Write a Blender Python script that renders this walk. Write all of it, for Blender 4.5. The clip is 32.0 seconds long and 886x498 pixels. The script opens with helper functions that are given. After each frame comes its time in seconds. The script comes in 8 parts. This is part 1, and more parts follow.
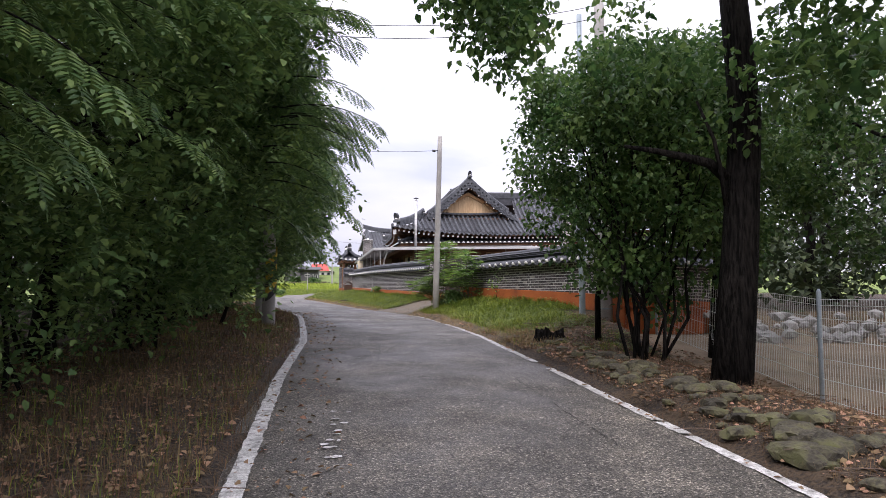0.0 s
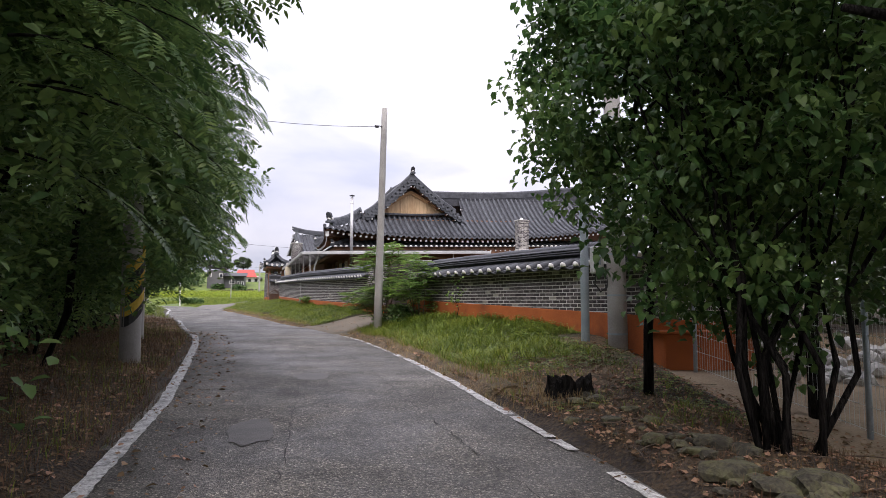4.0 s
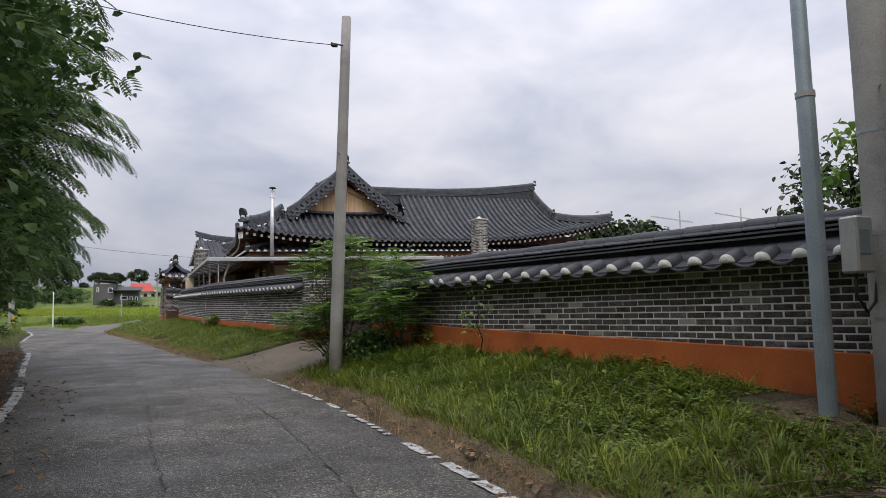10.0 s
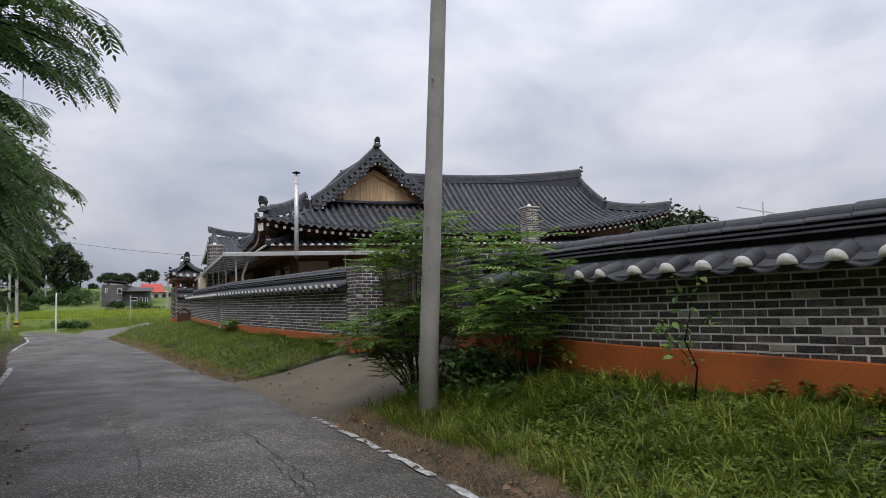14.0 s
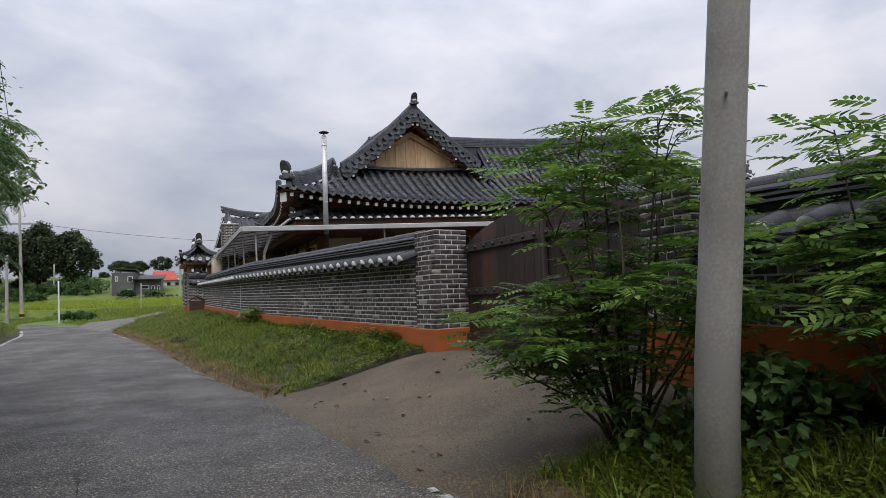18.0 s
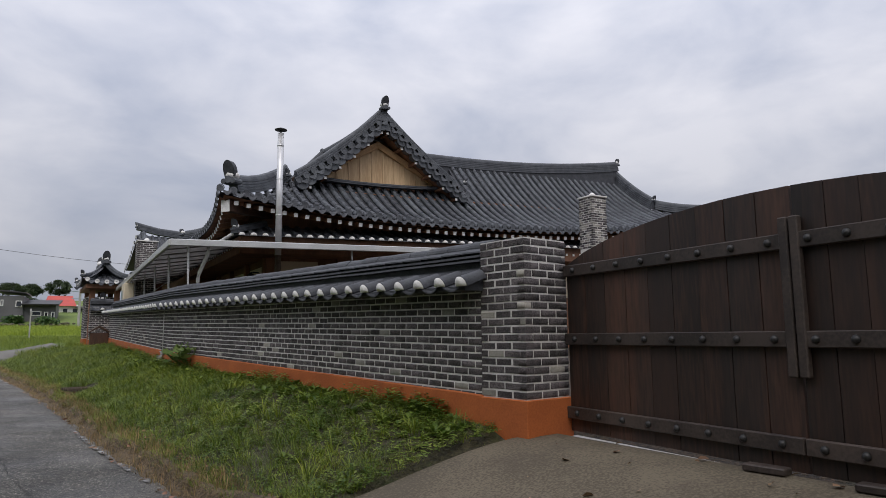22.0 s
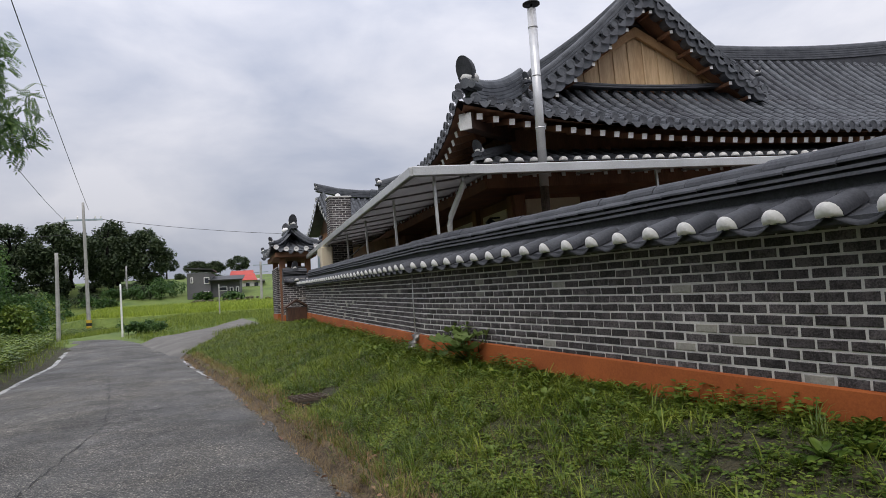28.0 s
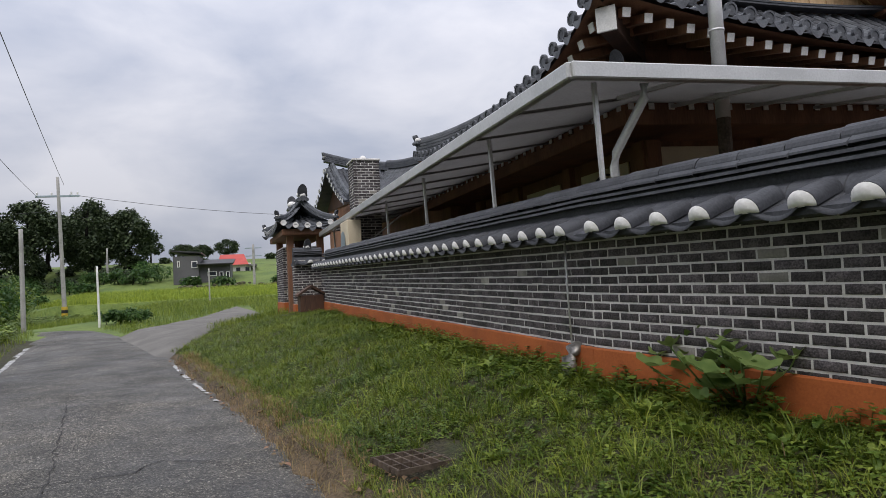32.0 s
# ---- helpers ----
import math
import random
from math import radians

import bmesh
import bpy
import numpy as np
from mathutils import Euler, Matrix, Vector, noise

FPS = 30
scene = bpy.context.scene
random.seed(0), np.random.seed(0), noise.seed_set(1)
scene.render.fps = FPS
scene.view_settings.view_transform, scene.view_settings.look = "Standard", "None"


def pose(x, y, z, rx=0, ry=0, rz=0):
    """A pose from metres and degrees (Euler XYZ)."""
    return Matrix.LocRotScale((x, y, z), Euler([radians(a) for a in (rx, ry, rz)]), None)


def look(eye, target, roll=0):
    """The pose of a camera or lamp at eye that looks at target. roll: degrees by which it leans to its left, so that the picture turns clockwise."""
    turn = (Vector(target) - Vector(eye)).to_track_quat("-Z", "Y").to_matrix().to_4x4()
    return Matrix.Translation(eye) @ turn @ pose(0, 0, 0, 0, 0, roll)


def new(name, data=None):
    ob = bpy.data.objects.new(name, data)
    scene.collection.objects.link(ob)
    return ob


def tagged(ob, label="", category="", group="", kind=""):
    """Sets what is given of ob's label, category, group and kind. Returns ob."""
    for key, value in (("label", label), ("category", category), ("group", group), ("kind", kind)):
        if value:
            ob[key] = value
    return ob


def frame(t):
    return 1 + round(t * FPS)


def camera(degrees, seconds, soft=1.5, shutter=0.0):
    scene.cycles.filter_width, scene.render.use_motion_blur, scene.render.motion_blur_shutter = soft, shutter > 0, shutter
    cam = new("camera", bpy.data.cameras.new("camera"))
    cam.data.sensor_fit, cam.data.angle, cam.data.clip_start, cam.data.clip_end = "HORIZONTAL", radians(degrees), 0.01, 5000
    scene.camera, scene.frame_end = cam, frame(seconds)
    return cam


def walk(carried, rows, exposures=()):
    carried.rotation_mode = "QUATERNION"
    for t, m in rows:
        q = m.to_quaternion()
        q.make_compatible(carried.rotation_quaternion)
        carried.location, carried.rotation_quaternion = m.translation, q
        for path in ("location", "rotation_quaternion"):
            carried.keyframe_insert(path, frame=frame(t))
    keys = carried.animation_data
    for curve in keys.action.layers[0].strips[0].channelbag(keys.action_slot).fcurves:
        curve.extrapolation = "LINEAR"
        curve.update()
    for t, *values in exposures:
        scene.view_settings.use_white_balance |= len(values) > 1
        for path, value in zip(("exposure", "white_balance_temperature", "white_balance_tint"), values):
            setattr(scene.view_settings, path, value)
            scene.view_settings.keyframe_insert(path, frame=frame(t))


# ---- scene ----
cam = camera(68.2, 32.0, 0.4)
PATH = [
    (0, (0.000, 0.000, 1.430), (0.194, 1.985, 1.583), 0.3),
    (0.5, (0.002, 0.524, 1.469), (0.264, 2.502, 1.610), -0.5),
    (1, (0.044, 1.113, 1.487), (0.296, 3.090, 1.661), 0.4),
    (1.5, (0.031, 1.574, 1.520), (0.295, 3.550, 1.685), -0.3),
    (2, (0.114, 2.159, 1.580), (0.387, 4.135, 1.726), -0.6),
    (2.5, (0.118, 2.752, 1.632), (0.380, 4.726, 1.816), 0.7),
    (3, (0.209, 3.321, 1.619), (0.524, 5.286, 1.817), -0.6),
    (3.5, (0.178, 3.888, 1.647), (0.522, 5.849, 1.833), 0.1),
    (5.5, (0.281, 6.095, 1.766), (0.786, 8.025, 1.914), -1.5),
    (6, (0.244, 6.690, 1.773), (0.720, 8.628, 1.914), -0.3),
    (6.5, (0.205, 7.206, 1.789), (0.668, 9.148, 1.898), -1.6),
    (7, (0.188, 7.744, 1.832), (0.625, 9.691, 1.969), -0.6),
    (7.5, (0.129, 8.198, 1.870), (0.584, 10.138, 2.038), 0.1),
    (8, (0.109, 8.791, 1.851), (0.653, 10.708, 2.020), 0.4),
    (8.5, (0.106, 9.252, 1.896), (0.673, 11.162, 2.067), 0.3),
    (9, (0.082, 9.736, 1.885), (0.738, 11.617, 2.060), -0.9),
    (9.5, (0.126, 10.277, 1.915), (0.789, 12.156, 2.087), 0.0),
    (10, (0.065, 10.698, 1.936), (0.713, 12.579, 2.141), -0.9),
    (10.5, (0.084, 11.122, 1.979), (0.734, 13.003, 2.167), -1.9),
    (11, (0.020, 11.583, 1.993), (0.618, 13.484, 2.168), -1.8),
    (11.5, (0.024, 12.147, 1.995), (0.602, 14.056, 2.147), -2.5),
    (12, (-0.000, 12.602, 2.032), (0.506, 14.532, 2.174), -1.0),
    (12.5, (-0.079, 13.112, 2.037), (0.399, 15.046, 2.216), -1.7),
    (13, (-0.062, 13.556, 2.089), (0.482, 15.470, 2.298), -1.5),
    (13.5, (-0.115, 14.037, 2.097), (0.500, 15.929, 2.307), -0.6),
    (15.5, (-0.168, 15.823, 2.072), (0.418, 17.729, 2.233), -3.6),
    (16, (-0.205, 16.340, 2.060), (0.339, 18.259, 2.200), -1.3),
    (16.5, (-0.220, 16.858, 2.062), (0.327, 18.778, 2.184), -1.3),
    (17, (-0.263, 17.399, 2.070), (0.283, 19.319, 2.205), -0.2),
    (17.5, (-0.308, 18.019, 2.078), (0.232, 19.938, 2.234), -0.9),
    (18, (-0.289, 18.475, 2.108), (0.296, 20.382, 2.263), -2.2),
    (18.5, (-0.322, 19.039, 2.095), (0.263, 20.947, 2.225), -2.5),
    (19, (-0.298, 19.595, 2.096), (0.358, 21.481, 2.216), -2.3),
    (19.5, (-0.308, 19.980, 2.136), (0.349, 21.867, 2.234), -1.2),
    (20, (-0.335, 20.499, 2.165), (0.333, 22.377, 2.334), -2.6),
    (20.5, (-0.373, 20.912, 2.222), (0.307, 22.771, 2.508), -2.0),
    (21, (-0.469, 21.411, 2.231), (0.174, 23.283, 2.520), -3.0),
    (21.5, (-0.558, 21.913, 2.199), (0.200, 23.745, 2.468), -1.7),
    (22, (-0.662, 22.369, 2.249), (0.150, 24.178, 2.512), -0.5),
    (22.5, (-0.779, 22.874, 2.260), (0.039, 24.679, 2.537), -1.7),
    (23, (-0.771, 23.444, 2.281), (0.044, 25.251, 2.540), -3.0),
    (23.5, (-0.863, 23.934, 2.283), (0.004, 25.717, 2.541), -0.9),
    (24, (-0.946, 24.375, 2.292), (-0.025, 26.130, 2.564), -2.5),
    (24.5, (-1.018, 24.850, 2.317), (-0.118, 26.616, 2.587), -1.0),
    (26.5, (-1.352, 26.451, 2.419), (-0.542, 28.271, 2.599), -4.3),
    (27, (-1.444, 27.044, 2.452), (-0.878, 28.957, 2.604), -3.0),
    (27.5, (-1.607, 27.603, 2.452), (-1.154, 29.544, 2.614), -3.5),
    (28, (-1.727, 28.123, 2.459), (-1.333, 30.078, 2.609), -3.5),
    (28.5, (-1.924, 28.543, 2.429), (-1.496, 30.490, 2.592), -3.1),
    (29, (-2.068, 29.013, 2.439), (-1.454, 30.909, 2.604), -3.7),
    (29.5, (-2.095, 29.580, 2.488), (-1.456, 31.466, 2.674), -1.7),
    (30, (-2.239, 30.004, 2.501), (-1.628, 31.901, 2.671), -3.6),
    (30.5, (-2.303, 30.503, 2.511), (-1.735, 32.413, 2.671), -3.0),
    (31, (-2.415, 31.030, 2.525), (-1.888, 32.954, 2.661), -3.9),
    (31.5, (-2.436, 31.595, 2.543), (-1.952, 33.531, 2.658), -5.3),
    (32, (-2.544, 32.060, 2.539), (-2.112, 34.010, 2.648), -3.1),
]
walk(cam, [(t, look(eye, target, roll)) for t, eye, target, roll in PATH],
     [(0, 0.8, 6530, 19), (2, 0.85, 6560, 19), (3.5, 0.71, 6600, 18), (6, 0.55, 6820, 15), (8, 0.18, 6800, 14), (10, 0.02, 6600, 11), (13, -0.06, 6500, 10), (17, -0.10, 6500, 10), (20, -0.02, 6500, 10), (21, -0.24, 6500, 10), (22, -0.2, 6500, 10), (23, -0.2, 6500, 10), (27, -0.08, 6500, 10), (32, -0.05, 6500, 10)])

# ---- end of camera ----
# ---- light ----
world = bpy.data.worlds.new("sky")
scene.world = world
world.use_nodes = True
wn, wl = world.node_tree.nodes, world.node_tree.links
wn.clear()
SUN_EL, SUN_AZ = 52.0, 200.0
w_out = wn.new("ShaderNodeOutputWorld")
w_bg = wn.new("ShaderNodeBackground")
w_sky = wn.new("ShaderNodeTexSky")
w_sky.sky_type, w_sky.sun_disc = "NISHITA", False
w_sky.sun_elevation, w_sky.sun_rotation = radians(SUN_EL), radians(SUN_AZ)
w_sky.air_density, w_sky.dust_density = 1.2, 3.0
w_co = wn.new("ShaderNodeTexCoord")
w_map = wn.new("ShaderNodeMapping")
w_map.inputs["Scale"].default_value = (1.8, 1.8, 4.0)
w_map.inputs["Location"].default_value = (0.3, 1.7, 0.2)
w_n1 = wn.new("ShaderNodeTexNoise")
w_n1.inputs["Scale"].default_value, w_n1.inputs["Detail"].default_value = 2.1, 9.0
w_n1.inputs["Roughness"].default_value = 0.50
w_n1.inputs["Distortion"].default_value = 0.25
w_ramp = wn.new("ShaderNodeValToRGB")
w_ramp.color_ramp.elements[0].position, w_ramp.color_ramp.elements[0].color = 0.34, (5.4, 5.82, 7.15, 1)
w_ramp.color_ramp.elements[1].position, w_ramp.color_ramp.elements[1].color = 0.66, (8.85, 8.86, 9.65, 1)
w_mix = wn.new("ShaderNodeMix")
w_mix.data_type = "RGBA"
w_mix.inputs["Factor"].default_value = 0.90
wl.new(w_co.outputs["Generated"], w_map.inputs["Vector"])
wl.new(w_map.outputs["Vector"], w_n1.inputs["Vector"])
wl.new(w_n1.outputs["Fac"], w_ramp.inputs["Fac"])
wl.new(w_sky.outputs["Color"], w_mix.inputs["A"])
wl.new(w_ramp.outputs["Color"], w_mix.inputs["B"])
w_sep = wn.new("ShaderNodeSeparateXYZ")
w_up = wn.new("ShaderNodeMapRange")
w_up.inputs["From Min"].default_value, w_up.inputs["From Max"].default_value = 0.0, 1.0
w_up.inputs["To Min"].default_value, w_up.inputs["To Max"].default_value = 0.72, 2.15
w_mul = wn.new("ShaderNodeVectorMath")
w_mul.operation = "SCALE"
wl.new(w_co.outputs["Generated"], w_sep.inputs["Vector"])
wl.new(w_sep.outputs["Z"], w_up.inputs["Value"])
wl.new(w_mix.outputs["Result"], w_mul.inputs[0])
wl.new(w_up.outputs["Result"], w_mul.inputs["Scale"])
wl.new(w_mul.outputs["Vector"], w_bg.inputs["Color"])
w_bg.inputs["Strength"].default_value = 0.09
wl.new(w_bg.outputs["Background"], w_out.inputs["Surface"])
sun = new("sun", bpy.data.lights.new("sun", "SUN"))
sun.data.energy, sun.data.angle, sun.data.color = 1.3, radians(40), (1.0, 0.94, 0.89)
az, el = radians(SUN_AZ), radians(SUN_EL)
sun.matrix_world = look((0, 0, 60), (-60 * math.sin(az) * math.cos(el), -60 * math.cos(az) * math.cos(el), 60 - 60 * math.sin(el)))


# ---- materials ----
def material(name, c1, c2, scale=3.0, rough=0.8, bump=0.3, fine=40.0, metal=0.0, stain=None, stain_scale=0.6, stain_lo=0.5,
             vary=0.0, island=0.0, spec=0.5, squash=(1, 1, 1), rough_var=0.1, dist=0.01, grain=0.6):
    """A procedural surface: two colours mixed by noise at one size, grain and relief at a finer one, and stains at a larger one."""
    m = bpy.data.materials.new(name)
    m.use_nodes = True
    n, l = m.node_tree.nodes, m.node_tree.links
    b = n["Principled BSDF"]
    co = n.new("ShaderNodeTexCoord")
    mp = n.new("ShaderNodeMapping")
    mp.inputs["Scale"].default_value = squash
    l.new(co.outputs["Object"], mp.inputs["Vector"])
    if vary:
        info = n.new("ShaderNodeObjectInfo")
        far = n.new("ShaderNodeMath")
        far.operation = "MULTIPLY"
        far.inputs[1].default_value = 53.0
        l.new(info.outputs["Random"], far.inputs[0])
        l.new(far.outputs[0], mp.inputs["Location"])
    n1, n2 = n.new("ShaderNodeTexNoise"), n.new("ShaderNodeTexNoise")
    n1.inputs["Scale"].default_value, n1.inputs["Detail"].default_value = scale, 6.0
    n2.inputs["Scale"].default_value, n2.inputs["Detail"].default_value = fine, 4.0
    l.new(mp.outputs["Vector"], n1.inputs["Vector"])
    l.new(mp.outputs["Vector"], n2.inputs["Vector"])
    add = n.new("ShaderNodeMath")
    add.operation = "MULTIPLY_ADD"
    add.inputs[1].default_value, add.inputs[2].default_value = grain, -0.5 * grain
    l.new(n2.outputs["Fac"], add.inputs[0])
    tot = n.new("ShaderNodeMath")
    tot.operation = "ADD"
    l.new(n1.outputs["Fac"], tot.inputs[0])
    l.new(add.outputs[0], tot.inputs[1])
    ramp = n.new("ShaderNodeValToRGB")
    ramp.color_ramp.elements[0].position, ramp.color_ramp.elements[0].color = 0.34, (*c1, 1)
    ramp.color_ramp.elements[1].position, ramp.color_ramp.elements[1].color = 0.66, (*c2, 1)
    l.new(tot.outputs[0], ramp.inputs["Fac"])
    colour = ramp.outputs["Color"]
    if stain:
        n3 = n.new("ShaderNodeTexNoise")
        n3.inputs["Scale"].default_value, n3.inputs["Detail"].default_value = stain_scale, 8.0
        n3.inputs["Roughness"].default_value = 0.65
        l.new(mp.outputs["Vector"], n3.inputs["Vector"])
        r3 = n.new("ShaderNodeMapRange")
        r3.inputs["From Min"].default_value, r3.inputs["From Max"].default_value = stain_lo, stain_lo + 0.2
        l.new(n3.outputs["Fac"], r3.inputs["Value"])
        mx = n.new("ShaderNodeMix")
        mx.data_type = "RGBA"
        mx.inputs["B"].default_value = (*stain, 1)
        l.new(r3.outputs["Result"], mx.inputs["Factor"])
        l.new(colour, mx.inputs["A"])
        colour = mx.outputs["Result"]
    if vary or island:
        if island:
            src = n.new("ShaderNodeNewGeometry").outputs["Random Per Island"]
            if vary:
                both = n.new("ShaderNodeMath")
                both.operation = "ADD"
                l.new(src, both.inputs[0])
                l.new(info.outputs["Random"], both.inputs[1])
                wrap = n.new("ShaderNodeMath")
                wrap.operation = "FRACT"
                l.new(both.outputs[0], wrap.inputs[0])
                src = wrap.outputs[0]
        else:
            src = n.new("ShaderNodeObjectInfo").outputs["Random"]
        hs = n.new("ShaderNodeHueSaturation")
        rng = n.new("ShaderNodeMapRange")
        k = island or vary
        rng.inputs["To Min"].default_value, rng.inputs["To Max"].default_value = 1 - k, 1 + k
        l.new(src, rng.inputs["Value"])
        l.new(rng.outputs["Result"], hs.inputs["Value"])
        if island:
            hr = n.new("ShaderNodeMapRange")
            hr.inputs["To Min"].default_value, hr.inputs["To Max"].default_value = 0.5 + 0.06 * k, 0.5 - 0.06 * k
            l.new(src, hr.inputs["Value"])
            l.new(hr.outputs["Result"], hs.inputs["Hue"])
        l.new(colour, hs.inputs["Color"])
        colour = hs.outputs["Color"]
    l.new(colour, b.inputs["Base Color"])
    rr = n.new("ShaderNodeMapRange")
    rr.inputs["To Min"].default_value, rr.inputs["To Max"].default_value = max(rough - rough_var, 0.02), min(rough + rough_var, 1)
    l.new(n1.outputs["Fac"], rr.inputs["Value"])
    l.new(rr.outputs["Result"], b.inputs["Roughness"])
    b.inputs["Metallic"].default_value = metal
    b.inputs["Specular IOR Level"].default_value = spec
    if bump:
        bp = n.new("ShaderNodeBump")
        bp.inputs["Strength"].default_value, bp.inputs["Distance"].default_value = bump, dist
        l.new(tot.outputs[0], bp.inputs["Height"])
        l.new(bp.outputs["Normal"], b.inputs["Normal"])
    return m


def leafy(name, c1, c2, trans=0.25, rough=0.5):
    """Leaf or grass: thin, a little light passes, each leaf its own tone."""
    m = material(name, c1, c2, 1.3, rough, 0.0, 14.0, island=0.38, spec=0.35)
    n, l = m.node_tree.nodes, m.node_tree.links
    b = n["Principled BSDF"]
    tr = n.new("ShaderNodeBsdfTranslucent")
    mix = n.new("ShaderNodeMixShader")
    mix.inputs["Fac"].default_value = trans
    l.new(b.inputs["Base Color"].links[0].from_socket, tr.inputs["Color"])
    l.new(b.outputs["BSDF"], mix.inputs[1])
    l.new(tr.outputs["BSDF"], mix.inputs[2])
    l.new(mix.outputs["Shader"], n["Material Output"].inputs["Surface"])
    return m


def asphalt():
    """Worn asphalt: pale and dark aggregate, broad worn and tarry areas, tyre-polished tracks."""
    m = bpy.data.materials.new("asphalt")
    m.use_nodes = True
    n, l = m.node_tree.nodes, m.node_tree.links
    b = n["Principled BSDF"]
    co = n.new("ShaderNodeTexCoord").outputs["Object"]

    def noise_tex(scale, detail=4.0, rough=0.6):
        t = n.new("ShaderNodeTexNoise")
        t.inputs["Scale"].default_value, t.inputs["Detail"].default_value, t.inputs["Roughness"].default_value = scale, detail, rough
        l.new(co, t.inputs["Vector"])
        return t.outputs["Fac"]

    def ramp(src, stops):
        r = n.new("ShaderNodeValToRGB")
        r.color_ramp.elements[0].position, r.color_ramp.elements[0].color = stops[0][0], (*stops[0][1], 1)
        r.color_ramp.elements[1].position, r.color_ramp.elements[1].color = stops[-1][0], (*stops[-1][1], 1)
        for p, c in stops[1:-1]:
            r.color_ramp.elements.new(p).color = (*c, 1)
        l.new(src, r.inputs["Fac"])
        return r.outputs["Color"]

    def mixed(kind, a, c, f):
        x = n.new("ShaderNodeMix")
        x.data_type, x.blend_type = "RGBA", kind
        x.inputs["Factor"].default_value = f
        l.new(a, x.inputs["A"])
        l.new(c, x.inputs["B"])
        return x.outputs["Result"]

    vo = n.new("ShaderNodeTexVoronoi")
    vo.inputs["Scale"].default_value = 95.0
    l.new(co, vo.inputs["Vector"])
    sep = n.new("ShaderNodeSeparateColor")
    l.new(vo.outputs["Color"], sep.inputs["Color"])
    grit = ramp(sep.outputs["Red"], [(0.0, (0.021, 0.020, 0.017)), (0.45, (0.062, 0.058, 0.049)), (0.85, (0.122, 0.114, 0.096)), (1.0, (0.315, 0.295, 0.25))])
    mid = ramp(noise_tex(38.0, 3.0), [(0.30, (0.42, 0.42, 0.42)), (0.50, (1.0, 1.0, 1.0)), (0.70, (1.75, 1.72, 1.68))])
    broad = ramp(noise_tex(0.55, 7.0, 0.68), [(0.34, (0.62, 0.62, 0.63)), (0.5, (1.0, 1.0, 1.0)), (0.66, (1.55, 1.52, 1.48))])
    small = ramp(noise_tex(3.2, 6.0, 0.7), [(0.34, (0.72, 0.72, 0.72)), (0.5, (1.0, 1.0, 1.0)), (0.68, (1.32, 1.30, 1.27))])
    colour = mixed("MULTIPLY", mixed("MULTIPLY", mixed("MULTIPLY", grit, mid, 1.0), broad, 1.0), small, 1.0)
    l.new(colour, b.inputs["Base Color"])
    rr = n.new("ShaderNodeMapRange")
    rr.inputs["From Min"].default_value, rr.inputs["From Max"].default_value = 0.35, 0.65
    rr.inputs["To Min"].default_value, rr.inputs["To Max"].default_value = 0.44, 0.74
    l.new(noise_tex(0.9, 5.0), rr.inputs["Value"])
    l.new(rr.outputs["Result"], b.inputs["Roughness"])
    bp = n.new("ShaderNodeBump")
    bp.inputs["Strength"].default_value, bp.inputs["Distance"].default_value = 0.9, 0.006
    l.new(vo.outputs["Distance"], bp.inputs["Height"])
    l.new(bp.outputs["Normal"], b.inputs["Normal"])
    return m


def _tr(m, share):
    """Lets light pass through a thin sheet."""
    n, l = m.node_tree.nodes, m.node_tree.links
    tr = n.new("ShaderNodeBsdfTranslucent")
    tr.inputs["Color"].default_value = (0.50, 0.49, 0.47, 1)
    mix = n.new("ShaderNodeMixShader")
    mix.inputs["Fac"].default_value = share
    l.new(n["Principled BSDF"].outputs["BSDF"], mix.inputs[1])
    l.new(tr.outputs["BSDF"], mix.inputs[2])
    l.new(mix.outputs["Shader"], n["Material Output"].inputs["Surface"])


M = {}
M["asphalt"] = asphalt()
M["asphalt_patch"] = material("asphalt patch", (0.088, 0.084, 0.078), (0.146, 0.139, 0.128), 5.0, 0.7, 0.6, 90.0, dist=0.005, grain=1.6)
M["crack"] = material("crack tar", (0.026, 0.025, 0.024), (0.06, 0.058, 0.056), 6.0, 0.85, 0.3)
M["paint"] = material("worn road paint", (0.34, 0.34, 0.32), (0.66, 0.66, 0.64), 9.0, 0.7, 0.6, 70.0, stain=(0.075, 0.073, 0.07), stain_scale=13.0, stain_lo=0.50, dist=0.005, grain=1.2)
M["paint_worn"] = material("nearly worn-off road paint", (0.17, 0.168, 0.16), (0.42, 0.415, 0.40), 9.0, 0.75, 0.6, 70.0, stain=(0.075, 0.073, 0.07), stain_scale=12.0, stain_lo=0.46, dist=0.005, grain=1.2)
M["stem"] = material("green-brown stem", (0.060, 0.050, 0.030), (0.130, 0.110, 0.066), 8.0, 0.85, 0.4, 40.0)
M["soil"] = material("soil and litter", (0.022, 0.016, 0.011), (0.075, 0.051, 0.029), 2.2, 0.95, 0.9, 30.0, stain=(0.055, 0.060, 0.024), stain_scale=0.9, stain_lo=0.58, dist=0.05, grain=1.3)
M["dry_soil"] = material("dry verge soil", (0.066, 0.046, 0.026), (0.165, 0.117, 0.064), 3.0, 0.95, 0.9, 34.0, stain=(0.075, 0.085, 0.035), stain_scale=1.6, stain_lo=0.56, dist=0.03, grain=1.3)
M["turf"] = material("mossy turf", (0.030, 0.027, 0.014), (0.068, 0.060, 0.030), 5.0, 0.95, 0.9, 34.0, stain=(0.048, 0.066, 0.016), stain_scale=3.5, stain_lo=0.50, dist=0.03, grain=1.4)
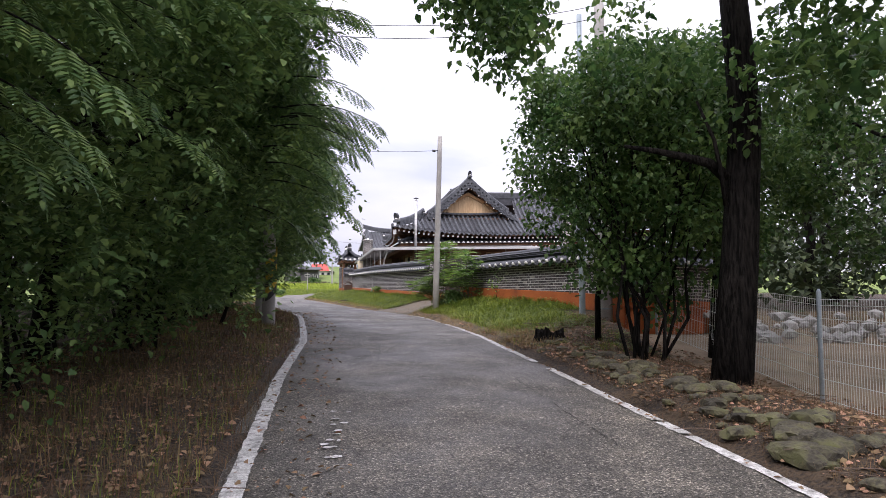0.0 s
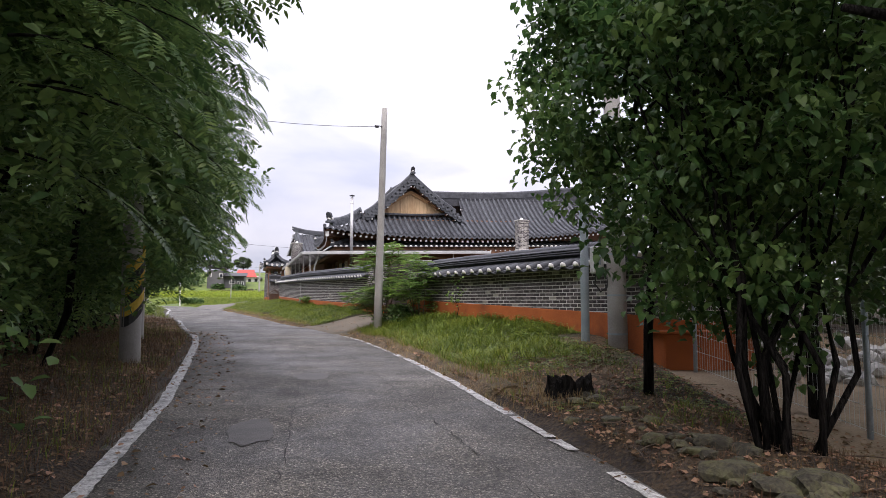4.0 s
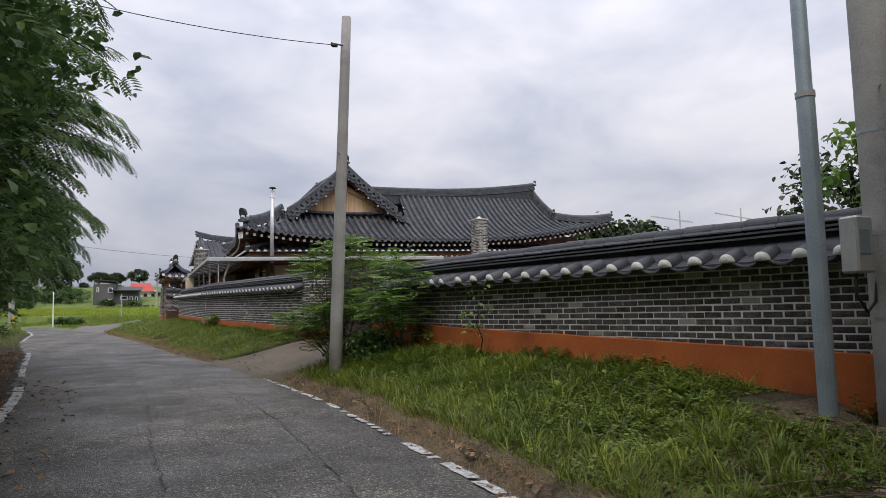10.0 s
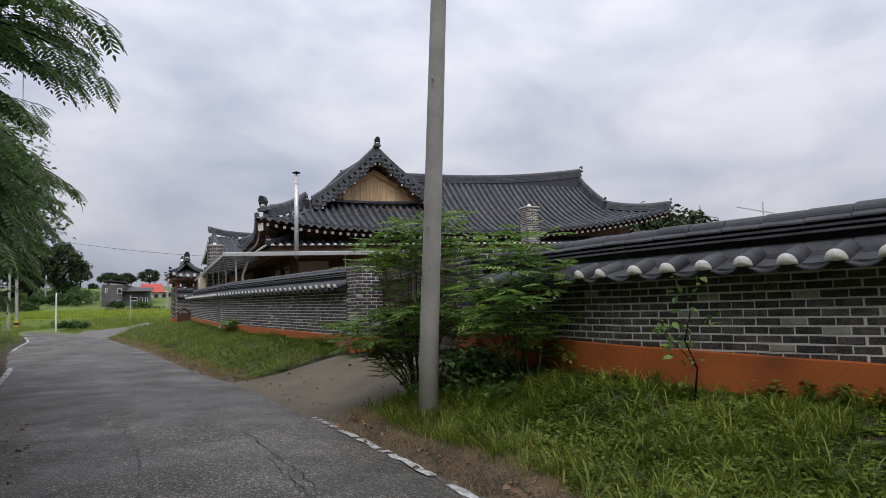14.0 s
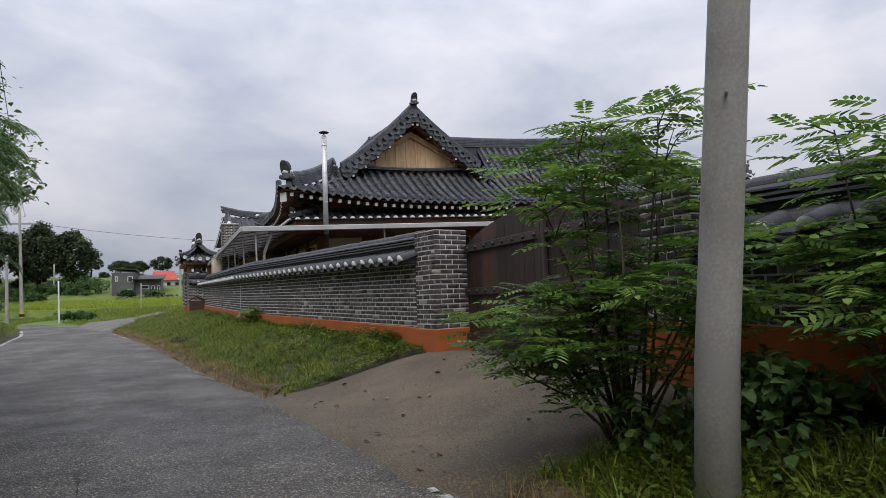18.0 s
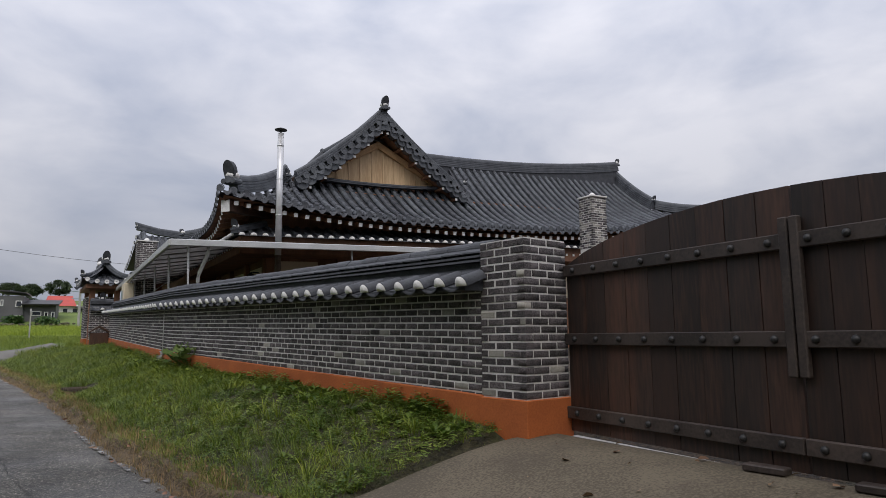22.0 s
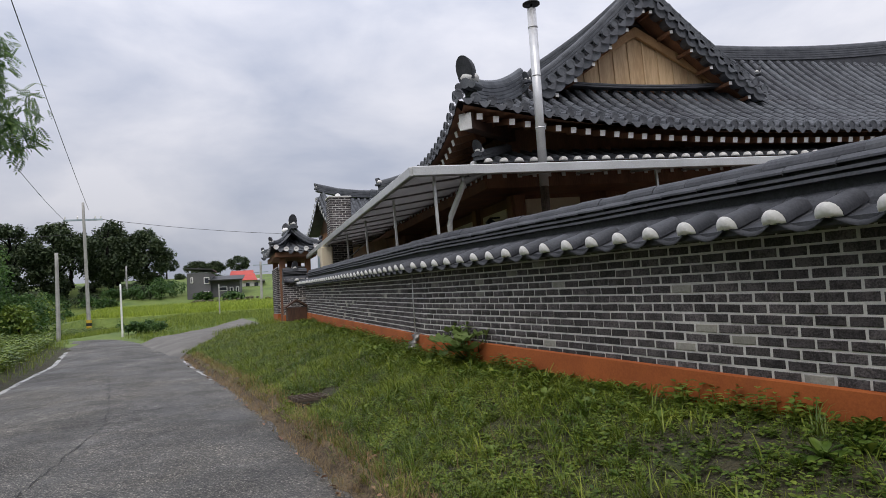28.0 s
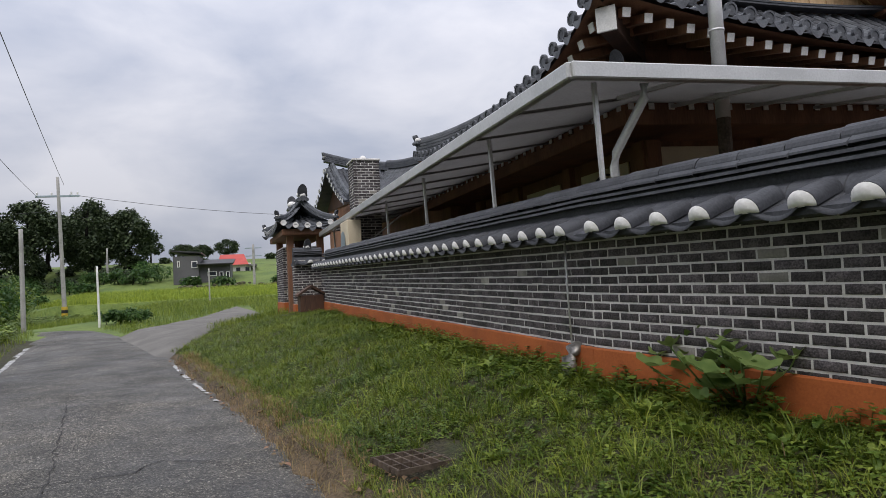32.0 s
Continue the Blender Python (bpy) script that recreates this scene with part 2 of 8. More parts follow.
M["meadow"] = material("far meadow", (0.090, 0.140, 0.028), (0.170, 0.225, 0.048), 0.5, 0.95, 0.8, 7.0, stain=(0.065, 0.095, 0.028), stain_scale=0.25, stain_lo=0.54, dist=0.06)
M["paddy"] = material("rice", (0.20, 0.27, 0.035), (0.30, 0.36, 0.05), 0.6, 0.9, 0.8, 9.0, dist=0.1)
M["concrete"] = material("driveway concrete", (0.090, 0.073, 0.049), (0.158, 0.131, 0.091), 1.4, 0.88, 0.5, 55.0, stain=(0.078, 0.062, 0.045), stain_scale=1.3, stain_lo=0.53, dist=0.006, grain=1.5)
M["pole"] = material("pole concrete", (0.30, 0.29, 0.27), (0.42, 0.41, 0.385), 2.0, 0.85, 0.3, 60.0, stain=(0.2, 0.19, 0.175), stain_scale=1.6, stain_lo=0.55, dist=0.005)
M["galv"] = material("galvanised steel", (0.27, 0.33, 0.36), (0.37, 0.43, 0.46), 3.0, 0.5, 0.1, 60.0, metal=0.35)
M["steel"] = material("stainless steel", (0.60, 0.60, 0.60), (0.72, 0.72, 0.72), 5.0, 0.34, 0.03, 80.0, metal=0.4)
M["gutter"] = material("pale sheet metal", (0.52, 0.52, 0.50), (0.64, 0.64, 0.62), 2.0, 0.38, 0.1, 50.0, metal=0.55, stain=(0.32, 0.30, 0.27), stain_scale=1.6, stain_lo=0.60)
M["orange"] = material("orange plaster", (0.34, 0.088, 0.020), (0.46, 0.125, 0.030), 1.6, 0.88, 0.35, 70.0, stain=(0.20, 0.060, 0.022), stain_scale=1.1, stain_lo=0.55, dist=0.006)
M["brick"] = material("dark brick", (0.042, 0.037, 0.038), (0.118, 0.103, 0.103), 11.0, 0.92, 0.9, 80.0, stain=(0.20, 0.185, 0.165), stain_scale=6.0, stain_lo=0.645, vary=0.45, dist=0.010, grain=1.1)
M["brick_joined"] = material("dark brick far", (0.042, 0.037, 0.038), (0.118, 0.103, 0.103), 11.0, 0.92, 0.9, 80.0, stain=(0.20, 0.185, 0.165), stain_scale=6.0, stain_lo=0.645, island=0.45, dist=0.010, grain=1.1)
M["brick_pale"] = material("pale brick", (0.23, 0.22, 0.19), (0.34, 0.32, 0.28), 8.0, 0.9, 0.5, 70.0, vary=0.25, dist=0.006)
M["mortar"] = material("lime mortar", (0.56, 0.545, 0.515), (0.72, 0.70, 0.66), 5.0, 0.95, 0.4, 60.0, stain=(0.42, 0.40, 0.37), stain_scale=1.2, stain_lo=0.56, dist=0.005)
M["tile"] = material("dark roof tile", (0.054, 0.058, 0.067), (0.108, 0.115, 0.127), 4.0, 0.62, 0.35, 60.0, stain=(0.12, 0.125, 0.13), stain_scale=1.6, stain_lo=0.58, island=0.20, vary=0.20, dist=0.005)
M["tile_dark"] = material("dark coping and shaded pan tile", (0.027, 0.029, 0.034), (0.064, 0.067, 0.076), 4.0, 0.60, 0.35, 60.0, stain=(0.085, 0.087, 0.09), stain_scale=1.8, stain_lo=0.60, island=0.16, vary=0.22, dist=0.005)
M["white"] = material("white lime", (0.70, 0.69, 0.66), (0.86, 0.85, 0.82), 6.0, 0.9, 0.4, 50.0, stain=(0.45, 0.43, 0.39), stain_scale=3.0, stain_lo=0.60, dist=0.006)
M["wood_dark"] = material("dark stained timber", (0.040, 0.020, 0.012), (0.095, 0.045, 0.026), 3.0, 0.7, 0.4, 50.0, squash=(1, 1, 0.12), vary=0.2, dist=0.004)
M["wood_brown"] = material("brown timber", (0.165, 0.076, 0.040), (0.28, 0.135, 0.072), 3.0, 0.7, 0.3, 50.0, squash=(1, 1, 0.15), vary=0.15, dist=0.004)
M["wood_gold"] = material("golden pine", (0.43, 0.28, 0.145), (0.62, 0.44, 0.255), 3.5, 0.6, 0.3, 40.0, squash=(1, 1, 0.1), vary=0.14, stain=(0.36, 0.19, 0.075), stain_scale=2.0, stain_lo=0.6, dist=0.004)
M["wood_trim"] = material("orange-brown timber", (0.38, 0.215, 0.095), (0.52, 0.32, 0.155), 3.0, 0.65, 0.3, 40.0, vary=0.12, dist=0.004)
M["cream"] = material("cream plaster", (0.62, 0.53, 0.38), (0.74, 0.65, 0.48), 2.0, 0.85, 0.15, 60.0)
M["black"] = material("black metal", (0.010, 0.010, 0.010), (0.03, 0.03, 0.03), 5.0, 0.5, 0.1)
M["yellow"] = material("yellow band", (0.55, 0.36, 0.03), (0.66, 0.46, 0.06), 5.0, 0.6, 0.1, stain=(0.3, 0.2, 0.05), stain_scale=4, stain_lo=0.58)
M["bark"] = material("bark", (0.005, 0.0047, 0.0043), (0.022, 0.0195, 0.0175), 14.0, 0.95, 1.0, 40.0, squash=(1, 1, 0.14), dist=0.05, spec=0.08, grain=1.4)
M["rock"] = material("mossy stone", (0.030, 0.027, 0.018), (0.098, 0.088, 0.058), 5.0, 0.9, 0.9, 40.0, stain=(0.10, 0.105, 0.040), stain_scale=5.0, stain_lo=0.47, vary=0.3, dist=0.02)
M["leaf_dark"] = leafy("hedge leaf", (0.060, 0.124, 0.038), (0.162, 0.262, 0.078), 0.34)
M["leaf_mid"] = leafy("tree leaf", (0.046, 0.106, 0.030), (0.118, 0.205, 0.058), 0.48, 0.40)
M["leaf_light"] = leafy("ash leaf", (0.095, 0.190, 0.038), (0.215, 0.335, 0.074), 0.42, 0.45)
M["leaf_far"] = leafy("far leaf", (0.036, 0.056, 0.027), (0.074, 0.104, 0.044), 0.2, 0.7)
M["leaf_tip"] = leafy("young hedge leaf", (0.056, 0.114, 0.035), (0.130, 0.212, 0.062), 0.36)
M["hay"] = leafy("hay", (0.25, 0.175, 0.075), (0.39, 0.295, 0.140), 0.25, 0.7)
M["grass"] = leafy("grass blade", (0.108, 0.162, 0.019), (0.226, 0.280, 0.040), 0.28, 0.5)
M["weed"] = leafy("weed leaf", (0.082, 0.140, 0.019), (0.184, 0.252, 0.042), 0.26, 0.45)
M["straw"] = leafy("dry grass", (0.14, 0.098, 0.048), (0.25, 0.18, 0.09), 0.25, 0.7)
M["litter"] = leafy("dry leaf", (0.150, 0.088, 0.050), (0.36, 0.235, 0.140), 0.15, 0.8)
M["wire"] = material("cable", (0.015, 0.015, 0.016), (0.03, 0.03, 0.03), 4.0, 0.6, 0.0)
M["panel"] = material("grey cladding", (0.080, 0.080, 0.084), (0.125, 0.123, 0.125), 1.0, 0.7, 0.1, 20.0)
M["red"] = material("red metal roof", (0.42, 0.045, 0.030), (0.52, 0.07, 0.045), 2.0, 0.5, 0.1, 20.0)
M["glass"] = material("dark window pane", (0.02, 0.024, 0.03), (0.035, 0.04, 0.05), 1.0, 0.08, 0.0)
M["poly"] = material("weathered roof sheet", (0.125, 0.118, 0.112), (0.21, 0.20, 0.19), 1.5, 0.45, 0.15, 30.0, stain=(0.2, 0.19, 0.17), stain_scale=1.0, stain_lo=0.56)
_tr(M["poly"], 0.13)
M["fence"] = material("pale coated wire", (0.52, 0.55, 0.52), (0.62, 0.65, 0.62), 4.0, 0.5, 0.0)
M["path"] = material("path concrete", (0.125, 0.117, 0.103), (0.20, 0.188, 0.168), 1.5, 0.85, 0.4, 60.0, stain=(0.13, 0.12, 0.10), stain_scale=0.9, stain_lo=0.55)
M["rubble"] = material("pale broken stone", (0.30, 0.29, 0.27), (0.46, 0.445, 0.42), 5.0, 0.9, 0.6, 40.0, vary=0.2, dist=0.01)
M["yard"] = material("bare yard", (0.17, 0.122, 0.074), (0.29, 0.215, 0.138), 1.2, 0.95, 0.6, 30.0, dist=0.02)
M["rust"] = material("rusty steel", (0.060, 0.042, 0.030), (0.14, 0.105, 0.078), 6.0, 0.8, 0.4)


# ---- building helpers ----
def mesh_of(bm, name, mats, smooth=False):
    me = bpy.data.meshes.new(name)
    bmesh.ops.recalc_face_normals(bm, faces=bm.faces)
    bm.to_mesh(me)
    bm.free()
    for m in (mats if isinstance(mats, (list, tuple)) else [mats]):
        me.materials.append(m)
    if smooth:
        me.polygons.foreach_set("use_smooth", [True] * len(me.polygons))
    return me


def part(name, bm, mats, parent=None, label="", smooth=False):
    """Links a bmesh as one mesh object, under a thing or a part."""
    ob = new(name, mesh_of(bm, name, mats, smooth))
    if parent:
        ob.parent = parent
    return tagged(ob, label)


def thing(name, label, category, m=None, group="", kind=""):
    ob = new(name)
    if m is not None:
        ob.matrix_world = m
    return tagged(ob, label, category, group, kind)


def box(bm, lo, hi, bevel=0.0, m=None, mi=0):
    """A box between two corners, with its edges chamfered."""
    got = bmesh.ops.create_cube(bm, size=1.0)["verts"]
    c = [(a + b) / 2 for a, b in zip(lo, hi)]
    s = [abs(b - a) for a, b in zip(lo, hi)]
    for v in got:
        v.co = Vector((c[0] + v.co.x * s[0], c[1] + v.co.y * s[1], c[2] + v.co.z * s[2]))
        if m is not None:
            v.co = m @ v.co
    faces = {f for v in got for f in v.link_faces}
    for f in faces:
        f.material_index = mi
    if bevel:
        bmesh.ops.bevel(bm, geom=list({e for f in faces for e in f.edges}), offset=bevel, segments=1, affect="EDGES", profile=0.5)
    return bm


def tube(bm, pts, radii, sides=8, cap=True, mi=0):
    """A round rod through points, its radius given at each."""
    pts = [Vector(p) for p in pts]
    radii = radii if isinstance(radii, (list, tuple)) else [radii] * len(pts)
    rings = []
    for i, p in enumerate(pts):
        d = (pts[min(i + 1, len(pts) - 1)] - pts[max(i - 1, 0)]).normalized()
        a = d.cross(Vector((0, 0, 1)) if abs(d.z) < 0.95 else Vector((1, 0, 0))).normalized()
        b = d.cross(a)
        rings.append([bm.verts.new(p + (a * math.cos(2 * math.pi * k / sides) + b * math.sin(2 * math.pi * k / sides)) * radii[i]) for k in range(sides)])
    for r, q in zip(rings, rings[1:]):
        for k in range(sides):
            bm.faces.new((r[k], r[(k + 1) % sides], q[(k + 1) % sides], q[k])).material_index = mi
    if cap:
        bm.faces.new(rings[0][::-1]).material_index = mi
        bm.faces.new(rings[-1]).material_index = mi
    return bm


def sweep(bm, section, frames, close=True, mi=0):
    """Sweeps a closed section of (side, up) through frames of (point, side vector, up vector)."""
    rings = [[bm.verts.new(p + s * a + u * b) for a, b in section] for p, s, u in frames]
    n = len(section)
    for r, q in zip(rings, rings[1:]):
        for k in range(n):
            bm.faces.new((r[k], r[(k + 1) % n], q[(k + 1) % n], q[k])).material_index = mi
    if close:
        bm.faces.new(rings[0][::-1]).material_index = mi
        bm.faces.new(rings[-1]).material_index = mi
    return bm


def raw(name, verts, faces, mats, parent=None, label="", smooth=False, kind="", category=""):
    """A mesh object from arrays; all faces have the same number of corners."""
    verts, faces = np.asarray(verts, np.float32), np.asarray(faces, np.int32)
    me = bpy.data.meshes.new(name)
    k = faces.shape[1]
    me.vertices.add(len(verts))
    me.vertices.foreach_set("co", verts.ravel())
    me.loops.add(faces.size)
    me.loops.foreach_set("vertex_index", faces.ravel())
    me.polygons.add(len(faces))
    me.polygons.foreach_set("loop_start", np.arange(0, faces.size, k, dtype=np.int32))
    if smooth:
        me.polygons.foreach_set("use_smooth", np.ones(len(faces), bool))
    me.update(calc_edges=True)
    me.materials.append(mats)
    ob = new(name, me)
    if parent:
        ob.parent = parent
    return tagged(ob, label, category, "", kind)


def at(xs, ys, v):
    return float(np.interp(v, xs, ys))


# ---- the lie of the land ----
GY, GZ = [-60, -20, 0, 7, 13, 20, 28, 36, 48, 58, 66, 75], [-2.4, -0.95, 0, 0.36, 0.70, 0.88, 0.95, 1.12, 1.42, 1.58, 1.35, 1.2]
RY = [-60, -20, 0, 4, 8.5, 12.1, 15.5, 19, 21.5, 26.3, 28.5, 31.4, 33.3, 36.4, 39.5, 43, 46, 52.4, 55.5, 59, 62]
RX = [5.5, 4.2, 2.95, 2.77, 2.44, 2.10, 1.85, 1.45, 1.05, 0.25, -0.45, -1.25, -1.65, -2.40, -3.2, -4.3, -5.15, -7.5, -8.8, -10.6, -12.4]
LX = [2.2, 0.8, -0.65, -0.89, -1.25, -1.36, -1.75, -2.2, -2.6, -3.7, -4.2, -4.8, -5.25, -6.1, -6.95, -7.6, -8.1, -9.9, -10.7, -12.1, -13.8]
WY, WX = [13.9, 20.0, 22.9, 27.2, 36.9, 44, 52.5], [5.62, 3.48, 3.05, 2.25, -0.28, -1.15, -2.30]


def road_z(y):
    return at(GY, GZ, y)


def smooth01(t):
    t = min(max(t, 0.0), 1.0)
    return t * t * (3 - 2 * t)


def drive_z(x, y):
    s = smooth01((x - at(RY, RX, y) - 0.05) / 2.4)
    return road_z(y) + 0.02 + (1.36 - road_z(y)) * s


def height(x, y):
    """The ground, with the road bed a little sunk below the asphalt."""
    base, xr, xl = road_z(y), at(RY, RX, y), at(RY, LX, y)
    far = smooth01((y - 56) / 6)
    if xr - 0.1 < x < 3.6 and 22.5 + 0.25 * (0.8 - x) < y < 27.08 + 0.15 * x:
        return drive_z(x, y) - 0.10
    if xl - 0.2 < x < xr + 0.2 and y < 61:
        return base - 0.06
    if x >= xr:
        d = x - xr
        wall_gap = max(at(WY, WX, y) - xr, 0.8)
        k = smooth01((y - 9.5) / 4.0)
        rise = (0.40 + 0.16 * smooth01((y - 26) / 3)) * smooth01(d / wall_gap) * k + (0.12 * smooth01(d / 0.8) - 0.36 * smooth01((d - 1.4) / 1.4)) * (1 - k)
        rise += 0.11 * smooth01(d / wall_gap) * smooth01((y - 15.2) / 1.6) * smooth01((22.4 - y) / 0.6)
        rise -= 0.45 * smooth01((x - 4.5) / 0.9) * smooth01((15.2 - y) / 1.0) * k
        side = 1 - smooth01((y - 50) / 5)
        z = base + rise * side + 0.03
    else:
        d = xl - x
        z = base + 0.10 * smooth01(d / 1.2) + 0.03 + 0.25 * smooth01((d - 1.5) / 3) * (1 - far)
    if y > 54:
        field = at([54, 60, 68, 75.6, 76.4, 84, 87, 100, 112, 140, 300], [1.5, 1.68, 2.05, 2.28, 2.48, 3.10, 3.8, 5.6, 6.8, 8.0, 8.0], y)
        low = at([54, 66, 78, 88, 100, 112, 140, 300], [1.5, 1.5, 1.6, 2.8, 5.6, 6.8, 8.0, 8.0], y)
        k = smooth01((x + 15 + 7 * smooth01((y - 75.6) / 0.8)) / 5)
        z = z * (1 - far) + (field * k + low * (1 - k)) * far
    return z + 0.035 * noise.noise(Vector((x * 0.9, y * 0.9, 0.3)))


# ---- ground, road ----
def build_ground():
    xs = [-900, -400, -200, -110, -70, -45, -30, -22] + list(np.arange(-17, -8, 1.0)) + list(np.arange(-8, 7.01, 0.25)) + [8, 9.5, 12, 16, 20, 25, 32, 45, 70, 110, 200, 400, 900]
    ys = [-900, -400, -150, -60, -30, -15] + list(np.arange(-8, 56, 0.4)) + list(np.arange(56, 75, 1.0)) + [75.6, 76.0, 76.4] + list(np.arange(77, 118, 1.5)) + [122, 130, 145, 170, 230, 400, 900]
    nx, ny = len(xs), len(ys)
    v = [(x, y, height(x, y)) for y in ys for x in xs]
    j, i = np.meshgrid(np.arange(ny - 1), np.arange(nx - 1), indexing="ij")
    a = (j * nx + i).ravel()
    f = np.stack([a, a + 1, a + nx + 1, a + nx], 1)
    ob = raw("ground", v, f, M["turf"], smooth=True, kind="structure", label="grassy ground with bare litter-strewn verges along the lane")
    me = ob.data
    me.materials.append(M["soil"])
    me.materials.append(M["paddy"])
    me.materials.append(M["yard"])
    me.materials.append(M["dry_soil"])
    me.materials.append(M["meadow"])
    cx = np.array(v)[f].mean(1)
    idx = np.zeros(len(f), np.int32)
    for k, (x, y, z) in enumerate(cx):
        xr, xl = at(RY, RX, y), at(RY, LX, y)
        n = noise.noise(Vector((x * 0.8, y * 0.8, 4.0)))
        if x < xl and y < 40 and x > xl - 8 - 2 * n:
            idx[k] = 1
        elif x > 5.0 + 0.3 * n and -20 < y < 13.7 and x < 40:
            idx[k] = 3
        elif x > xr and (y < 13.2 + 2.0 * n or x > 4.3 + 0.6 * n and y < 15.3):
            idx[k] = 4 if y > 12 + n else 1
        elif xr - 0.4 < x < xr + 0.30 and y < 47:
            idx[k] = 4
        elif x > at(WY, WX, y) + 0.3 and y < 60:
            idx[k] = 1
        elif -18.5 < x < 25 and 76.3 < y < 84.2:
            idx[k] = 2
        elif y > 54 or x < xl - 6:
            idx[k] = 5
    me.polygons.foreach_set("material_index", idx)


def strip(name, pts, width, lift, mat, parent, label="", ragged=0.0, gaps=0.0, step=0.25):
    """A flat band laid on the road along points, with uneven edges and gaps."""
    rng = random.Random(len(pts) * 7 + int(width * 1000))
    verts, faces = [], []
    path = []
    for (x0, y0), (x1, y1) in zip(pts, pts[1:]):
        n = max(1, int(math.hypot(x1 - x0, y1 - y0) / step))
        path += [(x0 + (x1 - x0) * k / n, y0 + (y1 - y0) * k / n) for k in range(n)]
    path.append(pts[-1])
    for k, (x, y) in enumerate(path):
        a, b = path[max(k - 1, 0)], path[min(k + 1, len(path) - 1)]
        d = Vector((b[0] - a[0], b[1] - a[1], 0)).normalized()
        s = Vector((d.y, -d.x, 0))
        w0, w1 = width / 2 + rng.uniform(-ragged, ragged), width / 2 + rng.uniform(-ragged, ragged)
        for off in (-w0, w1):
            px, py = x + s.x * off, y + s.y * off
            verts.append((px, py, surface(px, py) + lift))
    for k in range(len(path) - 1):
        if rng.random() >= gaps:
            faces.append((2 * k, 2 * k + 1, 2 * k + 3, 2 * k + 2))
    return raw(name, verts, faces, mat, parent, label)


def surface(x, y):
    """The asphalt's top."""
    xr, xl = at(RY, RX, y), at(RY, LX, y)
    c = (x - (xl + xr) / 2) / max((xr - xl) / 2, 0.5)
    return road_z(y) + 0.035 * (1 - min(c * c, 1.3))


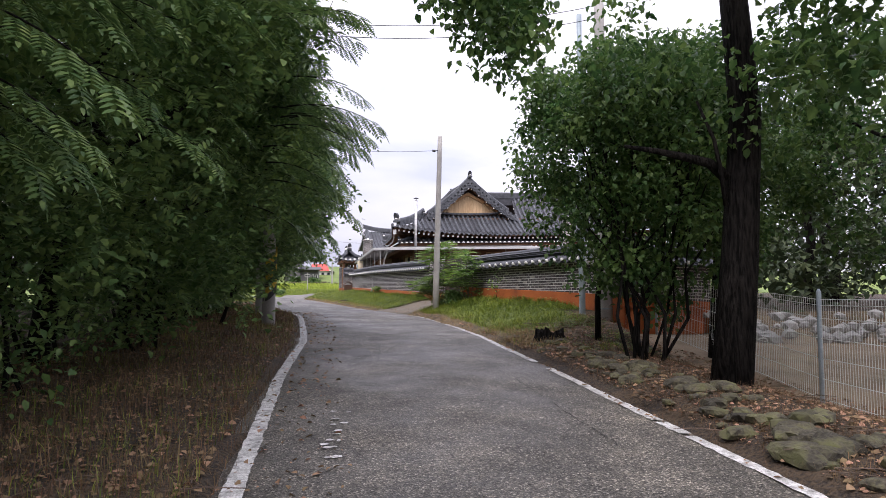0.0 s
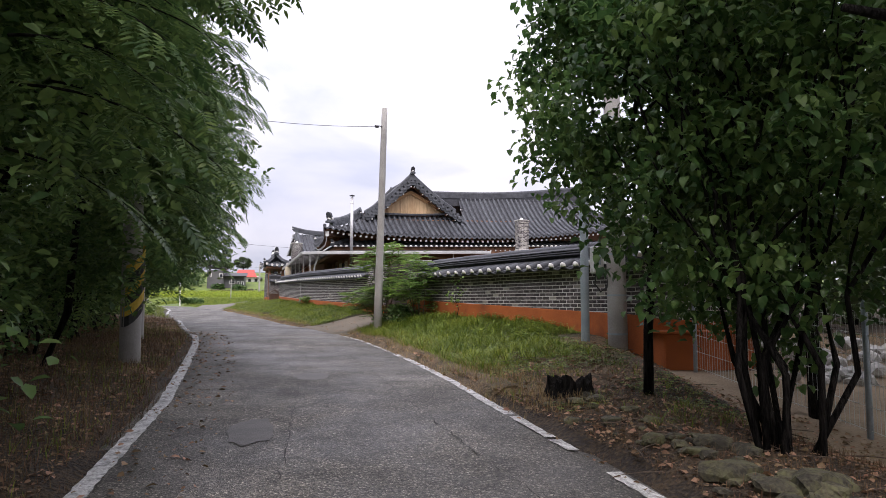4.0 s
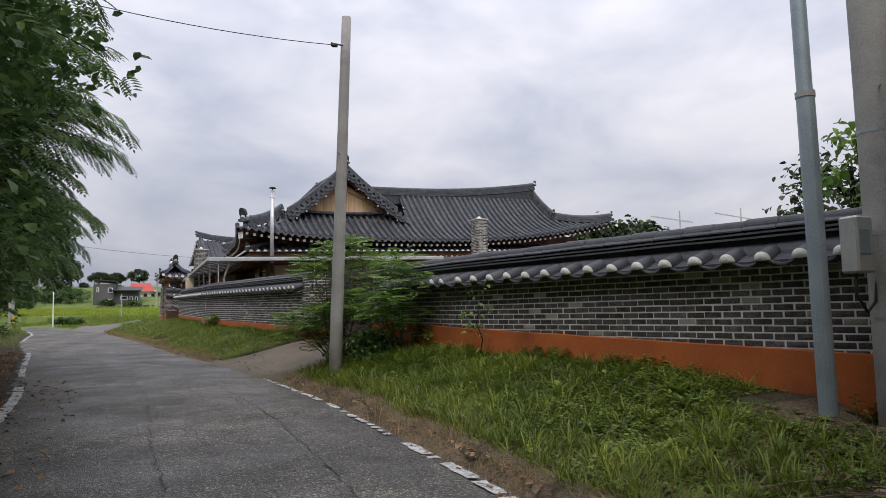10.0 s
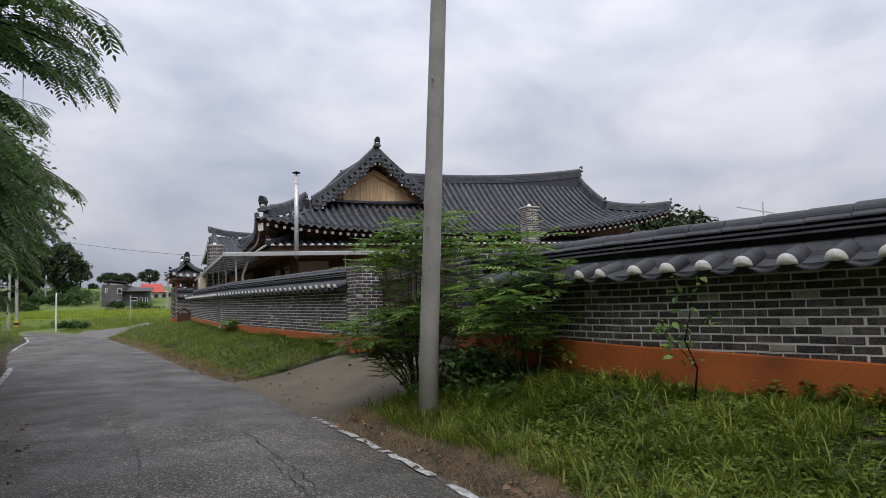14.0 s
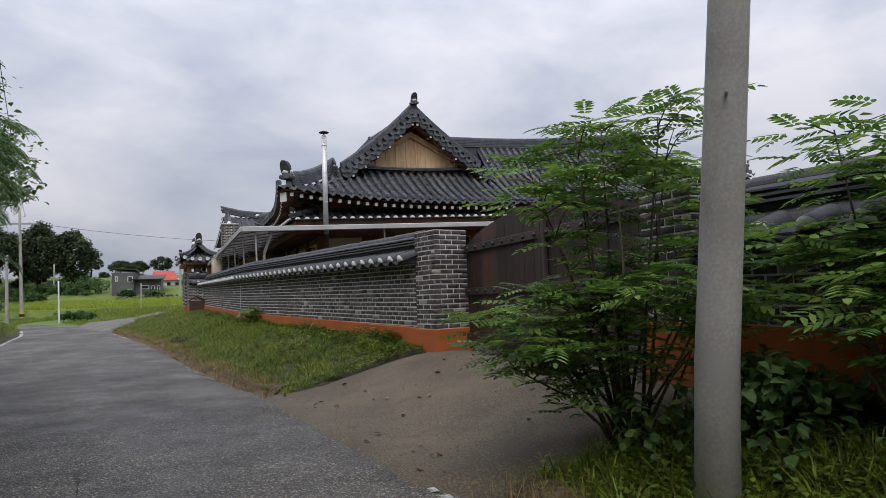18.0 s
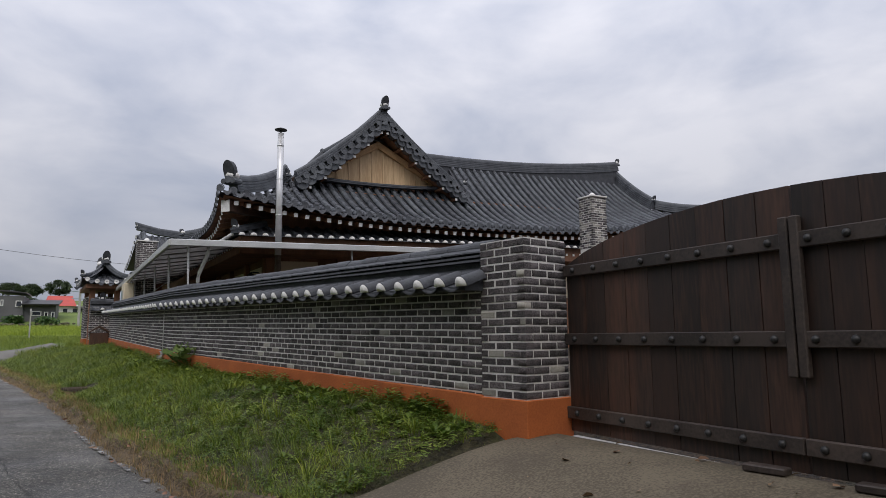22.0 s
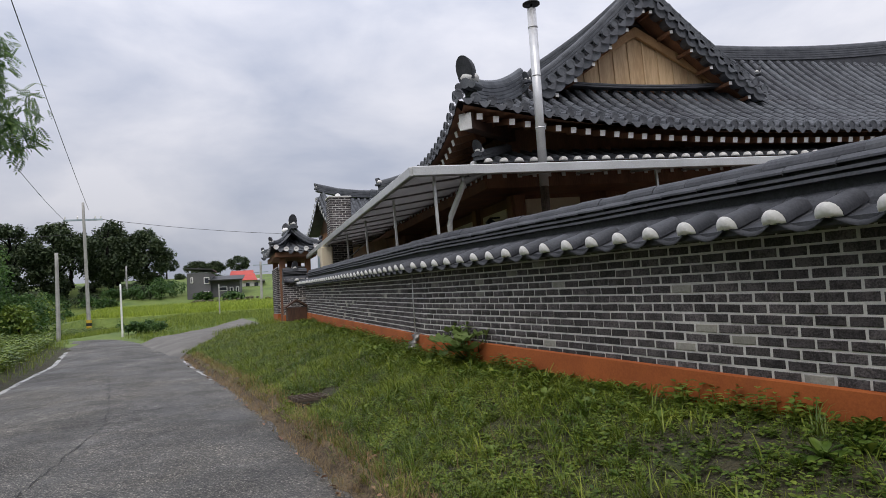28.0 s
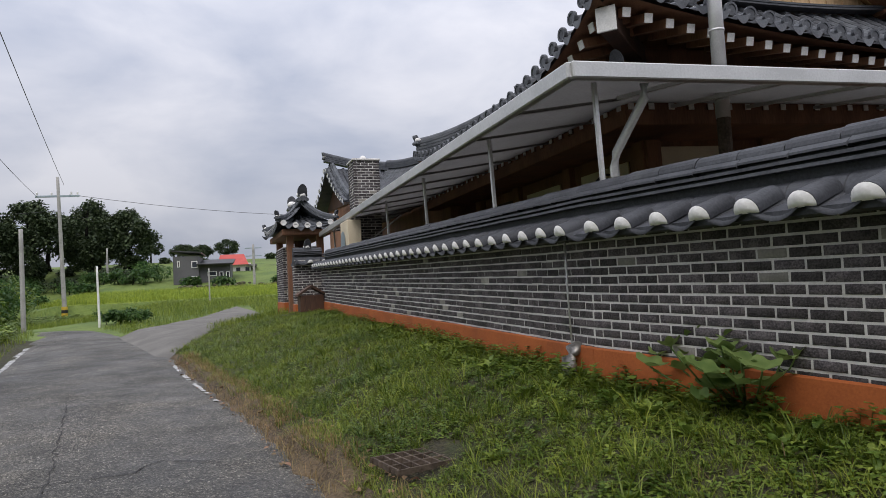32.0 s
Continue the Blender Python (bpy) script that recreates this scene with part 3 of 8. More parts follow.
def build_road():
    root = thing("road", "narrow worn grey asphalt village lane with faded white edge lines", "road", kind="structure")
    ys = np.concatenate([np.arange(-60, -8, 4.0), np.arange(-8, 61.3, 0.35)])
    across = np.linspace(0, 1, 15)
    v = []
    for y in ys:
        xr, xl = at(RY, RX, y), at(RY, LX, y)
        wob_l, wob_r = 0.10 * noise.noise(Vector((0, y * 1.3, 0))), 0.10 * noise.noise(Vector((5, y * 1.3, 0)))
        for a in across:
            x = xl - 0.22 + wob_l + (xr - xl + 0.44 + wob_r - wob_l) * a
            v.append((x, y, surface(x, y) - (0.05 if a in (0, 1) else 0) + 0.006 * noise.noise(Vector((x * 2, y * 2, 0)))))
    n = len(across)
    j, i = np.meshgrid(np.arange(len(ys) - 1), np.arange(n - 1), indexing="ij")
    a = (j * n + i).ravel()
    raw("asphalt", v, np.stack([a, a + 1, a + n + 1, a + n], 1), M["asphalt"], root, smooth=True)
    inset = lambda side, y0, y1: [(at(RY, RX if side else LX, y) + (-0.02 if side else 0.02), y) for y in np.arange(y0, y1, 1.0)]
    strip("edge_line", inset(0, -12, 24), 0.135, 0.007, M["paint"], root, "faded white line", 0.010, 0.02, 0.08)
    strip("edge_line", inset(0, 25, 34), 0.11, 0.007, M["paint"], root, "faded white line", 0.014, 0.12, 0.10)
    strip("edge_line", inset(0, 40, 52), 0.11, 0.007, M["paint"], root, "faded white line", 0.014, 0.12, 0.10)
    strip("edge_line", inset(1, -12, 9.5), 0.12, 0.007, M["paint"], root, "faded white line", 0.012, 0.05, 0.08)
    strip("edge_line", inset(1, 9.6, 17), 0.11, 0.007, M["paint"], root, "faded white line", 0.012, 0.05, 0.08)
    strip("edge_line", inset(1, 17, 27), 0.075, 0.006, M["paint"], root, "worn white line", 0.016, 0.36, 0.09)
    strip("edge_line", inset(1, 29, 34), 0.05, 0.007, M["paint_worn"], root, "worn white line", 0.014, 0.62, 0.04)
    strip("edge_line", inset(1, 40, 46), 0.06, 0.006, M["paint"], root, "worn white line", 0.018, 0.45, 0.12)

    def wander(seed, pts, amp=0.022, step=0.09):
        rng = random.Random(seed)
        out = []
        for (x0, y0), (x1, y1) in zip(pts, pts[1:]):
            n = max(2, int(math.hypot(x1 - x0, y1 - y0) / step))
            out += [(x0 + (x1 - x0) * k / n + rng.uniform(-amp, amp), y0 + (y1 - y0) * k / n + rng.uniform(-amp, amp)) for k in range(n)]
        return out + [pts[-1]]

    for seed, pts, w in ((1, [(0.2, 6.3), (0.9, 6.7), (1.35, 6.85)], 0.02), (2, [(1.9, 5.0), (1.7, 8.0), (1.25, 11.5), (1.05, 14), (0.7, 18), (0.0, 22)], 0.022),
                         (3, [(0.0, 9), (0.05, 12.9), (-0.03, 13.8), (-0.2, 15.3), (-0.46, 17), (-0.85, 20.8), (-1.18, 22.3), (-1.53, 24.4)], 0.018), (4, [(1.02, 12.76), (1.33, 12.84), (1.66, 12.91), (2.06, 13.1)], 0.024), (5, [(-1.1, 21.5), (0.1, 22.5), (0.6, 21.2)], 0.02),
                         (6, [(-1.3, 11.2), (-0.4, 11.6), (1.0, 11.5)], 0.014), (7, [(-2.64, 29.65), (-2.17, 29.8), (-1.71, 30.0)], 0.02), (13, [(-2.14, 31.1), (-1.77, 29.7), (-1.44, 28.7)], 0.02), (14, [(-0.65, 19.35), (-0.22, 19.28), (0.4, 19.15), (0.81, 19.41)], 0.018), (15, [(0.43, 18.8), (0.18, 20.43), (0.4, 19.15), (0.5, 18.44)], 0.016), (8, [(-5.6, 37.3), (-4.66, 37.5), (-4.28, 37.65), (-3.88, 37.7), (-3.75, 38.0), (-3.22, 37.8)], 0.034),
                         (9, [(-4.0, 33), (-4.29, 36.9), (-4.59, 38.1), (-5.12, 40), (-5.83, 42.5)], 0.026), (10, [(-5.9, 33.8), (-4.4, 33.0)], 0.016), (11, [(-2.0, 15.5), (-0.6, 15.9), (0.9, 15.4)], 0.014), (12, [(-4.0, 29.4), (-1.6, 30.0)], 0.02)):
        strip("crack", wander(seed, pts), w * 0.36, 0.009, M["crack"], root, "dark crack", 0.004, 0.10, 0.09)
    for seed, cx, cy, rx, ry in ((1, 0.22, 13.4, 0.24, 0.38), (4, -0.3, 10.5, 0.2, 0.5), (5, -9.6, 54.5, 0.8, 1.3)):
        rng = random.Random(seed)
        ring = [(cx + rx * math.cos(t) * rng.uniform(0.8, 1.15), cy + ry * math.sin(t) * rng.uniform(0.8, 1.15)) for t in np.linspace(0, 2 * math.pi, 18, endpoint=False)]
        bm = bmesh.new()
        bm.faces.new([bm.verts.new((x, y, surface(x, y) + 0.005)) for x, y in ring])
        part("road_patch", bm, M["asphalt_patch"], root, "paler repaired patch")
    rng = random.Random(3)
    for k in range(16):
        t = rng.random()
        cx, cy, r = -0.36 + rng.gauss(0, 0.05), 4.9 + 1.6 * t, rng.uniform(0.012, 0.045)
        bm = bmesh.new()
        bm.faces.new([bm.verts.new((cx + r * rng.uniform(0.6, 1.5) * math.cos(a), cy + r * rng.uniform(0.6, 1.6) * math.sin(a), surface(cx, cy) + 0.007)) for a in np.linspace(0, 2 * math.pi, 9, endpoint=False)])
        part("paint_splash", bm, M["paint"], root, "splash of white paint")


build_ground()
build_road()


def verge_ribbon(y0, y1, seed):
    """Bare ground in a ragged band along the right edge of the asphalt."""
    v, f = [], []
    ys = np.arange(y0, y1, 0.12)
    for k, y in enumerate(ys):
        x0 = at(RY, RX, y) + 0.06
        w = (0.50 if y < 25 else 0.30) + 0.22 * noise.noise(Vector((seed, y * 0.6, 0))) + 0.14 * noise.noise(Vector((seed, y * 3.0, 2))) + 0.05 * noise.noise(Vector((seed, y * 9, 5)))
        for j in range(5):
            x = x0 + max(w, 0.08) * j / 4
            v.append((x, y, height(x, y) + (0.038 if 0 < j < 4 else -0.03)))
        if k:
            a = len(v) - 10
            f += [(a + j, a + j + 1, a + j + 6, a + j + 5) for j in range(4)]
    raw("verge_soil", v, f, M["dry_soil"], None, "ragged bare soil along the asphalt edge", True, "structure", "ground")


verge_ribbon(12.0, 22.3, 3)
verge_ribbon(27.5, 46.0, 8)


def sheet(name, outline, lift, mat, label, thick=0.12, category="pavement", hfun=None):
    """A slab that follows the ground inside a four-sided outline."""
    n, m = 14, 18
    a, b, c, d = [Vector((*p, 0)) for p in outline]
    v = []
    for j in range(m + 1):
        for i in range(n + 1):
            s, t = i / n, j / m
            p = (a * (1 - s) + b * s) * (1 - t) + (d * (1 - s) + c * s) * t
            edge = i in (0, n) or j in (0, m)
            w = 0.06 * noise.noise(Vector((p.x * 2, p.y * 2, 1))) if edge else 0
            z = (hfun or height)(p.x, p.y)
            v.append((p.x + w, p.y + w, z + (lift if not edge else lift - thick)))
    j, i = np.meshgrid(np.arange(m), np.arange(n), indexing="ij")
    q = (j * (n + 1) + i).ravel()
    return raw(name, v, np.stack([q, q + 1, q + n + 2, q + n + 1], 1), mat, None, label, True, "structure", category)


sheet("driveway", [(0.70, 22.5), (3.5, 22.0), (2.75, 27.62), (-0.24, 27.36)], 0.03, M["concrete"], "sloping tan concrete driveway before the wooden gate", hfun=drive_z)
sheet("side_path", [(-7.9, 52.7), (-5.25, 45.4), (-3.9, 60), (-5.5, 66)], 0.13, M["path"], "pale concrete path branching from the lane to the house gate")


# ---- brick walls ----
BL, BH, JOINT = 0.185, 0.054, 0.015
PITCH, COURSE = BL + JOINT, BH + JOINT


def brick_arrays(length, high=BH, deep=0.09, ch=0.004):
    """Corners and faces of one chamfered brick that looks along -y, its lower front corner at the origin."""
    v = []
    for y, k in ((0.0, ch), (ch, 0.0), (deep, 0.0)):
        v += [(k, y, k), (length - k, y, k), (length - k, y, high - k), (k, y, high - k)]
    f = [(0, 1, 2, 3)]
    for r in (0, 4):
        f += [(r + k, r + 4 + k, r + 4 + (k + 1) % 4, r + (k + 1) % 4) for k in range(4)]
    return np.array(v), np.array(f)


BRICKS = {}


def brick_mesh(length, mat):
    key = (round(length, 2), mat)
    if key not in BRICKS:
        v, f = brick_arrays(round(length, 2))
        me = bpy.data.meshes.new("brick")
        me.from_pydata(v.tolist(), [], f.tolist())
        me.materials.append(M[mat])
        BRICKS[key] = me
    return BRICKS[key]


def lay_bricks(parent, m, length, courses, singly, seed, pale=0.045, start=0.0):
    """Running bond on the face y = 0 of the frame m; bricks inside the stretch `singly` (x0, x1) are objects, the rest one mesh."""
    rng = random.Random(seed)
    joined = {"brick_joined": ([], []), "brick_pale": ([], [])}
    made = 0
    for c in range(courses):
        x = -(PITCH / 2 if c % 2 else 0) + start
        while x < length - 0.03:
            x0, x1 = max(x, 0.0), min(x + BL, length)
            x += PITCH
            if x1 - x0 < 0.05:
                continue
            kind = "brick_pale" if rng.random() < pale else "brick"
            off = Vector((x0 + rng.uniform(-0.002, 0.002), rng.uniform(-0.003, 0.002), c * COURSE + JOINT + rng.uniform(-0.002, 0.002)))
            if singly[0] <= x0 < singly[1] and made < 300:
                ob = new("brick", brick_mesh(x1 - x0, kind))
                ob.parent = parent
                ob.matrix_basis = m @ Matrix.Translation(off) @ Matrix.Rotation(rng.uniform(-0.012, 0.012), 4, "Y")
                made += 1
            else:
                v, f = brick_arrays(x1 - x0)
                vs, fs = joined["brick_joined" if kind == "brick" else kind]
                fs.append(f + sum(len(a) for a in vs[-1:]) * 0 + 12 * len(vs))
                vs.append(v + np.array(off))
    for mat, (vs, fs) in joined.items():
        if vs:
            ob = raw("brickwork", np.concatenate(vs), np.concatenate(fs), M[mat], parent, kind="stuff")
            ob.matrix_basis = m


def cap_cover_mesh(r=0.080, length=0.25):
    """A half-round cover tile that runs up the slope, with a lime plug in its lower end."""
    bm = bmesh.new()
    n = 11
    rings = []
    for y, k in ((0.0, 1.0), (length * 0.5, 0.94), (length, 0.9)):
        rings.append([bm.verts.new((r * k * math.cos(a), y, r * k * math.sin(a))) for a in np.linspace(-0.15, math.pi + 0.15, n)])
    for p, q in zip(rings, rings[1:]):
        for k in range(n - 1):
            bm.faces.new((p[k], p[k + 1], q[k + 1], q[k]))
    dome = [bm.verts.new((0.99 * v.co.x, -0.004, 0.99 * v.co.z)) for v in rings[0]]
    mid = [bm.verts.new((0.62 * v.co.x, -0.026, 0.62 * v.co.z + 0.012)) for v in rings[0]]
    top = bm.verts.new((0, -0.034, 0.032))
    for k in range(n - 1):
        bm.faces.new((dome[k], dome[k + 1], mid[k + 1], mid[k])).material_index = 1
        bm.faces.new((mid[k], mid[k + 1], top)).material_index = 1
    bm.faces.new((mid[-1], mid[0], top)).material_index = 1
    bm.faces.new((dome[-1], dome[0], mid[0], mid[-1])).material_index = 1
    return mesh_of(bm, "cover_tile", [M["tile_dark"], M["white"]], True)


def cap_pan_mesh(w=0.33, length=0.36):
    """A concave pan tile with a drooping front lip."""
    bm = bmesh.new()
    n = 8
    rows = []
    for y, dz in ((-0.015, -0.022), (-0.012, 0.0), (length, 0.0)):
        rows.append([bm.verts.new((w * (t - 0.5) * 1.02, y, -0.065 * math.sin(math.pi * t) + 0.018 + dz * (0.35 + 0.65 * math.sin(math.pi * t)))) for t in np.linspace(0, 1, n)])
    for p, q in zip(rows, rows[1:]):
        for k in range(n - 1):
            bm.faces.new((p[k], p[k + 1], q[k + 1], q[k]))
    return mesh_of(bm, "pan_tile", M["tile_dark"], True)


def cap_ridge_mesh(length=0.325, r=0.085):
    bm = bmesh.new()
    n = 12
    rings = [[bm.verts.new((x, r * k * math.cos(a), r * k * math.sin(a) * 0.9)) for a in np.linspace(-0.1, math.pi + 0.1, n)] for x, k in ((0.0, 0.99), (0.004, 1.03), (0.012, 1.04), (length - 0.01, 1.0), (length, 0.97))]
    for p, q in zip(rings, rings[1:]):
        for k in range(n - 1):
            bm.faces.new((p[k], p[k + 1], q[k + 1], q[k]))
    bm.faces.new(rings[0])
    bm.faces.new(rings[-1][::-1])
    return mesh_of(bm, "ridge_tile", M["tile_dark"], False)


COVER, PAN, RIDGE = cap_cover_mesh(), cap_pan_mesh(), cap_ridge_mesh()


def put(name, me, parent, m):
    ob = new(name, me)
    ob.parent = parent
    ob.matrix_basis = m
    return ob


def wall_frame(a, b, za, zb):
    """The frame of a wall whose face runs, seen from outside, left to right from a to b: x along it, y into it, z up."""
    p, q = Vector((*a, za)), Vector((*b, zb))
    x = (q - p).normalized()
    flat = Vector((x.x, x.y, 0)).normalized()
    y = Vector((-flat.y, flat.x, 0))
    z = x.cross(y)
    return Matrix(((x.x, y.x, z.x, p.x), (x.y, y.y, z.y, p.y), (x.z, y.z, z.z, p.z), (0, 0, 0, 1))), (q - p).length


def build_cap(root, length, top, thick, seed):
    """The tiled coping: eaves both sides, layered ridge, round ridge tiles."""
    rng = random.Random(seed)
    top -= 0.10
    ov, up = 0.22, 0.085
    run = ov + 0.02
    ang = math.atan2(up, run)
    n = max(1, round(length / 0.33))
    step = length / n
    bm = bmesh.new()
    sec = [(-ov, top - 0.035), (-ov, top), (0.02, top + up - 0.01), (thick - 0.02, top + up - 0.01), (thick + ov, top), (thick + ov, top - 0.035)]
    sweep(bm, sec, [(Vector((x, 0, 0)), Vector((0, 1, 0)), Vector((0, 0, 1))) for x in (0, length)])
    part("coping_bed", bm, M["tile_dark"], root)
    for i in range(n):
        for side in (0, 1):
            x = (i + 0.5) * step
            turn = Matrix.Rotation(math.pi, 4, "Z") if side else Matrix.Identity(4)
            y0 = thick + ov + 0.03 if side else -ov - 0.03
            put("pan_tile", PAN, root, Matrix.Translation((x, y0, top + 0.015 + rng.uniform(-0.004, 0.004))) @ turn @ Matrix.Rotation(ang, 4, "X"))
            if side == 0 or i % 2 == 0:
                put("cover_tile", COVER, root, Matrix.Translation((x + step / 2 if i < n - 1 else x + step * 0.44, y0, top + 0.012 + rng.uniform(-0.005, 0.005))) @ turn @ Matrix.Rotation(rng.uniform(-0.03, 0.03), 4, "Z") @ Matrix.Rotation(ang, 4, "X"))
    mid = thick / 2
    round_low = [(-0.095 - 0.125 * math.cos(a), 0.022 + 0.122 * math.sin(a)) for a in np.linspace(-0.3, math.pi / 2, 8)]
    layers = [round_low + [(-x, z) for x, z in reversed(round_low)]]
    layers.append([(-0.10, 0.10), (-0.10, 0.275), (0.10, 0.275), (0.10, 0.10)])
    for w, z0, z1 in ((0.172, 0.186, 0.202), (0.162, 0.219, 0.235)):
        layers.append([(-w, z0), (-w + 0.004, z1), (w - 0.004, z1), (w, z0)])
    layers.append([(-0.156, 0.251), (-0.154, 0.262), (-0.115, 0.284), (0.115, 0.284), (0.154, 0.262), (0.156, 0.251)])
    for k, sec in enumerate(layers):
        bm = bmesh.new()
        sec = [(a, b * 1.30) for a, b in sec]
        m = max(2, int(length / 0.33))
        fr = []
        for i in range(m + 1):
            for dx, w in ((-0.006, 1.0), (0.0, 0.965), (0.006, 1.012)) if 0 < i < m and k in (0, 4) else ((0.0, 1.0),):
                x = length * i / m + dx
                fr.append((Vector((x, mid + 0.007 * noise.noise(Vector((x * 1.5, k, seed))), top + 0.008 * noise.noise(Vector((x, k * 3, seed))))), Vector((0, w, 0)), Vector((0, 0, w))))
        sweep(bm, sec, fr)
        part("ridge_layer", bm, M["tile_dark"], root)
    for i in range(n):
        put("ridge_tile", RIDGE, root, Matrix.Translation((i * step, mid, top + 0.365 + rng.uniform(-0.007, 0.007))) @ Matrix.Rotation(rng.uniform(-0.014, 0.014), 4, "Z") @ Matrix.Diagonal((step / 0.325 * 0.985, 1.12, 1.12, 1)))


def build_wall(name, a, b, eave, plaster, courses, label, singly, seed, thick=0.40, ends=(0, 0)):
    """A brick wall on an orange plaster plinth under a tiled coping. eave, plaster: heights at a and b of the coping's edge and of the plinth's top."""
    m, length = wall_frame(a, b, eave[0] - courses * COURSE - 0.02, eave[1] - courses * COURSE - 0.02)
    root = thing(name, label, "wall", m, kind="structure")
    top = courses * COURSE + 0.02
    bm = bmesh.new()
    box(bm, (0, 0.005, -0.6), (length, thick - 0.005, top))
    part("mortar_core", bm, M["mortar"], root)
    lay_bricks(root, Matrix.Identity(4), length, courses, singly, seed)
    lay_bricks(root, Matrix.Translation((length, thick, 0)) @ Matrix.Rotation(math.pi, 4, "Z"), length, courses, (1, 0), seed + 1)
    # plinth
    z0 = m.translation.z
    bm = bmesh.new()
    k = (m.to_3x3() @ Vector((1, 0, 0))).z
    fr = []
    for x, zp in ((0.0, plaster[0]), (length, plaster[1])):
        fr.append((Vector((x, 0, 0)), Vector((0, 1, 0)), Vector((0, 0, zp - z0 - x * k))))
    rings = []
    nseg = max(2, int(length / 0.4))
    for i in range(nseg + 1):
        t = i / nseg
        x, zt = length * t, (plaster[0] * (1 - t) + plaster[1] * t) - z0 - length * t * k + 0.006 * noise.noise(Vector((t * length * 1.7, seed, 0)))
        rings.append([bm.verts.new(p) for p in ((x, -0.022, -1.0), (x, -0.022, zt - 0.012), (x, -0.010, zt), (x, thick + 0.01, zt), (x, thick + 0.022, -1.0))])
    for p, q in zip(rings, rings[1:]):
        for i in range(4):
            bm.faces.new((p[i], p[i + 1], q[i + 1], q[i]))
    bm.faces.new(rings[0])
    bm.faces.new(rings[-1][::-1])
    part("plinth", bm, M["orange"], root, "orange plastered plinth")
    build_cap(root, length, top, thick, seed)
    return root


W_LABEL = "dark grey brick boundary wall with orange plinth and tiled coping"
build_wall("wall_lane_south", (3.48, 20.0), (5.50, 14.24), (2.52, 2.50), (1.77, 1.54), 15, W_LABEL + " beside the lane", (0.6, 4.8), 11)
build_wall("wall_lane_middle", (3.05, 22.62), (3.48, 20.0), (2.56, 2.52), (1.86, 1.77), 15, W_LABEL + " behind the ash bush", (0, 3), 12)
build_wall("wall_lane_north", (-0.28, 36.9), (2.12, 27.70), (2.97, 2.79), (1.98, 1.72), 16, W_LABEL + " beside the grass verge", (2.8, 6.6), 13)
build_wall("wall_lane_far", (-1.98, 49.5), (-0.28, 36.905), (3.27, 2.97), (2.28, 1.98), 16, W_LABEL + " running on to the small gatehouse", (9.0, 12.8), 14)
build_wall("wall_side", (5.52, 14.20), (7.4, 14.05), (2.36, 2.30), (1.50, 1.40), 13, W_LABEL + " turning away from the lane", (0, 3.3), 15)


def brick_block(name, m, lx, ly, courses, label, plinth, category="pillar", single=(-1, 99), parent=None, kind="structure", pale=0.045):
    """A square brick pillar with all four faces laid; m's origin is its lower front corner."""
    root = thing(name, label, category, m, kind=kind)
    top = courses * COURSE + 0.012
    bm = bmesh.new()
    box(bm, (0.005, 0.005, -0.5), (lx - 0.005, ly - 0.005, top))
    part("mortar_core", bm, M["mortar"], root)
    R = lambda a, x, y: Matrix.Translation((x, y, 0)) @ Matrix.Rotation(a, 4, "Z")
    lay_bricks(root, R(0, 0, 0), lx, courses, single, 31, pale)
    lay_bricks(root, R(-math.pi / 2, 0, ly), ly, courses, single, 32, pale, start=-PITCH / 2)
    lay_bricks(root, R(math.pi / 2, lx, 0), ly, courses, (1, 0), 33)
    lay_bricks(root, R(math.pi, lx, ly), lx, courses, (1, 0), 34)
    if plinth:
        bm = bmesh.new()
        box(bm, (-0.02, -0.02, -plinth), (lx + 0.02, ly + 0.02, 0.006), 0.008)
        part("plinth", bm, M["orange"], root, "orange plastered plinth")
    return root


flat = Matrix.Translation((2.109, 27.712, 1.70)) @ Euler((0, 0, math.atan2(-0.968, 0.252))).to_matrix().to_4x4()
north_pillar = brick_block("gate_pillar_north", flat, 0.56, 0.54, 20, "brick gate pillar on a bright orange plinth", 0.75)
south_m = Matrix.Translation((2.92, 23.24, 1.86)) @ Euler((0, 0, radians(-84))).to_matrix().to_4x4()
brick_block("gate_pillar_south", south_m, 0.58, 0.54, 16, "brick gate pillar half hidden by the bush", 0.85, single=(1, 0))

# lime lump and ledge at the wall's outer corner
root = thing("corner_ledge", "orange plastered ledge block at the foot of the wall corner", "ledge", Matrix.Translation((5.16, 13.52, 0.6)), kind="structure")
bm = bmesh.new()
box(bm, (0.36, 0.20, -0.6), (1.9, 0.66, 0.67), 0.02)
part("block", bm, M["orange"], root)
bm = bmesh.new()
box(bm, (0.26, 0.13, 0.67), (1.95, 0.66, 0.71), 0.012)
part("slab", bm, M["orange"], root)


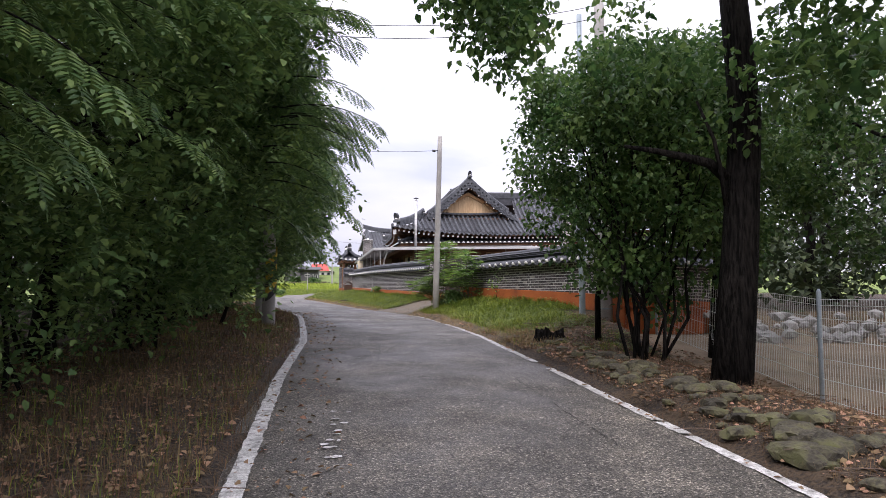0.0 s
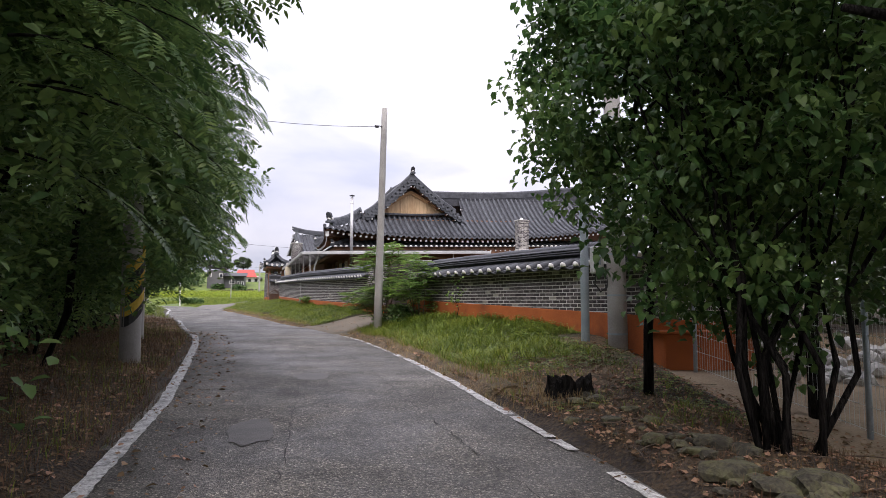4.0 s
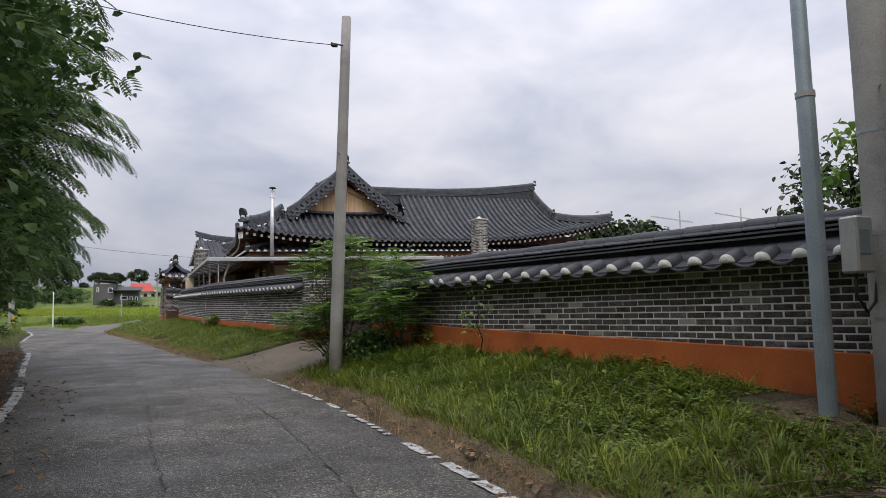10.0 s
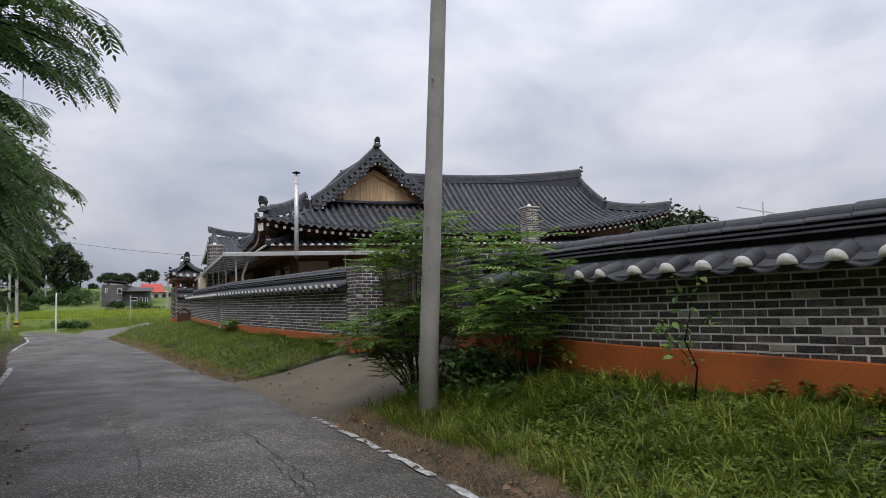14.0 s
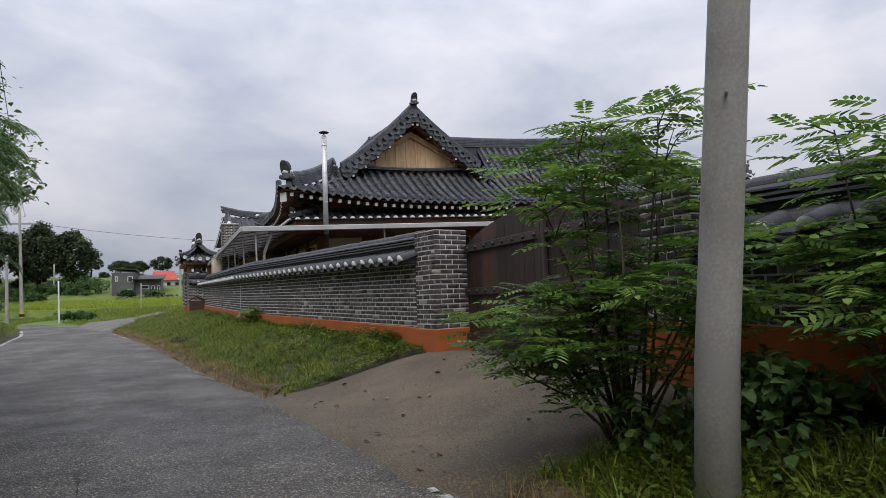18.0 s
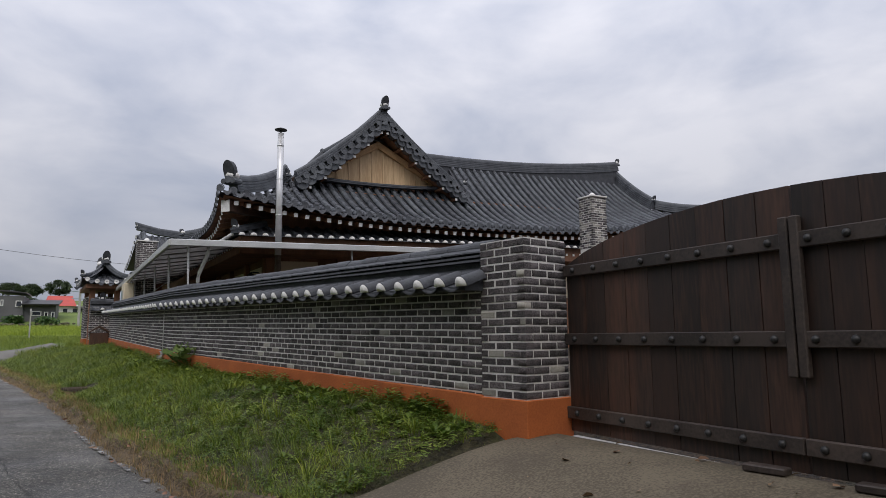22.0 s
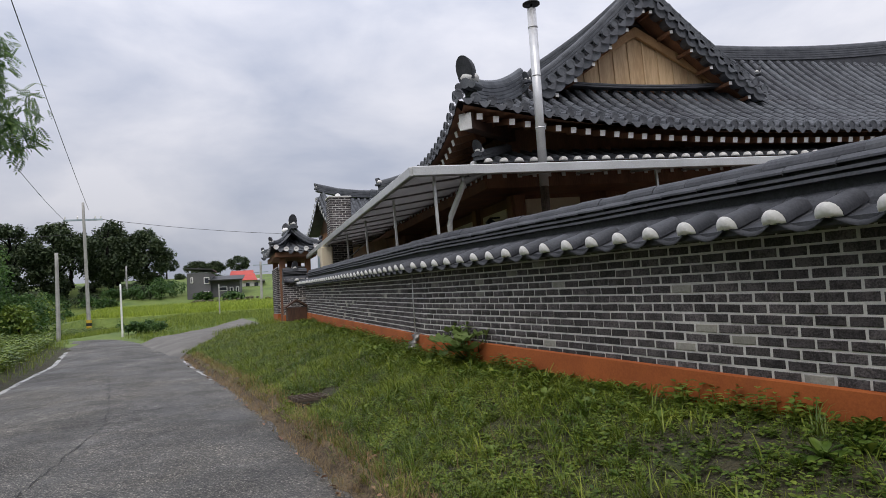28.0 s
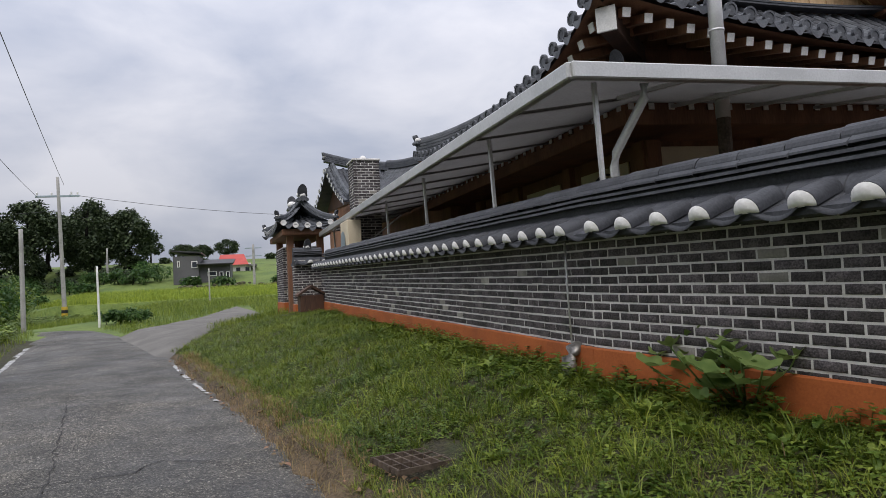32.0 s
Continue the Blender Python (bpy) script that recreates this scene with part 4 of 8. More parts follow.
# ---- wooden gate ----
def build_gate():
    a, b = Vector((2.76, 27.30, 1.36)), Vector((3.10, 23.28, 1.36))
    x = (b - a).normalized()
    m = Matrix.Translation(a) @ Euler((0, 0, math.atan2(x.y, x.x))).to_matrix().to_4x4()
    L = (b - a).length
    root = thing("wooden_gate", "closed double-leaf gate of dark stained planks with studded rails", "gate", m)
    top = lambda s: 1.48 + 0.325 * math.sin(math.pi * min(max(s / L, 0), 1) ** 0.92) ** 0.7
    rng = random.Random(5)
    for leaf, (s0, s1) in enumerate(((0.02, L * 0.54 - 0.006), (L * 0.54 + 0.006, L - 0.02))):
        w = (s1 - s0) / 9
        for k in range(9):
            p0, p1 = s0 + k * w + 0.003, s0 + (k + 1) * w - 0.003
            bm = bmesh.new()
            y = rng.uniform(-0.003, 0.003)
            lo = [(p0, y, 0.06), (p1, y, 0.06), (p1, y, top(p1)), (p0, y, top(p0))]
            f = [bm.verts.new(c) for c in lo] + [bm.verts.new((c[0], y + 0.03, c[2])) for c in lo]
            for q in ((0, 1, 2, 3), (7, 6, 5, 4), (0, 4, 5, 1), (1, 5, 6, 2), (2, 6, 7, 3), (3, 7, 4, 0)):
                bm.faces.new([f[i] for i in q])
            part("plank", bm, M["wood_gate"], root)
        for z in (0.17, 0.80, 1.44):
            bm = bmesh.new()
            zz = z if z < 1.4 else 1.40
            box(bm, (s0, 0.03, zz), (s1, 0.075, zz + 0.10), 0.006)
            rail = part("rail", bm, M["wood_rail"], root)
            bm = bmesh.new()
            box(bm, (s0, -0.045, zz), (s1, -0.004, zz + 0.10), 0.006)
            rail = part("rail", bm, M["wood_rail"], root)
            for k in range(8):
                put("stud", STUD, rail, Matrix.Translation((s0 + (s1 - s0) * (k + 0.5) / 8, -0.047, zz + 0.05)))
        bm = bmesh.new()
        e = s1 - 0.06 if leaf == 0 else s0
        box(bm, (e, -0.055, 0.62), (e + 0.06, -0.004, 1.60), 0.008)
        part("meeting_stile", bm, M["wood_rail"], root)
    bm = bmesh.new()
    box(bm, (0, -0.08, -0.03), (L, 0.08, 0.012), 0.006)
    part("sill_track", bm, M["mortar"], root)


M["wood_gate"] = material("gate plank", (0.020, 0.012, 0.009), (0.074, 0.035, 0.022), 2.6, 0.6, 0.4, 46.0, squash=(1, 1, 0.10), vary=0.35, stain=(0.024, 0.019, 0.017), stain_scale=1.6, stain_lo=0.48, dist=0.004)
M["wood_rail"] = material("gate rail", (0.028, 0.021, 0.018), (0.068, 0.050, 0.041), 3.0, 0.6, 0.3, 46.0, vary=0.2, dist=0.004)
bm = bmesh.new()
bmesh.ops.create_uvsphere(bm, u_segments=8, v_segments=5, radius=0.026)
STUD = mesh_of(bm, "stud", M["black"], True)
build_gate()
for gx, gy in ((2.80, 25.32), (2.88, 24.66)):
    bm = bmesh.new()
    box(bm, (-0.05, -0.13, 0), (0.05, 0.13, 0.045), 0.008, Matrix.Rotation(0.25, 4, "Z"))
    stop = part("gate_stop", bm, M["wood_rail"])
    stop.location = (gx, gy, drive_z(gx, gy) + 0.03)
    tagged(stop, "dark wooden block lying on the driveway before the gate", "block", "gate stops")


# ---- upturned tile end of the coping at the wall's corner ----
def corner_end():
    root = thing("coping_end", "upturned tiled end of the wall coping set in white lime", "tile ornament", pose(5.46, 14.36, 2.50, 0, 0, -70.7))
    bm = bmesh.new()
    pts = [Vector((-0.75 + 0.25 * k, 0.20, 0.24 + 0.012 * k * k * 0.6)) for k in range(5)]
    tube(bm, pts, [0.085, 0.087, 0.09, 0.092, 0.085], 12)
    part("ridge_end", bm, M["tile"], root, smooth=True)
    for x, y, z, r in ((0.24, 0.20, 0.20, 0.085), (0.20, 0.04, 0.11, 0.08), (0.26, 0.34, 0.10, 0.075), (0.16, -0.16, 0.03, 0.07), (0.30, 0.12, 0.03, 0.07)):
        bm = bmesh.new()
        bmesh.ops.create_icosphere(bm, subdivisions=2, radius=r)
        for v in bm.verts:
            v.co = Vector((v.co.x * 0.8 + x, v.co.y + y, v.co.z * 0.8 + z)) * 1.0 + Vector((0, 0, 0.03 * noise.noise(v.co * 9)))
        part("lime_plug", bm, M["white"], root, "white lime plug", True)
    for a, b, r in (((-0.1, 0.04, 0.12), (0.19, 0.04, 0.11), 0.07), ((-0.1, 0.34, 0.11), (0.25, 0.34, 0.10), 0.07), ((0.05, 0.12, 0.05), (0.29, 0.12, 0.03), 0.065)):
        bm = bmesh.new()
        tube(bm, [a, b], r, 10)
        part("round_tile", bm, M["tile"], root, smooth=True)


corner_end()


# ---- the tiled house ----
HOUSE = pose(0.73, 38.41, 6.0, 0, -1.7, 6) @ Matrix.Translation((0, 0, -6.0))
HOUSE_PLUMB = pose(0.73, 38.41, 0, 0, 0, 6)
ZE, ZR = 5.24, 8.02


def rise(s, low=ZE, high=ZR):
    return low + (high - low) * (0.5 * s + 0.5 * s * s)


def tile_section(r):
    return [(r * math.cos(a), r * math.sin(a)) for a in np.linspace(0, math.pi, 6)]


def tile_row(bm, pts, side, r=0.078, tile=0.30):
    """One row of half-round tiles that climbs through points, each tile lapping the one above."""
    pts = [Vector(p) for p in pts]
    lens = [0.0]
    for a, b in zip(pts, pts[1:]):
        lens.append(lens[-1] + (b - a).length)
    if lens[-1] < 0.12:
        return
    spot = lambda d: Vector([float(np.interp(d, lens, [p[k] for p in pts])) for k in range(3)])
    n = max(1, round(lens[-1] / tile))
    rings = []
    for i in range(n):
        a, b = spot(lens[-1] * i / n), spot(lens[-1] * (i + 1) / n)
        up = side.cross((b - a).normalized())
        if up.z < 0:
            up = -up
        for p, k in ((a, 1.06), (b, 0.92)):
            rings.append([bm.verts.new(p + side * x * k + up * z * k) for x, z in tile_section(r)])
    for p, q in zip(rings, rings[1:]):
        for k in range(5):
            bm.faces.new((p[k], p[k + 1], q[k + 1], q[k]))
    bm.faces.new(rings[0])


def antefix_mesh(white=False):
    """The round end of a tile row and the curved lip of the pan beside it, looking along -y."""
    bm = bmesh.new()
    n = 12
    for y, r0, r1 in ((-0.012, 0.0, 0.060), (-0.022, 0.060, 0.088)):
        a = [bm.verts.new((r1 * math.cos(t), y, 0.02 + r1 * math.sin(t))) for t in np.linspace(0, 2 * math.pi, n, endpoint=False)]
        if r0 == 0:
            f = bm.faces.new(a)
            f.material_index = 1 if white else 0
        else:
            c = [bm.verts.new((r0 * math.cos(t), y, 0.02 + r0 * math.sin(t))) for t in np.linspace(0, 2 * math.pi, n, endpoint=False)]
            d = [bm.verts.new((r1 * math.cos(t), 0.02, 0.02 + r1 * math.sin(t))) for t in np.linspace(0, 2 * math.pi, n, endpoint=False)]
            for k in range(n):
                f = bm.faces.new((a[k], a[(k + 1) % n], c[(k + 1) % n], c[k]))
                f.material_index = 1 if white else 0
                bm.faces.new((a[k], d[k], d[(k + 1) % n], a[(k + 1) % n]))
    top = [bm.verts.new((0.145 + 0.13 * (t - 0.5) * 2 * 0.9, -0.016, -0.02 - 0.035 * math.sin(math.pi * t))) for t in np.linspace(0, 1, 7)]
    low = [bm.verts.new((0.145 + 0.13 * (t - 0.5) * 2 * 0.9, -0.03, -0.045 - 0.115 * math.sin(math.pi * t))) for t in np.linspace(0, 1, 7)]
    for k in range(6):
        bm.faces.new((top[k], top[k + 1], low[k + 1], low[k]))
    return mesh_of(bm, "eave_tile", [M["tile"], M["white"]], False)


ANTEFIX, ANTEFIX_W = antefix_mesh(), antefix_mesh(True)


def rafter_mesh(length=0.75, w=0.05):
    bm = bmesh.new()
    box(bm, (-w, 0.012, -w), (w, length, w))
    box(bm, (-w - 0.002, 0.0, -w - 0.002), (w + 0.002, 0.012, w + 0.002), mi=1)
    return mesh_of(bm, "rafter", [M["wood_brown"], M["white"]])


def lime_end_mesh(r=0.082):
    """A white lime half-moon that closes the end of a tile row, looking along -y."""
    bm = bmesh.new()
    n = 9
    rows = []
    for y, k in ((0.03, 1.0), (-0.015, 1.0), (-0.05, 0.72)):
        rows.append([bm.verts.new((r * k * math.cos(a), y, r * k * math.sin(a) + 0.005)) for a in np.linspace(0, math.pi, n)])
    tip = bm.verts.new((0, -0.066, 0.035))
    for p, q in zip(rows, rows[1:]):
        for k in range(n - 1):
            bm.faces.new((p[k], p[k + 1], q[k + 1], q[k]))
        bm.faces.new((p[0], q[0], q[-1], p[-1]))
    for k in range(n - 1):
        bm.faces.new((rows[-1][k], rows[-1][k + 1], tip))
    bm.faces.new((rows[-1][-1], rows[-1][0], tip))
    return mesh_of(bm, "pent_eave_tile", M["white"], True)


LIME_END = lime_end_mesh()
RAFTER = rafter_mesh()
RAFTER_S = rafter_mesh(0.5, 0.036)


def grid_sheet(name, rows, mat, parent, label="", smooth=True):
    n = len(rows[0])
    j, i = np.meshgrid(np.arange(len(rows) - 1), np.arange(n - 1), indexing="ij")
    a = (j * n + i).ravel()
    return raw(name, [p for r in rows for p in r], np.stack([a, a + 1, a + n + 1, a + n], 1), mat, parent, label, smooth)


def ridge(name, pts, w, h, parent, layers=4, label=""):
    """A stacked tile ridge along points: thin courses, each a lip, under a round cover."""
    sec = []
    for k in range(layers):
        z0, z1 = h * 0.8 * k / layers, h * 0.8 * (k + 1) / layers
        ww = w * (1 - 0.08 * k)
        sec += [(-ww, z0 + 0.008), (-ww, z1 - 0.014), (-ww + 0.022, z1 - 0.012), (-ww + 0.022, z1 + 0.004)]
    cap = [(w * 0.52 * math.cos(a), h * 0.80 + h * 0.24 * math.sin(a)) for a in np.linspace(math.pi, 0, 6)]
    right = [(-x, z) for x, z in reversed(sec)]
    sec = sec + cap + right
    pts = [Vector(p) for p in pts]
    fr = []
    for i, p in enumerate(pts):
        d = pts[min(i + 1, len(pts) - 1)] - pts[max(i - 1, 0)]
        s = Vector((d.y, -d.x, 0)).normalized()
        up = s.cross(d.normalized())
        up = up if up.z > 0 else -up
        fr.append((p, s, (up * 0.5 + Vector((0, 0, 0.5))).normalized()))
    bm = bmesh.new()
    sweep(bm, sec, fr)
    return part(name, bm, M["tile"], parent, label)


def ornament(parent, p, yaw, s=1.0, tall=True):
    """The end of a ridge: round tile ends bedded in white lime under an upright tile with a rounded head."""
    m = Matrix.Translation(p) @ Matrix.Rotation(yaw, 4, "Z")
    bm = bmesh.new()
    top = 1.0 if tall else 0.65
    prof = [(-0.15, 0.10)] + [(0.165 * math.cos(a), 0.26 + 0.24 * top * math.sin(a)) for a in np.linspace(math.pi, 0, 9)] + [(0.15, 0.10)]
    n = len(prof)
    rings = []
    for y, k, lean in ((-0.02, 0.93, -0.13), (0.02, 1.0, -0.13), (0.08, 1.0, -0.09), (0.11, 0.9, -0.07)):
        rings.append([bm.verts.new(m @ Vector((x * k * s, (y + lean * z / 0.4) * s, z * s * (0.97 + 0.03 * k)))) for x, z in prof])
    bm.faces.new(rings[0])
    bm.faces.new(rings[-1][::-1])
    for a, b in zip(rings, rings[1:]):
        for k in range(n):
            bm.faces.new((a[k], b[k], b[(k + 1) % n], a[(k + 1) % n]))
    part("ridge_ornament", bm, M["tile_dark"], parent)
    bm = bmesh.new()
    bmesh.ops.create_icosphere(bm, subdivisions=2, radius=1.0)
    for v in bm.verts:
        w = 1 + 0.15 * noise.noise(v.co * 2.0 + Vector((s * 9, yaw, 0)))
        v.co = m @ (Vector((v.co.x * 0.19 * w, v.co.y * 0.17 * w + 0.07, max(v.co.z, -0.7) * 0.13 * w + 0.15)) * s)
    part("lime_bed", bm, M["white"], parent, "white lime bedding", True)
    bm = bmesh.new()
    for x, z, r in ((0.0, 0.02, 0.095), (-0.13, -0.02, 0.07), (0.13, -0.02, 0.07)):
        tube(bm, [m @ (Vector((x, -0.13, z)) * s), m @ (Vector((x, 0.2, z + 0.02)) * s)], r * s, 10)
    part("tile_end", bm, M["tile"], parent)


def build_house():
    root = thing("tiled_house", "large traditional house with dark tiled hip-and-gable roofs and timber walls", "house", HOUSE)
    # --- south slope
    U1, V1 = 19.3, 3.8
    lift_s = lambda u: 0.50 * max(0.0, (9.0 - u) / 9.0) ** 3 + 1.06 * max(0.0, (u - 9.0) / 10.3) ** 2.2
    out_s = lambda u: 0.30 * (1 - max(0, (9 - u) / 9) ** 2 if u < 9 else 1 - ((u - 9) / 10.3) ** 2)

    def south(u, v):
        s = v / V1
        return Vector((u, v + out_s(u) * (1 - s), rise(s) + lift_s(u) * (1 - s) ** (2 - smooth01((u - 9) / 8))))

    def vmax(u):
        if u < 2.45:
            return max(0.02, u * 0.98)
        if u < 8.5:
            return 2.45
        if u < 16.85:
            return V1
        return max(0.02, 1.9 * (U1 - u) / (U1 - 16.85))

    us = [0.02 + k * (U1 - 0.04) / 64 for k in range(65)]
    # pans in the darker tile: their dirt, plus shade between the ribs painted in
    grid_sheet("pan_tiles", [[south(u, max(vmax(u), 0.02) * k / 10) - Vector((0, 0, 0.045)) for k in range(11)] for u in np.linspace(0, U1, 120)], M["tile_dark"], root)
    for i, u in enumerate(us):
        bm = bmesh.new()
        tile_row(bm, [south(u, vmax(u) * k / 8) for k in range(9)], Vector((1, 0, 0)))
        if bm.verts:
            part("tile_rib", bm, M["tile"], root, smooth=False)
        else:
            bm.free()
        p = south(u, 0)
        put("eave_tile", ANTEFIX, root, Matrix.Translation(p + Vector((0, -0.03, 0.03))))
        if 0 < i < 64:
            put("rafter", RAFTER, root, Matrix.Translation(p + Vector((0.1, 0.11, -0.23))) @ Matrix.Rotation(radians(14), 4, "X"))
    # --- west slope
    V2, VG, UC = 8.8, 7.1, 5.25
    lift_w = lambda v: 0.50 * max(0.0, (4.6 - v) / 4.6) ** 3 + 0.36 * max(0.0, (v - 4.5) / 4.3) ** 3
    out_w = lambda v: 0.30 * (1 - ((v - 4) / 4) ** 2) if v < 4 else 0.30 + 0.15 * (v - 4) / 4.8

    def west(v, u):
        s = u / UC
        return Vector((u + out_w(v) * (1 - s), v, rise(s, ZE, ZR + 0.55) + lift_w(v) * (1 - s) ** 2))

    def umax(v):
        if v < 2.0:
            return max(0.02, v * 1.2)
        if v < VG:
            return UC
        return max(0.02, 2.4 * (V2 - v) / (V2 - VG))

    vs = [0.05 + k * (V2 - 0.1) / 27 for k in range(28)]
    # darker pans again, rib shade and dirt both put into the colour
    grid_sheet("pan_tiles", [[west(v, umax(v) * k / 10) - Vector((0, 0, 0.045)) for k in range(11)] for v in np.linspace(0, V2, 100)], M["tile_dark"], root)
    for i, v in enumerate(vs):
        bm = bmesh.new()
        tile_row(bm, [west(v, umax(v) * k / 8) for k in range(9)], Vector((0, 1, 0)))
        if bm.verts:
            part("tile_rib", bm, M["tile"], root)
        else:
            bm.free()
        p = west(v, 0)
        put("eave_tile", ANTEFIX, root, Matrix.Translation(p + Vector((-0.03, 0, 0.03))) @ Matrix.Rotation(radians(-90), 4, "Z"))
        if 0 < i < 27:
            put("rafter", RAFTER, root, Matrix.Translation(p + Vector((0.11, 0.1, -0.23))) @ Matrix.Rotation(radians(-90), 4, "Z") @ Matrix.Rotation(radians(14), 4, "X"))
    # east slope of the gabled wing, down to where it meets the main roof
    east = lambda v, u: Vector((2 * UC - u, v, rise(u / UC, ZE, ZR + 0.55)))
    grid_sheet("pan_tiles", [[east(v, UC - 3.3 * k / 8) for k in range(9)] for v in np.linspace(1.95, 5, 8)], M["tile"], root)
    for k in range(10):
        bm = bmesh.new()
        tile_row(bm, [east(2.0 + k * 0.29, UC - 3.3 + 3.3 * j / 6) for j in range(7)], Vector((0, 1, 0)))
        part("tile_rib", bm, M["tile"], root)
    # north slopes and east end that close the roof
    grid_sheet("pan_tiles", [[Vector((u, 2 * V1 - v, rise(v / V1))) for v in np.linspace(0, V1, 6)] for u in np.linspace(7, 16.7, 6)], M["tile"], root)
    grid_sheet("pan_tiles", [[Vector((2 * UC - u, v, rise(u / UC, ZE, ZR + 0.55))) for u in np.linspace(0, UC, 6)] for v in np.linspace(5, VG + 0.05, 3)], M["tile"], root)
    grid_sheet("pan_tiles", [[Vector((max(u, 1.25 * v + 0.25), V2 - v, rise(v / V1) - 0.06)) for v in np.linspace(0.05, 1.95, 4)] for u in np.linspace(0.3, 9.0, 12)], M["tile"], root)
    bm = bmesh.new()
    for quad in (((16.75, 1.85, 6.5), (16.75, 5.75, 6.5), (16.75, 3.8, 8.2), (16.75, 3.8, 8.2)),):
        bm.faces.new([bm.verts.new(c) for c in quad[:3]])
    bm.faces.new([bm.verts.new(c) for c in ((16.85, 1.85, 6.55), (19.3, 0, 6.25), (19.3, 7.6, 6.25), (16.85, 5.75, 6.55))])
    part("east_end", bm, M["tile"], root)
    # soffit boards
    grid_sheet("soffit", [[south(u, min(vmax(u), 2.2) * k / 4) - Vector((0, 0, 0.10 + 0.03 * k)) for k in range(5)] for u in np.linspace(0.1, U1 - 0.1, 50)], M["wood_brown"], root)
    grid_sheet("soffit", [[west(v, min(umax(v), 2.2) * k / 4) - Vector((0, 0, 0.10 + 0.03 * k)) for k in range(5)] for v in np.linspace(0.1, V2 - 0.1, 50)], M["wood_brown"], root)
    # --- ridges
    top_w = lambda v: ZR + 0.48 + 0.30 * max(0, (5 - v) / 3.2) ** 2 * 0.5 + 0.15 * max(0, (v - 3.2) / 4.0) ** 2
    ridge("ridge", [(UC, v, top_w(v)) for v in np.linspace(1.85, VG + 0.2, 11)], 0.17, 0.46, root, 5)
    top_s = lambda u: ZR - 0.08 + 0.58 * (max(0.0, u - 9.0) / 7.8) ** 2.0
    ridge("ridge", [(u, V1, top_s(u)) for u in np.linspace(UC, 16.9, 20)], 0.17, 0.42, root, 5)
    for side in (-0.13, 0.13):
        grid_sheet("ridge_base", [[Vector((u, V1 + side, top_s(u) + 0.06)), Vector((u, V1 + side, min(rise(1.0), top_s(u)) - 0.45))] for u in np.linspace(UC, 16.85, 24)], M["tile_dark"], root, smooth=False)
    ridge("hip_ridge", [south(16.8, v) + Vector((0, 0, 0.05)) for v in np.linspace(V1, 1.85, 8)], 0.14, 0.44, root, 5)
    ridge("hip_ridge", [south(u, vmax(u)) + Vector((0, 0, 0.04)) for u in np.linspace(16.9, 19.27, 9)], 0.13, 0.38, root, 4)
    ridge("hip_ridge", [south(u, u * 0.98) + Vector((0, 0, 0.04)) for u in np.linspace(2.35, 0.42, 9)], 0.14, 0.44, root, 5)
    ridge("hip_ridge", [west(VG, u) + Vector((0, 0, 0.05)) for u in np.linspace(UC, 2.4, 7)], 0.15, 0.42, root, 5)
    ridge("hip_ridge", [west(v, umax(v)) + Vector((0, 0, 0.04)) for v in np.linspace(VG + 0.03, V2 - 0.05, 9)], 0.14, 0.36, root, 4)
    ridge("gable_ridge", [west(2.02, u) + Vector((0, -0.02, 0.27)) for u in np.linspace(UC - 0.05, 2.40, 12)], 0.15, 0.23, root, 3)
    ridge("verge_bed", [west(2.02, u) + Vector((0, 0.04, 0.02)) for u in np.linspace(UC - 0.05, 2.42, 12)], 0.11, 0.27, root, 1)
    ridge("verge_bed", [east(2.02, u) + Vector((0, 0.04, 0.02)) for u in np.linspace(UC - 0.05, 2.77, 12)], 0.11, 0.27, root, 1)
    ridge("gable_ridge", [east(2.02, u) + Vector((0, -0.02, 0.26)) for u in np.linspace(UC - 0.05, 2.75, 12)], 0.15, 0.22, root, 3)
    ornament(root, Vector((UC, 1.80, top_w(1.85) + 0.40)), 0, 0.72)
    ornament(root, Vector((16.98, V1, top_s(16.9) + 0.30)), radians(90), 0.55)
    ornament(root, Vector((0.32, 0.28, 6.03)), radians(-45), 0.98)
    ornament(root, Vector((2.25, 1.95, 6.70)), radians(-60), 0.40)
    ornament(root, Vector((8.18, 1.95, 6.95)), radians(45), 0.38)
    ornament(root, Vector((16.8, 1.80, 6.92)), 0, 0.42)
    ornament(root, Vector((19.27, 0.05, 6.62)), radians(45), 0.5, False)
    ornament(root, Vector((UC, VG + 0.3, top_w(VG + 0.2) + 0.30)), radians(180), 0.5)
    ornament(root, west(VG + 0.1, 2.25) + Vector((0, 0, 0.34)), radians(-110), 0.42)
    ornament(root, west(V2 - 0.12, 0.02) + Vector((0, 0, 0.30)), radians(-135), 0.5, False)
    # --- gable front: planks, barge boards, verge tiles
    gb, gw, gt = 6.76, 2.25, 8.03
    for k in range(11):
        x0 = -gw + 0.12 + (2 * gw - 0.24) * k / 11
        x1 = -gw + 0.12 + (2 * gw - 0.24) * (k + 1) / 11 - 0.022
        hgt = lambda x: gb + 0.05 + (gt - gb - 0.10) * (1 - abs(x) / gw)
        mid = (x0 + x1) / 2
        bm = bmesh.new()
        tops = [(x0, hgt(x0)), (x1, hgt(x1))] if x0 * x1 > 0 else [(x0, hgt(x0)), (0, hgt(0)), (x1, hgt(x1))]
        poly = [(x0, gb), *tops, (x1, gb)]
        for y in (2.44, 2.47):
            bm.faces.new([bm.verts.new((UC + x, y, z)) for x, z in poly])
        bm.verts.ensure_lookup_table()
        n = len(poly)
        for i in range(n):
            bm.faces.new((bm.verts[i], bm.verts[(i + 1) % n], bm.verts[n + (i + 1) % n], bm.verts[n + i]))
        part("gable_plank", bm, M["wood_gold"], root)
